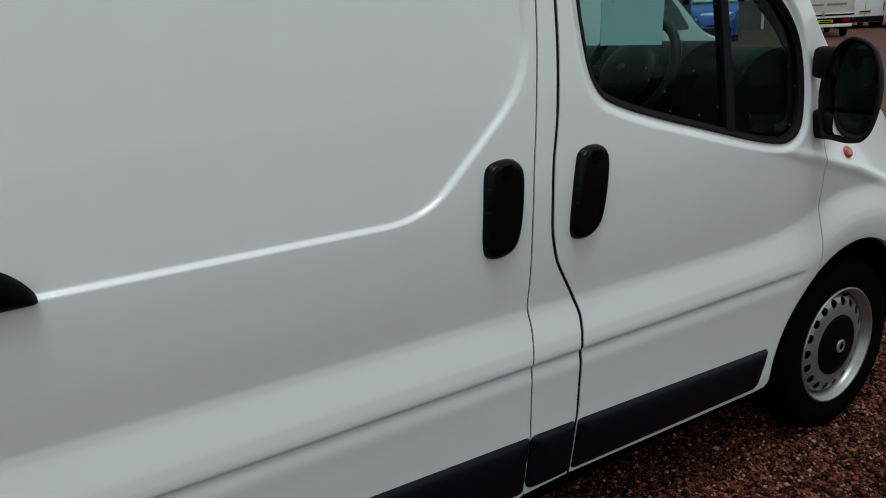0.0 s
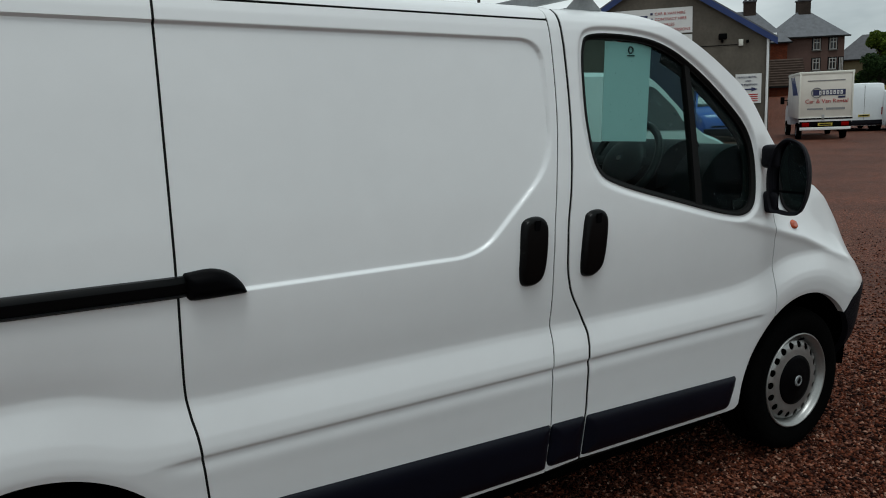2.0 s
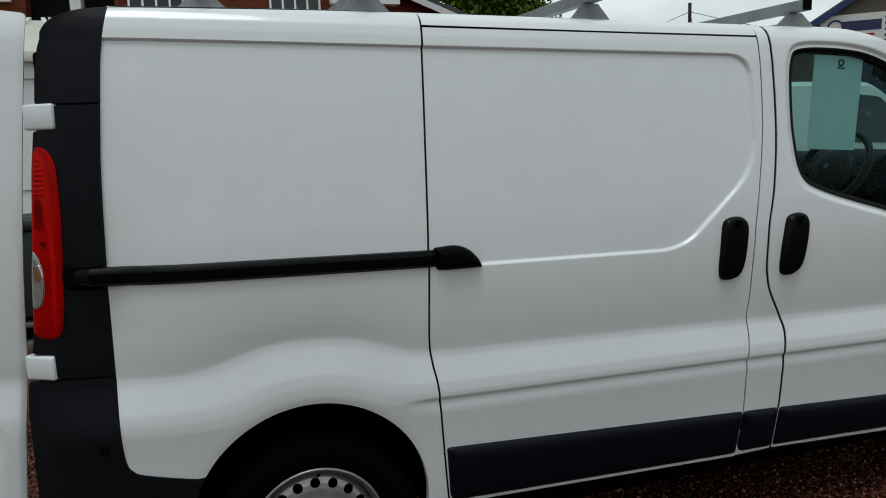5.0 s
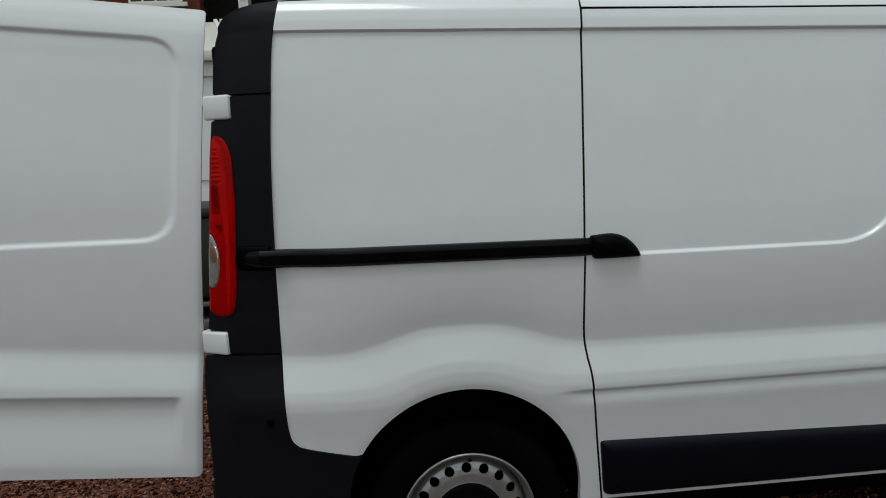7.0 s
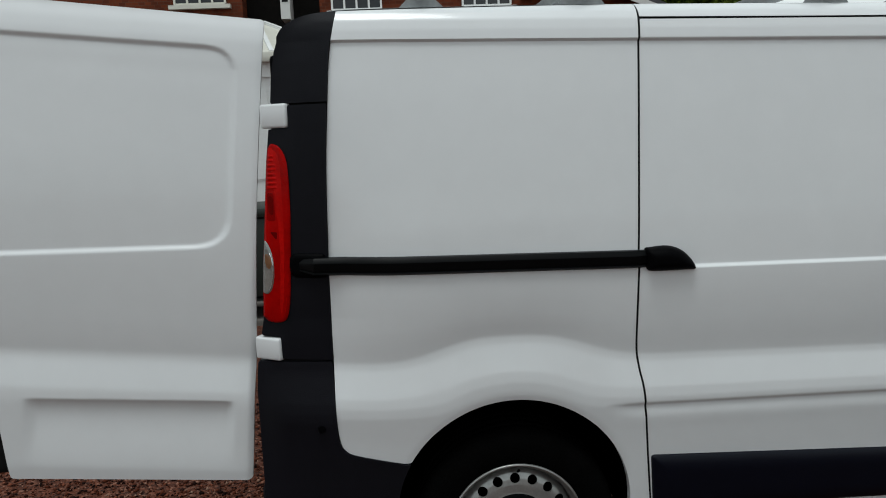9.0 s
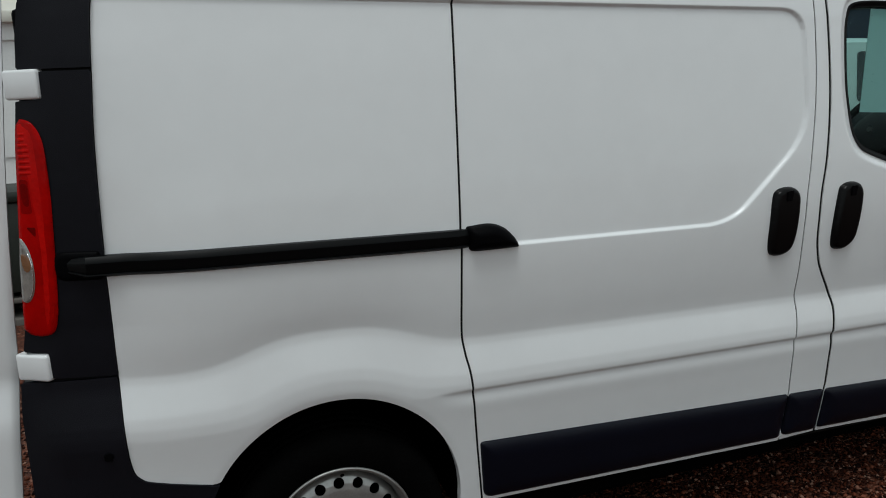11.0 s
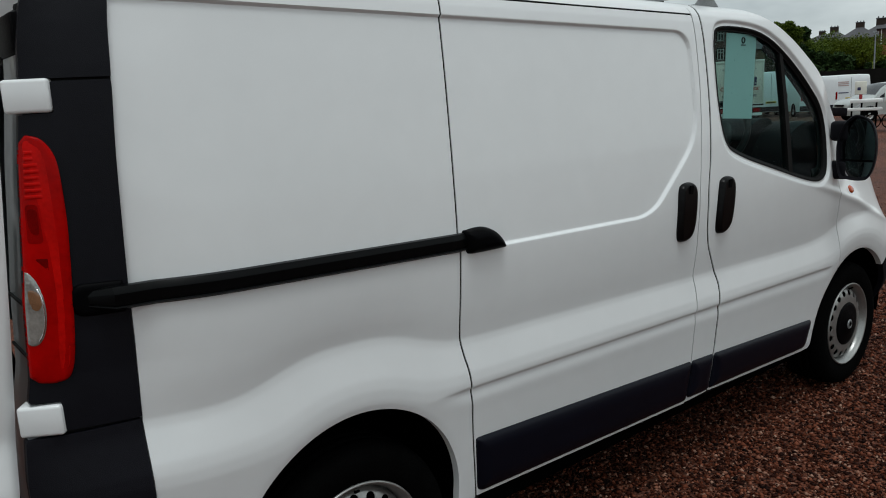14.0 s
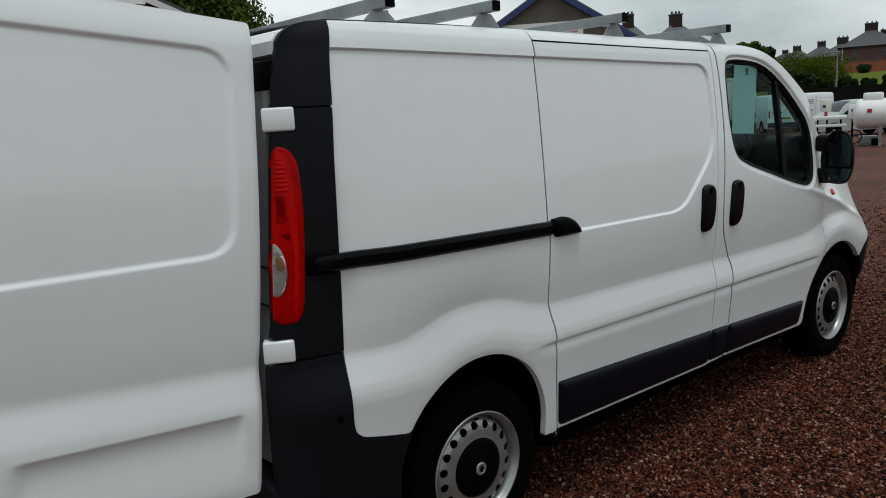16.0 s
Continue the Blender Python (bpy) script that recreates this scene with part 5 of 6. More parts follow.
    if tail:
        for side in (1, -1):
            y = side * (width / 2 * 0.90)
            slab("tail_light", (-0.015, min(y, y - side * 0.09), 0.80), (0.06, max(y, y - side * 0.09), 1.18), DARKRED_LENS, ob, 0.02)
        slab("rear_bumper", (-0.05, -width * 0.47, 0.30), (0.12, width * 0.47, 0.56), bumper, ob, 0.03)
        if plate:
            slab("number_plate", (-0.02, -0.26, 0.72), (0.01, 0.26, 0.83), PLATE, ob)
            slab("plate_bar", (-0.024, -0.21, 0.75), (0.0, 0.21, 0.80), SEAL, ob)
        slab("door_gap", (-0.006, -0.006, 0.58), (0.02, 0.006, hmax - 0.12), SEAL, ob)
    if rear_glass:
        for y0, y1, z0, z1 in rear_glass:
            slab("rear_window", (-0.012, y0, z0), (0.03, y1, z1), WINDOW_DARK, ob, 0.02)
    return ob


def van_top(L, H):
    return [(0.0, H * 0.86), (0.03, H * 0.95), (0.15, H * 0.99), (1.0, H), (L - 2.2, H), (L - 1.75, H * 0.975), (L - 1.35, H * 0.82), (L - 0.95, H * 0.64), (L - 0.62, H * 0.575), (L - 0.25, H * 0.50), (L - 0.05, H * 0.36), (L, H * 0.24)]


def van_windows(L, H):
    return [[(L - 2.15, H * 0.66), (L - 2.12, H * 0.93), (L - 1.72, H * 0.91), (L - 1.40, H * 0.78), (L - 1.18, H * 0.64)]]


def white_van(x, y, heading, L=4.9, H=2.0, W=1.92, paint=None, label="white panel van parked facing away over the yard", group="white vans across the yard", sign=False, **kw):
    v = vehicle("parked_van", label, "van", place(x, y, heading), paint or WHITE_FAR, van_top(L, H), L, W, (0.85, L - 0.95), van_windows(L, H), (L - 1.78, L - 0.97), group=group,
                doors=([(L - 2.2, 0.45), (L - 2.2, H * 0.95)], [(1.6, 0.45), (1.6, H * 0.92)]), **kw)
    if sign:
        for q in range(3):
            slab("lettering_bar", (-0.012, 0.12, 1.42 + 0.09 * q), (0.01, 0.72, 1.47 + 0.09 * q), SIGN_FADED, v)
        slab("lettering_bar", (-0.012, 0.12, 1.05), (0.01, 0.70, 1.10), SIGN_NAVY, v)
    return v


white_van(38.51, 19.93, 44, H=2.35, label="tall white panel van parked beside the box truck")
white_van(38.38, 17.33, 44, sign=True, H=1.98)
white_van(41.45, 17.15, 36, sign=True, H=1.98)
# the van in the next row, seen through the cab windows
white_van(3.75, 5.45, 0, L=5.0, H=1.96, mirrors=False, paint=PEARL, label="wet silver-white panel van parked in the next row", group="", tail=True)
# silver van with its nose to the yard
near_van = white_van(-7.14, 6.02, -46, L=4.8, H=1.95, paint=SILVER, label="silver van with black bumper facing the yard", group="")
slab("bumper_skirt", (4.20, -0.87, 0.18), (4.73, 0.87, 0.72), BLACK, near_van, 0.12)
slab("bumper_band", (4.05, -0.85, 0.69), (4.66, 0.85, 0.90), SILVER, near_van, 0.09)
for side in (1, -1):
    bm = bmesh.new()
    bmesh.ops.create_uvsphere(bm, u_segments=24, v_segments=12, radius=1.0, matrix=pose(4.40, side * 0.70, 0.93) @ Matrix.Diagonal((0.20, 0.14, 0.15, 1)))
    lens = part("headlamp_lens", bm, LAMP_GLASS, near_van, "round clear headlamp", smooth=True)
    bm = bmesh.new()
    torus(bm, 0.125, 0.02, pose(4.47, side * 0.72, 0.93, 0, 90) @ Matrix.Diagonal((1.0, 0.95, 1.0, 1)), 30, 8)
    part("lamp_rim", bm, SILVER, lens, smooth=True)
# blue van before the workshop
vehicle("blue_van", "bright blue van standing before the workshop", "van", place(32.4, 24.1, 222), BLUE_PAINT, van_top(4.9, 2.45), 4.9, 1.95, (0.85, 3.95), van_windows(4.9, 2.45), (3.12, 3.95))
car_top = [(0, 0.80), (0.04, 1.02), (0.35, 1.2), (0.75, 1.48), (1.3, 1.57), (2.3, 1.56), (2.8, 1.38), (3.2, 1.02), (3.8, 0.92), (4.1, 0.78), (4.2, 0.5), (4.22, 0.35)]
car_win = [[(0.75, 0.98), (0.95, 1.32), (1.75, 1.40), (1.75, 0.98)], [(1.82, 0.98), (1.82, 1.40), (2.35, 1.38), (2.95, 1.02), (2.95, 0.98)]]
vehicle("silver_car", "silver hatchback parked beyond the gas tank", "car", place(36.7, 11.5, 143), SILVER, car_top, 4.22, 1.74, (0.72, 3.35), car_win, (2.4, 3.15), r=0.30, tumble=0.22)


# ---- box truck ----
def box_truck():
    t = thing("box_truck", "cream box truck with lettered tail, parked nose to the houses", "truck", place(31.49, 17.6, 40))
    slab("box_body", (0, -1.05, 0.92), (4.0, 1.05, 2.80), BOX_CREAM, t, 0.03)
    slab("roof_cap", (-0.02, -1.07, 2.74), (4.02, 1.07, 2.86), CREAM, t, 0.03)
    for y in (-1.04, 0.98):
        slab("corner_post", (-0.03, y, 0.92), (0.04, y + 0.06, 2.78), CREAM, t, 0.01)
    slab("rear_frame", (-0.04, -1.02, 0.72), (0.08, 1.02, 0.94), WHITE_TRIM, t, 0.01)
    slab("chassis", (0.1, -0.45, 0.50), (5.6, 0.45, 0.78), DROPS, t)
    slab("under_bar", (-0.06, -0.98, 0.42), (0.04, 0.98, 0.54), WHITE_TRIM, t, 0.01)
    for y in (-0.90, 0.62):
        slab("tail_light", (-0.08, y, 0.58), (0.0, y + 0.28, 0.74), DARKRED_LENS, t, 0.01)
    slab("number_plate", (-0.075, -0.28, 0.60), (-0.05, 0.28, 0.71), PLATE, t)
    slab("plate_bar", (-0.085, -0.22, 0.63), (-0.05, 0.22, 0.68), SEAL, t)
    bm = bmesh.new()
    prism(bm, [(4.15, 0.55), (4.15, 2.25), (4.9, 2.25), (5.5, 1.5), (6.05, 1.25), (6.15, 0.5)], 1.9, at=-0.95, bevel=0.05)
    part("cab", bm, WHITE_FAR, t, smooth=True)
    for s in (1, -1):
        bm = bmesh.new()
        prism(bm, [(4.35, 1.40), (4.35, 2.10), (4.85, 2.10), (5.35, 1.45)], 0.02, at=s * 0.955 - 0.01)
        part("cab_window", bm, WINDOW_DARK, t)
        slab("cab_mirror", (5.2, s * 1.18 - 0.09, 1.5), (5.28, s * 1.18 + 0.09, 1.85), BLACK, t, 0.02)
        slab("mirror_arm", (5.22, min(s * 0.94, s * 1.14), 1.66), (5.26, max(s * 0.94, s * 1.14), 1.70), BLACK, t)
        for x in (1.2, 5.3):
            far_wheel(t, x, -s * 0.98, s, 0.36)
    # tail lettering: readable words set, brand and number as plain shapes
    F = Matrix(((0, 0, -1, -0.012), (-1, 0, 0, 0), (0, 1, 0, 0), (0, 0, 0, 1)))
    text_part("Car & Van Rental", 0.235, F @ pose(-0.80, 1.55, 0), SIGN_RED, t)
    brand = slab("brand_panel", (-0.014, -0.74, 1.86), (0.0, 0.50, 2.10), SIGN_NAVY, t)
    for q in range(7):
        y = 0.22 - 0.135 * q
        slab("brand_bar", (-0.020, y - 0.045, 1.90), (-0.012, y + 0.045, 2.06), SIGN_WHITE, brand)
        slab("brand_bar", (-0.022, y - 0.012, 1.94), (-0.018, y + 0.018, 1.99 + 0.03 * (q % 2)), SIGN_NAVY, brand)
    bm = bmesh.new()
    torus(bm, 0.20, 0.022, Matrix.Translation((-0.016, 0.36, 1.98)) @ pose(0, 0, 0, 0, 90), 28, 6)
    part("brand_ring", bm, SIGN_GREY, t)
    slab("brand_bar", (-0.014, -0.74, 1.74), (0.0, -0.46, 1.82), SIGN_NAVY, t)
    slab("lettering_bar", (-0.012, -0.72, 2.46), (0.0, 0.72, 2.50), SIGN_GREY, t)
    slab("lettering_bar", (-0.012, -0.74, 1.26), (0.0, -0.02, 1.35), SIGN_GREY, t)
    slab("lettering_bar", (-0.012, 0.10, 1.27), (0.0, 0.72, 1.34), SIGN_GREY, t)
    for q in range(3):
        bm = bmesh.new()
        prism(bm, [(0.3 + 0.5 * q, 1.9), (1.0 + 0.5 * q, 1.9), (2.0 + 0.5 * q, 2.7), (1.75 + 0.5 * q, 2.7)], 0.012, at=1.048)
        part("side_stripe", bm, BLUE_TRIM, t)
    slab("tail_sill", (-0.05, -1.04, 0.86), (0.06, 1.04, 0.93), SEAL, t)
    slab("door_latch", (-0.07, 0.04, 0.84), (-0.01, 0.14, 1.06), STEEL, t, 0.01)
    slab("lamp_board", (-0.055, -1.0, 0.55), (-0.03, 1.0, 0.78), BLACK, t, 0.01)
    return t


box_truck()


# ---- workshop with a blue-edged gable ----
def workshop():
    FACE = Matrix(((math.sin(radians(43)), math.cos(radians(43)), 0, 35.4), (-math.cos(radians(43)), math.sin(radians(43)), 0, 31.3), (0, 0, 1, -0.45), (0, 0, 0, 1)))
    w = thing("workshop", "grey roughcast workshop with blue gable boards and signs", "building", FACE)
    left, right, mid, eave, ridge = -5.8, 6.75, 0.5, 5.45, 9.45
    bm = bmesh.new()
    prism(bm, [(left, 0), (right, 0), (right, eave), (mid, ridge), (left, eave)], 18, at=0.0)
    part("wall", bm, RENDER_GREY, w)
    for a, b in (((left - 0.35, eave - 0.2), (mid, ridge + 0.02)), ((mid, ridge + 0.02), (right + 0.35, eave - 0.2))):
        dx, dz = b[0] - a[0], b[1] - a[1]
        bm = bmesh.new()
        prism(bm, [a, b, (b[0], b[1] + 0.12), (a[0], a[1] + 0.12)], 18.4, at=-0.25)
        part("roof", bm, SLATE, w)
        bm = bmesh.new()
        prism(bm, [(a[0], a[1] - 0.34), (b[0], b[1] - 0.34), (b[0], b[1] + 0.02), (a[0], a[1] + 0.02)], 0.06, at=-0.32)
        part("barge_board", bm, BLUE_TRIM, w)
    bm = bmesh.new()
    bmesh.ops.create_cone(bm, cap_ends=True, segments=12, radius1=0.07, radius2=0.07, depth=5.5, matrix=pose(6.62, -0.09, 2.75))
    part("downpipe", bm, WHITE_TRIM, w)
    slab("gutter_end", (6.5, -0.2, 5.38), (7.05, 0.1, 5.55), WHITE_TRIM, w, 0.02)
    s = slab("sign_board", (-2.95, -0.10, 5.88), (2.52, -0.02, 7.32), SIGN_WHITE, w)
    F = Matrix(((1, 0, 0, 0), (0, 0, -1, -0.105), (0, 1, 0, 0), (0, 0, 0, 1)))
    for q, words in enumerate(("CAR & VAN HIRE", "CONTRACT HIRE", "VAN SALES", "LPG CONVERSIONS")):
        text_part(words, 0.226, F @ pose(0.42, 6.95 - 0.31 * q, 0), SIGN_RED, s)
        slab("bullet", (0.17, -0.115, 6.97 - 0.31 * q), (0.31, -0.09, 7.10 - 0.31 * q), SIGN_NAVY, s, 0.02)
    slab("brand_panel", (-1.9, -0.115, 6.42), (0.02, -0.09, 6.96), SIGN_NAVY, s)
    bm = bmesh.new()
    torus(bm, 0.36, 0.05, F @ pose(-2.2, 6.68, 0), 30, 6)
    part("brand_ring", bm, SIGN_NAVY, s)
    slab("lettering_bar", (-1.6, -0.115, 6.12), (-0.3, -0.09, 6.26), SIGN_RED, s)
    n = slab("number_board", (-2.0, -0.10, 5.26), (2.52, -0.02, 5.78), SIGN_WHITE, w)
    for x in (-1.7, -0.6, 0.75):
        slab("number_bar", (x, -0.115, 5.38), (x + (1.2 if x > 0 else 0.85), -0.09, 5.66), SIGN_RED, n)
    slab("roller_door", (-1.4, -0.05, 0.0), (2.55, 0.02, 5.15), DOOR_BLUE, w)
    d = slab("direction_sign", (4.93, -0.09, 1.70), (6.33, -0.02, 3.36), SIGN_WHITE, w)
    for q, (words, x) in enumerate((("VEHICLE RENTAL", 5.02), ("AND", 5.46), ("SALES RECEPTION", 5.0))):
        text_part(words, 0.137, F @ pose(x, 3.13 - 0.21 * q, 0), SIGN_NAVY, d)
    bm = bmesh.new()
    prism(bm, [(5.2, 2.44), (5.8, 2.44), (5.8, 2.36), (6.15, 2.485), (5.8, 2.61), (5.8, 2.53), (5.2, 2.53)], 0.02, at=-0.11)
    part("arrow", bm, SIGN_NAVY, d)
    for q in range(4):
        slab("lettering_bar", (5.1, -0.1, 1.80 + 0.12 * q), (6.15, -0.085, 1.86 + 0.12 * q), SIGN_RED, d)
    slab("flood_lamp", (3.95, -0.35, 5.35), (4.4, -0.1, 5.68), BLACK, w, 0.04)
    slab("lamp_bracket", (4.12, -0.15, 5.2), (4.22, 0.0, 5.4), BLACK, w)
    slab("alarm_box", (5.05, -0.14, 4.95), (5.3, -0.01, 5.32), CREAM, w, 0.03)
    slab("small_lamp", (5.45, -0.2, 5.10), (5.6, -0.02, 5.26), BLACK, w, 0.02)
    slab("wall_cable", (2.55, -0.03, 5.02), (5.0, 0.0, 5.06), SEAL, w)


workshop()


# ---- houses ----
def house(label, x, y, heading, wide, deep, eave, ridge, wall, roof, base=None, chimneys=((0.0, 0.0),), windows=(), hip=True, name="house", group="", stack=0.5, thin=False, courses=0):
    """A house: its front faces local -y, x to its right."""
    z = zg(x, y) - 0.4 if base is None else base
    h = thing(name, label, "house", pose(x, y, z, 0, 0, heading), group)
    slab("wall", (-wide / 2, 0, 0), (wide / 2, deep, eave), wall, h)
    o = 0.35
    bm = bmesh.new()
    c = [bm.verts.new(p) for p in ((-wide / 2 - o, -o, eave - 0.08), (wide / 2 + o, -o, eave - 0.08), (wide / 2 + o, deep + o, eave - 0.08), (-wide / 2 - o, deep + o, eave - 0.08))]
    run = max(0.2, wide / 2 - (deep / 2 if hip else -o))
    r = [bm.verts.new((-run, deep / 2, ridge)), bm.verts.new((run, deep / 2, ridge))]
    for f in ((c[0], c[1], r[1], r[0]), (c[1], c[2], r[1]), (c[2], c[3], r[0], r[1]), (c[3], c[0], r[0]), (c[3], c[2], c[1], c[0])):
        bm.faces.new(f)
    part("roof", bm, roof, h)
    for q in range(courses):
        t = q / courses
        y, z1 = -o + (deep / 2 + o) * t, eave - 0.08 + (ridge - eave + 0.08) * t
        slab("tile_course", (-wide / 2 - o, y - 0.03, z1 + 0.0), (wide / 2 + o, y + 0.10, z1 + 0.075), roof, h)
    slab("gutter", (-wide / 2 - o, -o - 0.08, eave - 0.16), (wide / 2 + o, -o + 0.04, eave - 0.04), SEAL, h)
    for cx, cy in chimneys:
        ch = slab("chimney", (cx - stack, deep / 2 + cy - 0.4, ridge - 1.2), (cx + stack, deep / 2 + cy + 0.4, ridge + 0.8), CHIMNEY, h)
        slab("chimney_cap", (cx - stack - 0.06, deep / 2 + cy - 0.46, ridge + 0.75), (cx + stack + 0.06, deep / 2 + cy + 0.46, ridge + 0.87), DARKSLATE, ch)
        for q in (-0.6 * stack, 0.15 * stack, 0.8 * stack):
            bm = bmesh.new()
            bmesh.ops.create_cone(bm, cap_ends=True, segments=10, radius1=0.12, radius2=0.09, depth=0.26, matrix=pose(cx + q - 0.05, deep / 2 + cy, ridge + 1.0))
            part("chimney_pot", bm, DARKSLATE, ch)
    for wx, wz, ww, wh in windows:
        wo = slab("window", (wx - ww / 2, -0.04, wz), (wx + ww / 2, 0.1, wz + wh), WINDOW_DARK, h)
        k = 0.04 if thin else 0.055
        for a in (wx - ww / 2, wx - k / 2, wx + ww / 2 - k):
            slab("window_frame", (a, -0.09, wz - 0.02), (a + k, -0.03, wz + wh + 0.02), CONCRETE if thin else FRAME_DULL, wo)
        for b in (wz - 0.02, wz + wh * 0.62, wz + wh - k):
            slab("window_frame", (wx - ww / 2, -0.085, b), (wx + ww / 2, -0.03, b + k), CONCRETE if thin else FRAME_DULL, wo)
        if not thin:
            for a in (wx - ww / 2 + 0.06, wx + ww / 2 - 0.13):
                slab("curtain", (a, -0.055, wz + 0.03), (a + 0.07, -0.045, wz + wh - 0.05), CURTAIN, wo)
            slab("surround", (wx - ww / 2 - 0.09, -0.03, wz - 0.10), (wx + ww / 2 + 0.09, -0.01, wz + wh + 0.10), SEAL, wo)
        slab("sill", (wx - ww / 2 - 0.1, -0.16, wz - 0.12), (wx + ww / 2 + 0.1, 0.0, wz - 0.03), CONCRETE, wo)
    return h


# houses behind the workshop
house("brown roughcast house with a hipped slate roof and chimney", 63.0, 38.6, -36, 5.3, 4.6, 6.1, 8.45, RENDER_HOUSE, SLATE, base=0.35, chimneys=((0.0, 0.0),),
      windows=((0.35, 4.95, 0.60, 0.90), (1.70, 4.95, 0.60, 0.90), (0.35, 3.30, 0.60, 0.90), (1.70, 3.30, 0.60, 0.90), (2.40, 2.9, 0.3, 1.3)))
house("slate-roofed house end behind the workshop", 58.0, 42.1, -50, 7.6, 5.0, 5.85, 8.75, BRICK_RED, SLATE, base=0.2, chimneys=((0.9, 0.0),))
house("low brick outhouse with a tiled roof beside the workshop", 49.5, 32.65, -50, 3.4, 5.0, 2.7, 4.6, BRICK_RED, TILE, base=-0.4, chimneys=(), hip=False, courses=11)
house("dark-roofed house with a pale rendered wall behind the trees", 76.5, 41.0, -55, 6.4, 5.0, 3.9, 6.3, RENDER_PALE, DARKSLATE, base=0.9, chimneys=(), windows=((2.2, 2.2, 0.6, 0.9),))
# houses on the hill
HILL = ((119.9, 44.2, 7.9, 10.4, 8.0, "brown house with a pyramid slate roof above an orange fence"), (129.6, 52.2, 7.2, 9.4, 8.0, "brown hillside house with a stepped brick wing"),
        (173.3, 74.7, 9.0, 11.8, 8.4, "hillside house with a steep slate roof and chimney"), (175.8, 81.3, 9.1, 11.5, 8.4, "hillside house with a steep slate roof and chimney"),
        (228.8, 109.6, 11.9, 13.8, 8.4, "small slate-roofed house far up the hill"), (135.6, 47.8, 8.0, 10.3, 8.0, "hillside house with a steep slate roof and chimney"))
for hx, hy, ez, tz, wide, lab in HILL:
    b = zg(hx, hy) - 0.4
    h = house(lab, hx, hy, -68, wide, wide, ez - b, tz - b, RENDER_HOUSE, DARKSLATE, base=b, stack=0.85, windows=((-2.1, ez - b - 1.45, 0.75, 1.0), (1.9, ez - b - 1.45, 0.75, 1.0)), group="houses on the hill", thin=True)
    slab("downpipe", (-wide / 2 + 0.25, -0.12, 0), (-wide / 2 + 0.35, -0.02, ez - b - 0.1), WHITE_TRIM, h)


# ---- brick building behind the van ----
def brick_building():
    b = thing("brick_building", "red brick building with white small-paned windows", "building", pose(0, 12.7, 0))
    slab("wall", (-9.0, 0.0, 0), (-2.75, 6, 6.4), BRICK_RED, b)
    slab("dark_wall", (-2.75, 0.5, 0), (-1.35, 6, 6.4), FENCE_DARK, b)
    slab("wall", (-1.35, 0.0, 0), (3.6, 6, 6.4), BRICK_RED, b)
    bm = bmesh.new()
    prism(bm, [(-9.4, 6.3), (4.0, 6.3), (3.0, 8.6), (-8.4, 8.6)], 0.2, at=3.0)
    part("roof", bm, DARKSLATE, b)
    for x0, x1, z0, z1, fr in ((-1.12, -0.22, 3.84, 5.1, WHITE_TRIM), (-3.95, -3.05, 4.02, 5.2, CREAM), (1.3, 2.2, 3.84, 5.1, WHITE_TRIM)):
        w = slab("window", (x0, -0.03, z0), (x1, 0.1, z1), WINDOW_DARK, b)
        for q in range(5):
            x = x0 + (x1 - x0) * q / 4
            slab("glazing_bar", (x - 0.018, -0.06, z0), (x + 0.018, -0.02, z1), fr, w)
        for q in range(5):
            z = z0 + (z1 - z0) * q / 4
            slab("glazing_bar", (x0, -0.058, z - 0.018), (x1, -0.022, z + 0.018), fr, w)
        slab("sill", (x0 - 0.1, -0.12, z0 - 0.09), (x1 + 0.1, 0.02, z0 - 0.02), fr, w)
    slab("hanging_sign", (-2.05, -0.12, 3.70), (-1.88, 0.5, 5.0), SIGN_WHITE, b)
    slab("sign_bar", (-2.02, -0.13, 4.0), (-1.91, -0.11, 4.8), SEAL, b)
    slab("soffit", (2.4, -0.25, 3.95), (3.7, 0.05, 4.10), WHITE_TRIM, b)
    slab("alarm_box", (2.7, -0.12, 3.66), (2.9, 0.0, 3.82), CREAM, b, 0.02)


brick_building()


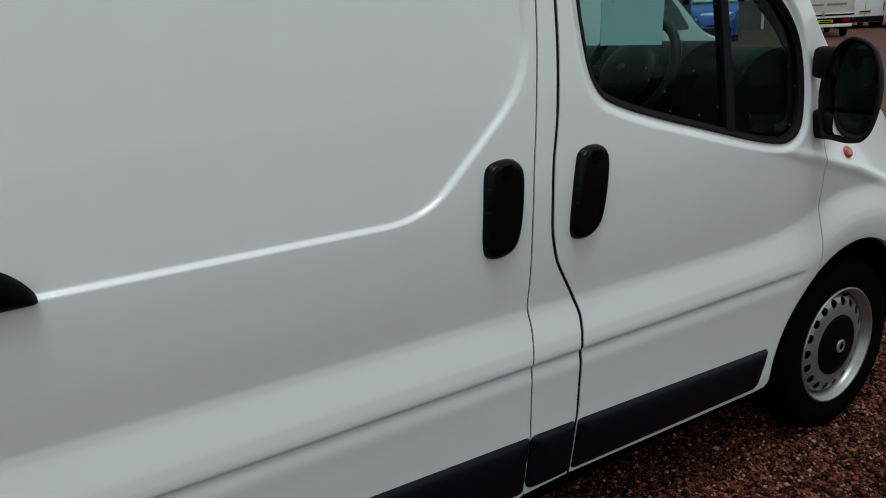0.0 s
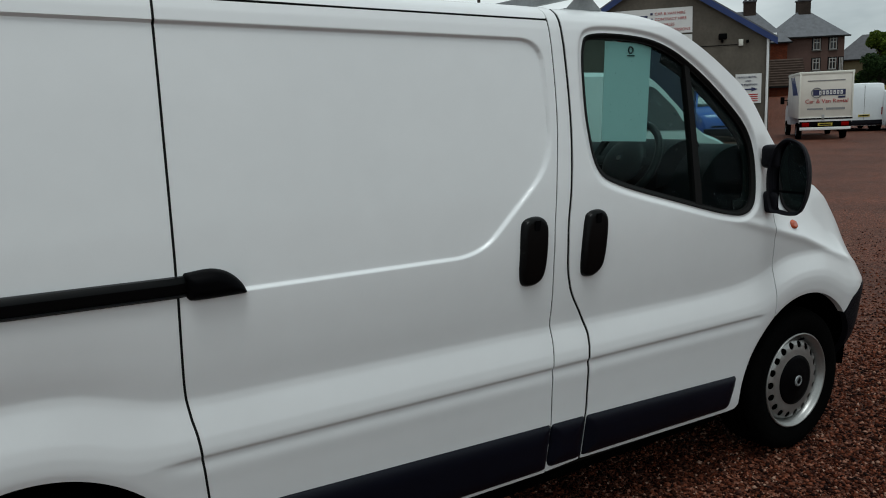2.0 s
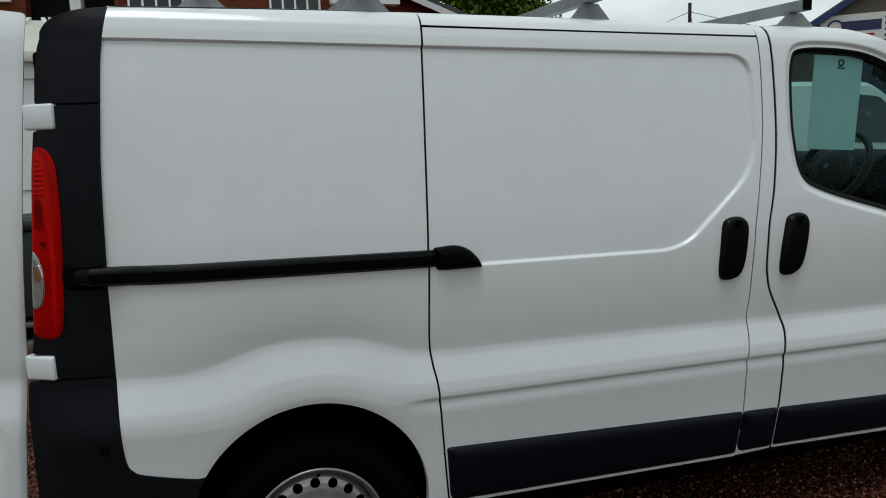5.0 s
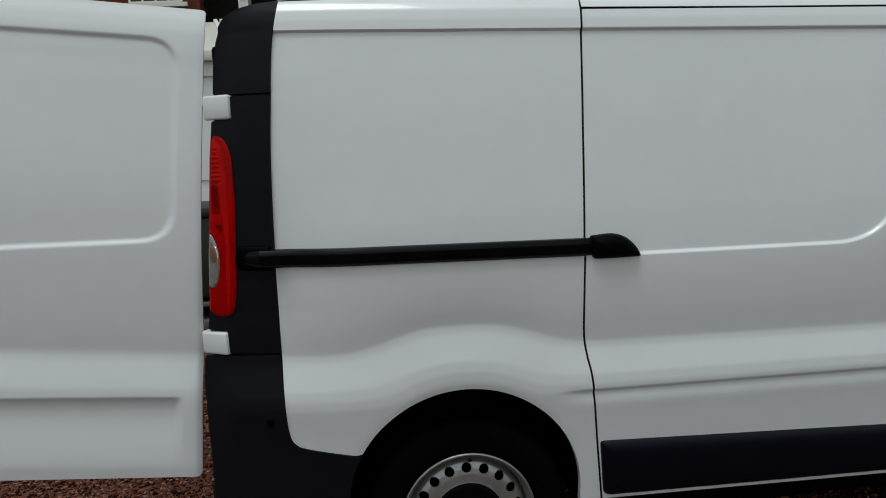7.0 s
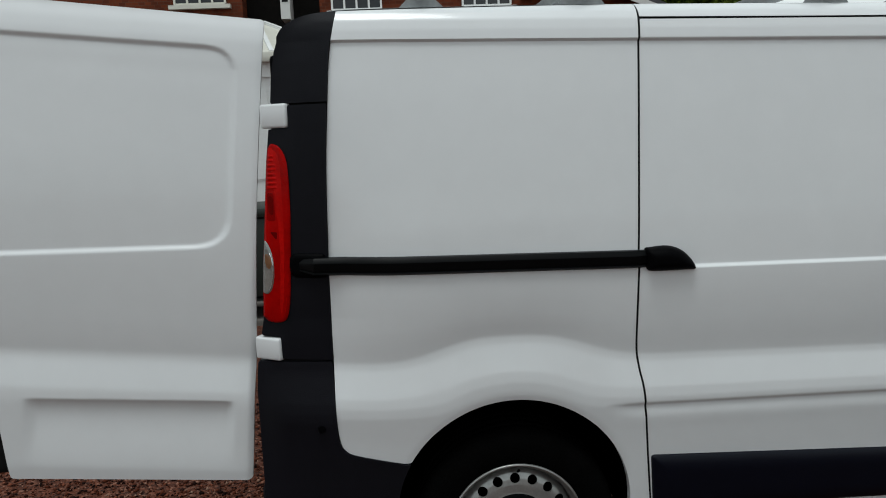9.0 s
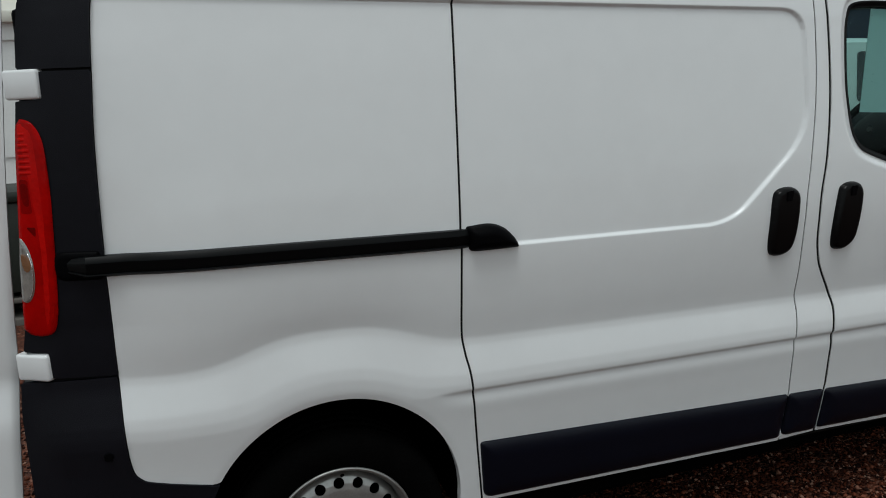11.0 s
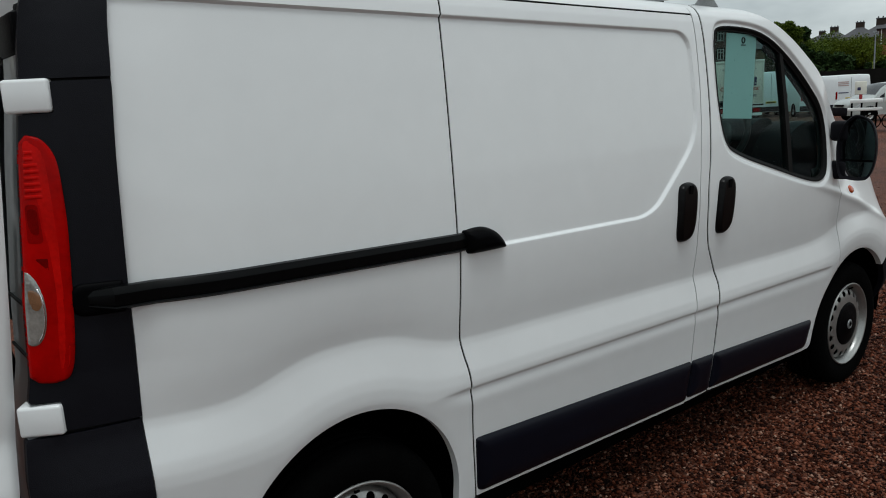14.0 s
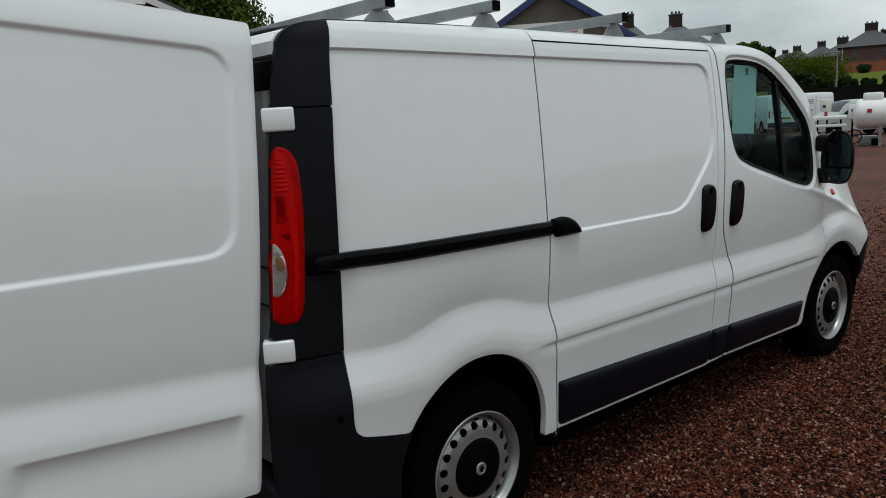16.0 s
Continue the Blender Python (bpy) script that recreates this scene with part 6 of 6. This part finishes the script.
def conservatory():
    c = thing("conservatory", "white lean-to conservatory with a ribbed pale roof", "conservatory", pose(-2.6, 9.0, 0))
    slab("frame_wall", (-1.6, 0.0, 0.0), (1.6, 3.4, 2.45), WHITE_TRIM, c)
    for x in (-1.5, -0.75, 0.0, 0.75):
        slab("pane", (x, -0.02, 1.0), (x + 0.68, 0.02, 2.25), WINDOW_DARK if x < -0.1 else WHITE_TRIM, c)
    slab("gutter", (-1.72, -0.16, 2.62), (1.72, 0.02, 2.76), CREAM, c, 0.02)
    slab("fascia", (-1.66, -0.04, 2.42), (1.66, 0.05, 2.64), WHITE_TRIM, c)
    bm = bmesh.new()
    v = [bm.verts.new(p) for p in ((-1.7, -0.1, 2.74), (1.7, -0.1, 2.74), (1.7, 3.4, 2.74), (-1.7, 3.4, 2.74), (-0.5, 3.0, 3.55), (0.3, 3.0, 3.55))]
    for f in ((0, 1, 5, 4), (1, 2, 5), (3, 0, 4), (2, 3, 4, 5)):
        bm.faces.new([v[i] for i in f])
    part("roof", bm, CREAM, c)
    for a, b2 in (((-1.7, -0.1, 2.75), (-0.5, 3.0, 3.57)), ((1.7, -0.1, 2.75), (0.3, 3.0, 3.57)), ((0.0, -0.1, 2.75), (0.0, 3.0, 3.57)), ((-0.8, -0.1, 2.75), (-0.4, 3.0, 3.57)), ((0.8, -0.1, 2.75), (0.2, 3.0, 3.57))):
        a, b2 = Vector(a), Vector(b2)
        bm = bmesh.new()
        box(bm, (-0.03, -0.03, 0), (0.03, 0.03, (b2 - a).length), m=Matrix.Translation(a) @ (b2 - a).to_track_quat("Z", "Y").to_matrix().to_4x4())
        part("roof_rib", bm, WHITE_TRIM, c)


conservatory()
# outbuildings with dark roofs
for x, y, wide, deep, eave, ridge in ((4.0, 16.4, 6.2, 5.0, 3.8, 5.15), (7.3, 20.4, 4.8, 7.0, 3.9, 5.05)):
    h = thing("outbuilding", "low brick outbuilding with a dark roof and white barge boards", "building", pose(x, y, 0, 0, 0, -12), group="outbuildings")
    bm = bmesh.new()
    prism(bm, [(-wide / 2, 0), (wide / 2, 0), (wide / 2, eave), (0, ridge), (-wide / 2, eave)], deep, at=0)
    part("wall", bm, BRICK_RED, h)
    for a, b in (((-wide / 2 - 0.4, eave - 0.2), (0, ridge + 0.02)), ((0, ridge + 0.02), (wide / 2 + 0.4, eave - 0.2))):
        bm = bmesh.new()
        prism(bm, [a, b, (b[0], b[1] + 0.1), (a[0], a[1] + 0.1)], deep + 0.6, at=-0.3)
        part("roof", bm, DARKSLATE, h)
        bm = bmesh.new()
        prism(bm, [(a[0], a[1] - 0.14), (b[0], b[1] - 0.14), (b[0], b[1] + 0.01), (a[0], a[1] + 0.01)], 0.04, at=-0.34)
        part("barge_board", bm, WHITE_TRIM, h)

# red board shed and dark fence at the yard's edge
shed = thing("board_shed", "red painted board shed behind a dark fence", "shed", pose(-7.6, 11.6, 0))
for q in range(14):
    slab("board", (-2.2, 0.0, 0.25 * q + 0.01), (2.0, 0.035, 0.25 * q + 0.242), RED_BOARD, shed, 0.006)
slab("wall", (-2.2, 0.036, 0.0), (2.0, 2.4, 3.5), FENCE_DARK, shed)
bm = bmesh.new()
prism(bm, [(-2.3, 3.44), (2.1, 3.56), (2.1, 3.68), (-2.3, 3.56)], 2.65, at=-0.15)
part("roof_edge", bm, CREAM, shed)
fence = thing("timber_fence", "dark stained timber fence along the yard", "fence", pose(-8.5, 9.6, 0))
for q in range(30):
    slab("board", (0.16 * q, 0.0, 0.0), (0.16 * q + 0.156, 0.02, 2.18 + 0.02 * (q % 3)), FENCE_DARK, fence)
for z in (0.4, 1.15, 1.95):
    slab("rail", (0, -0.05, z), (4.8, 0.0, z + 0.06), FENCE_RAIL, fence)


# dark storage bin standing behind the van
bin_box = thing("storage_bin", "dark green storage bin on two pale slabs", "bin", pose(-1.46, 4.42, zg(-1.46, 4.42)))
slab("body", (-0.42, 0.0, 0.24), (0.42, 0.60, 0.93), BIN_GREEN, bin_box, 0.03)
slab("lid", (-0.45, -0.03, 0.93), (0.45, 0.63, 1.02), BIN_GREEN, bin_box, 0.03)
for x in (-0.3, 0.3):
    slab("foot", (x - 0.1, 0.04, 0.05), (x + 0.1, 0.56, 0.24), SEAL, bin_box, 0.01)
slab("rim", (-0.44, -0.025, 0.165), (0.44, 0.62, 0.20), CONCRETE, bin_box, 0.01)
slab("slab", (-0.50, -0.05, -0.06), (0.50, 0.70, 0.05), CONCRETE, bin_box, 0.015)


# ---- gas tank ----
def gas_tank():
    t = thing("gas_tank", "white gas tank on steel cradles with a valve box", "tank", pose(27.09, 8.86, zg(27, 9.1) - 0.17, 0, 0, -70))
    prof = [(0.0, -0.62)] + [(0.51 * math.sin(a), -0.36 - 0.26 * math.cos(a)) for a in np.linspace(0.15, math.pi / 2, 8)] + [(0.51, 3.9)] + [(0.51 * math.cos(a), 3.9 + 0.26 * math.sin(a)) for a in np.linspace(0.2, math.pi / 2, 7)]
    v, f = lathe(prof, 40, axis="x", centre=(0.0, 0, 1.28))
    mesh_object("vessel", v, f, WHITE_TRIM, t)
    slab("valve_box", (-0.30, -0.22, 1.72), (0.32, 0.22, 2.0), WHITE_TRIM, t, 0.06)
    for x in (0.2, 1.5, 3.2):
        slab("leg", (x, -0.35, 0.10), (x + 0.1, 0.35, 0.85), GALV, t)
    slab("plinth", (-1.2, -1.3, -0.2), (4.8, 1.0, 0.13), CONCRETE, t, 0.02)
    slab("warning_label", (-0.16, -0.53, 1.33), (-0.02, -0.49, 1.46), SIGN_RED, t)
    slab("warning_label", (0.46, -0.53, 1.30), (0.52, -0.49, 1.44), SIGN_RED, t)
    return t


gas_tank()
disp = thing("gas_dispenser", "white gas dispenser stand with hoses and a meter box", "dispenser", pose(27.4, 10.45, zg(27.4, 10.4) - 0.17, 0, 0, -66))
slab("cabinet", (-0.30, -0.2, 1.42), (0.06, 0.2, 1.86), CREAM, disp, 0.02)
slab("cabinet_post", (-0.16, -0.05, 1.20), (-0.06, 0.05, 1.43), SIGN_RED, disp)
slab("cabinet_dial", (-0.22, -0.215, 1.56), (-0.12, -0.195, 1.66), SIGN_NAVY, disp)
slab("meter_box", (0.62, -0.25, 1.12), (1.10, 0.1, 1.62), WHITE_TRIM, disp, 0.02)
for x in (0.70, 0.90):
    slab("meter_face", (x, -0.27, 1.36), (x + 0.12, -0.24, 1.48), SIGN_NAVY, disp)
slab("shelf", (-0.44, -0.45, 1.14), (0.56, 0.35, 1.25), WHITE_TRIM, disp, 0.02)
slab("shelf", (-0.50, -0.48, 0.87), (0.56, 0.3, 0.96), WHITE_TRIM, disp, 0.02)
for x in (-0.40, -0.10, 0.35, 0.72):
    slab("post", (x, -0.04, 0.0), (x + 0.06, 0.04, 1.13), BLACK, disp)
for x in (0.28, 0.80):
    bm = bmesh.new()
    torus(bm, 0.24, 0.02, pose(x, -0.32, 0.50, 90), 24, 6)
    part("hose", bm, BLACK, disp)
slab("crate", (-0.35, -0.25, 0.14), (0.20, 0.25, 0.62), GALV, disp, 0.05)
slab("pump_box", (0.95, -0.3, 0.10), (1.55, 0.2, 0.50), GALV, disp, 0.03)
slab("pump_motor", (1.35, -0.42, 0.12), (1.62, -0.28, 0.42), BLACK, disp, 0.04)
slab("base_rail", (-0.9, -0.3, 0.02), (1.1, -0.24, 0.08), GALV, disp)


# ---- trees and hedges ----
def leaves(name, centres, radii, count, size, mat, parent=None, seed=1, flat=0.8):
    """Many small leaf clumps spread through a cloud of lobes."""
    rng = np.random.default_rng(seed)
    centres, radii = np.array(centres), np.array(radii)
    pick = rng.choice(len(centres), count, p=radii ** 2 / (radii ** 2).sum())
    d = rng.normal(size=(count, 3))
    d /= np.linalg.norm(d, axis=1)[:, None]
    rad = radii[pick] * (0.45 + 0.62 * rng.random(count) ** 0.5)
    p = centres[pick] + d * rad[:, None] * np.array([1, 1, flat])
    a = rng.normal(size=(count, 3)) + d * 0.6
    a /= np.linalg.norm(a, axis=1)[:, None]
    b = np.cross(a, rng.normal(size=(count, 3)))
    b /= np.linalg.norm(b, axis=1)[:, None]
    c = np.cross(a, b)
    s = size * (0.6 + 0.8 * rng.random(count))[:, None]
    verts = np.stack([p + b * s, p + c * s * 0.6, p - b * s * 0.9 + a * s * 0.3, p - c * s * 0.6], 1).reshape(-1, 3)
    faces = np.arange(count * 4).reshape(-1, 4)
    return mesh_object(name, verts, faces, mat, parent, smooth=False)


def tree(x, y, height, spread, seed, mat=None, label="broad green tree with a rounded crown", group="trees beyond the yard", density=1.0):
    rng = np.random.default_rng(seed)
    z = zg(x, y)
    t = thing("tree", label, "tree", pose(x, y, z - 0.1), group)
    bm = bmesh.new()
    bmesh.ops.create_cone(bm, cap_ends=True, segments=10, radius1=height * 0.03, radius2=height * 0.012, depth=height * 0.62, matrix=pose(0, 0, height * 0.31))
    lobes, radii = [], []
    for q in range(16):
        a, k = rng.uniform(0, 2 * math.pi), rng.uniform(0.15, 0.8)
        zz = height * rng.uniform(0.32, 0.88)
        rr = spread * k * (1.1 - 0.6 * abs(zz / height - 0.5))
        p = Vector((rr * math.cos(a), rr * math.sin(a), zz))
        lobes.append(tuple(p))
        radii.append(spread * rng.uniform(0.28, 0.46))
        base = Vector((0, 0, zz * 0.6))
        dr = p - base
        bmesh.ops.create_cone(bm, cap_ends=False, segments=6, radius1=height * 0.010, radius2=height * 0.003, depth=dr.length, matrix=Matrix.Translation((base + p) / 2) @ dr.to_track_quat("Z", "Y").to_matrix().to_4x4())
    part("trunk", bm, BARK, t)
    leaves("crown", lobes, radii, int(5200 * density), (0.022 * height + 0.03) / density ** 0.7, mat or LEAF, t, seed)
    return t


def hedge(x0, y0, x1, y1, height, depth, seed, mat=None, label="dense dark green hedge along the yard's edge", name="hedge"):
    rng = np.random.default_rng(seed)
    n = int(math.hypot(x1 - x0, y1 - y0) / 1.1) + 2
    cs, rs = [], []
    for q in range(n):
        t = q / (n - 1)
        x, y = x0 + (x1 - x0) * t + rng.normal() * depth * 0.4, y0 + (y1 - y0) * t + rng.normal() * depth * 0.4
        h = height * rng.uniform(0.75, 1.15)
        for k in (0.25, 0.65):
            cs.append((x, y, zg(x, y) + h * k))
            rs.append(h * rng.uniform(0.32, 0.45))
    ob = leaves(name, cs, rs, n * 620, 0.10 + height * 0.03, mat or LEAF_DARK, None, seed)
    return tagged(ob, label, "hedge", kind="stuff")


tree(57.3, 29.3, 4.6, 1.35, 3, density=1.6)
tree(59.9, 29.3, 4.2, 0.9, 6, LEAF_DARK, "slim dark green tree beside a broad one")
tree(54.9, 28.3, 2.3, 1.5, 4, LEAF_DARK, "dark green shrub on the bank", density=1.4)
tree(63.3, 30.9, 3.4, 2.2, 5, density=1.5)
tree(69.3, 32.4, 3.3, 2.6, 7, density=1.5)
tree(65.3, 26.7, 2.75, 2.3, 8, LEAF_SUN, "light green bush on the bank", density=1.6)
tree(66.5, 28.8, 2.8, 2.2, 12, LEAF_SUN, "light green bush on the bank", density=1.6)
tree(61.5, 28.4, 1.5, 1.6, 13, LEAF_DARK, "dark green shrub on the bank", density=1.4)
tree(103.5, 38.8, 1.1, 1.1, 14, LEAF_DARK, "small round dark bush on the lawn")
hedge(52.5, 26.5, 61, 17.5, 0.55, 1.6, 21)
hedge(57.5, 31.0, 62, 26.5, 1.7, 1.2, 25)
hedge(58, 33.5, 68, 26.5, 1.3, 2.0, 22, LEAF)
hedge(66, 26.0, 70, 13.0, 0.9, 1.0, 23)
hedge(53, 24.5, 56, 8.5, 0.6, 1.0, 24)
# trees behind the outbuildings
for x, y, hgt, sp, sd in ((11.0, 27.0, 8.6, 3.4, 31), (12.6, 30.5, 8.2, 3.2, 32), (7.5, 29.0, 9.0, 3.8, 34)):
    tree(x, y, hgt, sp, sd, LEAF, "tall green tree behind the outbuildings", "trees behind the outbuildings", 3.0)
tree(-4.2, 21.5, 9.5, 3.4, 35, LEAF, "tall green tree behind the brick building", "trees behind the outbuildings", 3.0)

bank = thing("grass_bank", "rough grass bank below the hillside houses", "grass", kind="structure")


def turf(name, d0, d1, a0, a1, mat, parent):
    """Grass laid over the rising ground between two distances and two bearings."""
    verts, faces = [], []
    for i in range(15):
        for j in range(9):
            d, a = d0 + (d1 - d0) * j / 8, radians(a0 + (a1 - a0) * i / 14)
            x, y = d * math.cos(a), d * math.sin(a)
            verts.append((x, y, zg(x, y) + 0.12 + 0.05 * math.sin(3.1 * i + 1.7 * j)))
    for i in range(14):
        for j in range(8):
            a = i * 9 + j
            faces.append((a, a + 9, a + 10, a + 1))
    return mesh_object(name, verts, faces, mat, parent)


turf("turf", 70, 118, 27, 12, GRASS, bank)
turf("dry_turf", 51.5, 60, 27.5, 23.2, DRY_GRASS, bank)
of = thing("orange_fence", "orange timber garden fence before the hillside house", "fence", pose(107.0, 43.5, zg(107, 43) - 0.1, 0, 0, -70))
for q in range(44):
    slab("board", (0.32 * q, 0, 0), (0.32 * q + 0.30, 0.03, 1.55), ORANGE_FENCE, of)
mesh_fence = thing("mesh_fence", "dark wire mesh fence along the yard's far edge", "fence", pose(45.0, 20.5, -0.45, 0, 0, -72))
for q in range(9):
    slab("post", (2.5 * q, -0.04, 0), (2.5 * q + 0.08, 0.04, 2.46), FENCE_DARK, mesh_fence)
slab("mesh_panel", (0, 0.0, 0.1), (20, 0.015, 2.38), FENCE_DARK, mesh_fence)
pole = thing("telegraph_pole", "timber telegraph pole with two sagging wires", "pole", pose(22.5, 30.0, 0))
bm = bmesh.new()
bmesh.ops.create_cone(bm, cap_ends=True, segments=10, radius1=0.11, radius2=0.08, depth=6.95, matrix=pose(0, 0, 3.475))
part("post", bm, WOOD_POLE, pole)
for dx, dy, dz in ((-9.0, 5.0, -3.2), (9.0, -5.0, -2.2), (7.0, 8.0, -2.6)):
    bm = bmesh.new()
    pts = [Vector((dx * k, dy * k, 6.55 + dz * k - 0.9 * k * (1 - k))) for k in np.linspace(0, 1, 9)]
    for a, c in zip(pts, pts[1:]):
        bmesh.ops.create_cone(bm, cap_ends=False, segments=5, radius1=0.014, radius2=0.014, depth=(c - a).length, matrix=Matrix.Translation((a + c) / 2) @ (c - a).to_track_quat("Z", "Y").to_matrix().to_4x4())
    part("wire", bm, SEAL, pole)
lampost = thing("lamp_post", "slim grey lamp post among the shrubs", "lamp post", pose(57.0, 22.6, zg(57, 22.6) - 0.05))
bm = bmesh.new()
bmesh.ops.create_cone(bm, cap_ends=True, segments=8, radius1=0.06, radius2=0.04, depth=2.6, matrix=pose(0, 0, 1.3))
part("post", bm, GALV, lampost)
slab("lantern", (-0.08, -0.2, 2.55), (0.08, 0.2, 2.65), GALV, lampost, 0.03)


# ---- loose stones ----
def stone_material():
    m = bpy.data.materials.new("red_stone_chips")
    m.use_nodes = True
    nt = m.node_tree
    b = nt.nodes["Principled BSDF"]
    b.inputs["Roughness"].default_value = 0.7
    b.inputs["Specular IOR Level"].default_value = 0.08
    g = nt.nodes.new("ShaderNodeNewGeometry")
    rp = nt.nodes.new("ShaderNodeValToRGB")
    els = rp.color_ramp.elements
    els[0].color = (0.003, 0.0008, 0.0005, 1)
    els[1].color = (0.30, 0.185, 0.135, 1)
    for p, c in ((0.36, (0.022, 0.0050, 0.0024)), (0.66, (0.076, 0.0188, 0.0084)), (0.88, (0.175, 0.056, 0.031))):
        e = els.new(p)
        e.color = (*c, 1)
    nt.links.new(g.outputs["Random Per Island"], rp.inputs["Fac"])
    nt.links.new(rp.outputs["Color"], b.inputs["Base Color"])
    return m


def stones(count, lo, hi, seed, fray):
    rng = np.random.default_rng(seed)
    base = np.array([(1, 0, 0), (0, 1, 0), (-1, 0, 0), (0, -1, 0), (0.1, 0, 0.9), (0, 0.1, -0.9)]) * 1.12
    tri = np.array([(0, 1, 4), (1, 2, 4), (2, 3, 4), (3, 0, 4), (1, 0, 5), (2, 1, 5), (3, 2, 5), (0, 3, 5)])
    px = lo[0] + (hi[0] - lo[0]) * rng.random(count)
    py = lo[1] + (hi[1] - lo[1]) * rng.random(count)
    px += rng.normal(size=count) * fray
    py += rng.normal(size=count) * fray
    size = 0.0042 + 0.0075 * rng.random(count) ** 2.2
    jit = 1 + 0.28 * rng.normal(size=(count, 6, 1))
    v = base[None] * jit * size[:, None, None] * (0.7 + 0.6 * rng.random((count, 1, 3)))
    v[:, :, 2] *= 0.75
    a = rng.uniform(0, 2 * math.pi, count)
    ca, sa = np.cos(a)[:, None], np.sin(a)[:, None]
    x = v[:, :, 0] * ca - v[:, :, 1] * sa + px[:, None]
    y = v[:, :, 0] * sa + v[:, :, 1] * ca + py[:, None]
    z = v[:, :, 2] + (size * 0.35)[:, None]
    verts = np.stack([x, y, z], 2).reshape(-1, 3)
    faces = (tri[None] + 6 * np.arange(count)[:, None, None]).reshape(-1, 3)
    me = bpy.data.meshes.new("gravel")
    me.vertices.add(len(verts))
    me.vertices.foreach_set("co", verts.ravel())
    me.loops.add(faces.size)
    me.loops.foreach_set("vertex_index", faces.ravel().astype(np.int32))
    me.polygons.add(len(faces))
    me.polygons.foreach_set("loop_start", np.arange(0, faces.size, 3, dtype=np.int32))
    me.update(calc_edges=True)
    me.validate()
    me.materials.append(STONE)
    return tagged(new("gravel", me), "loose red-brown stone chips lying on the yard", "gravel", kind="stuff")


STONE = stone_material()
stones(116000, (0.1, -2.3), (5.6, 0.6), 5, 0.45)
stones(52000, (4.6, -3.6), (10.8, 1.6), 6, 0.9)
stones(20000, (-2.7, -0.5), (-0.5, 2.8), 7, 0.35)
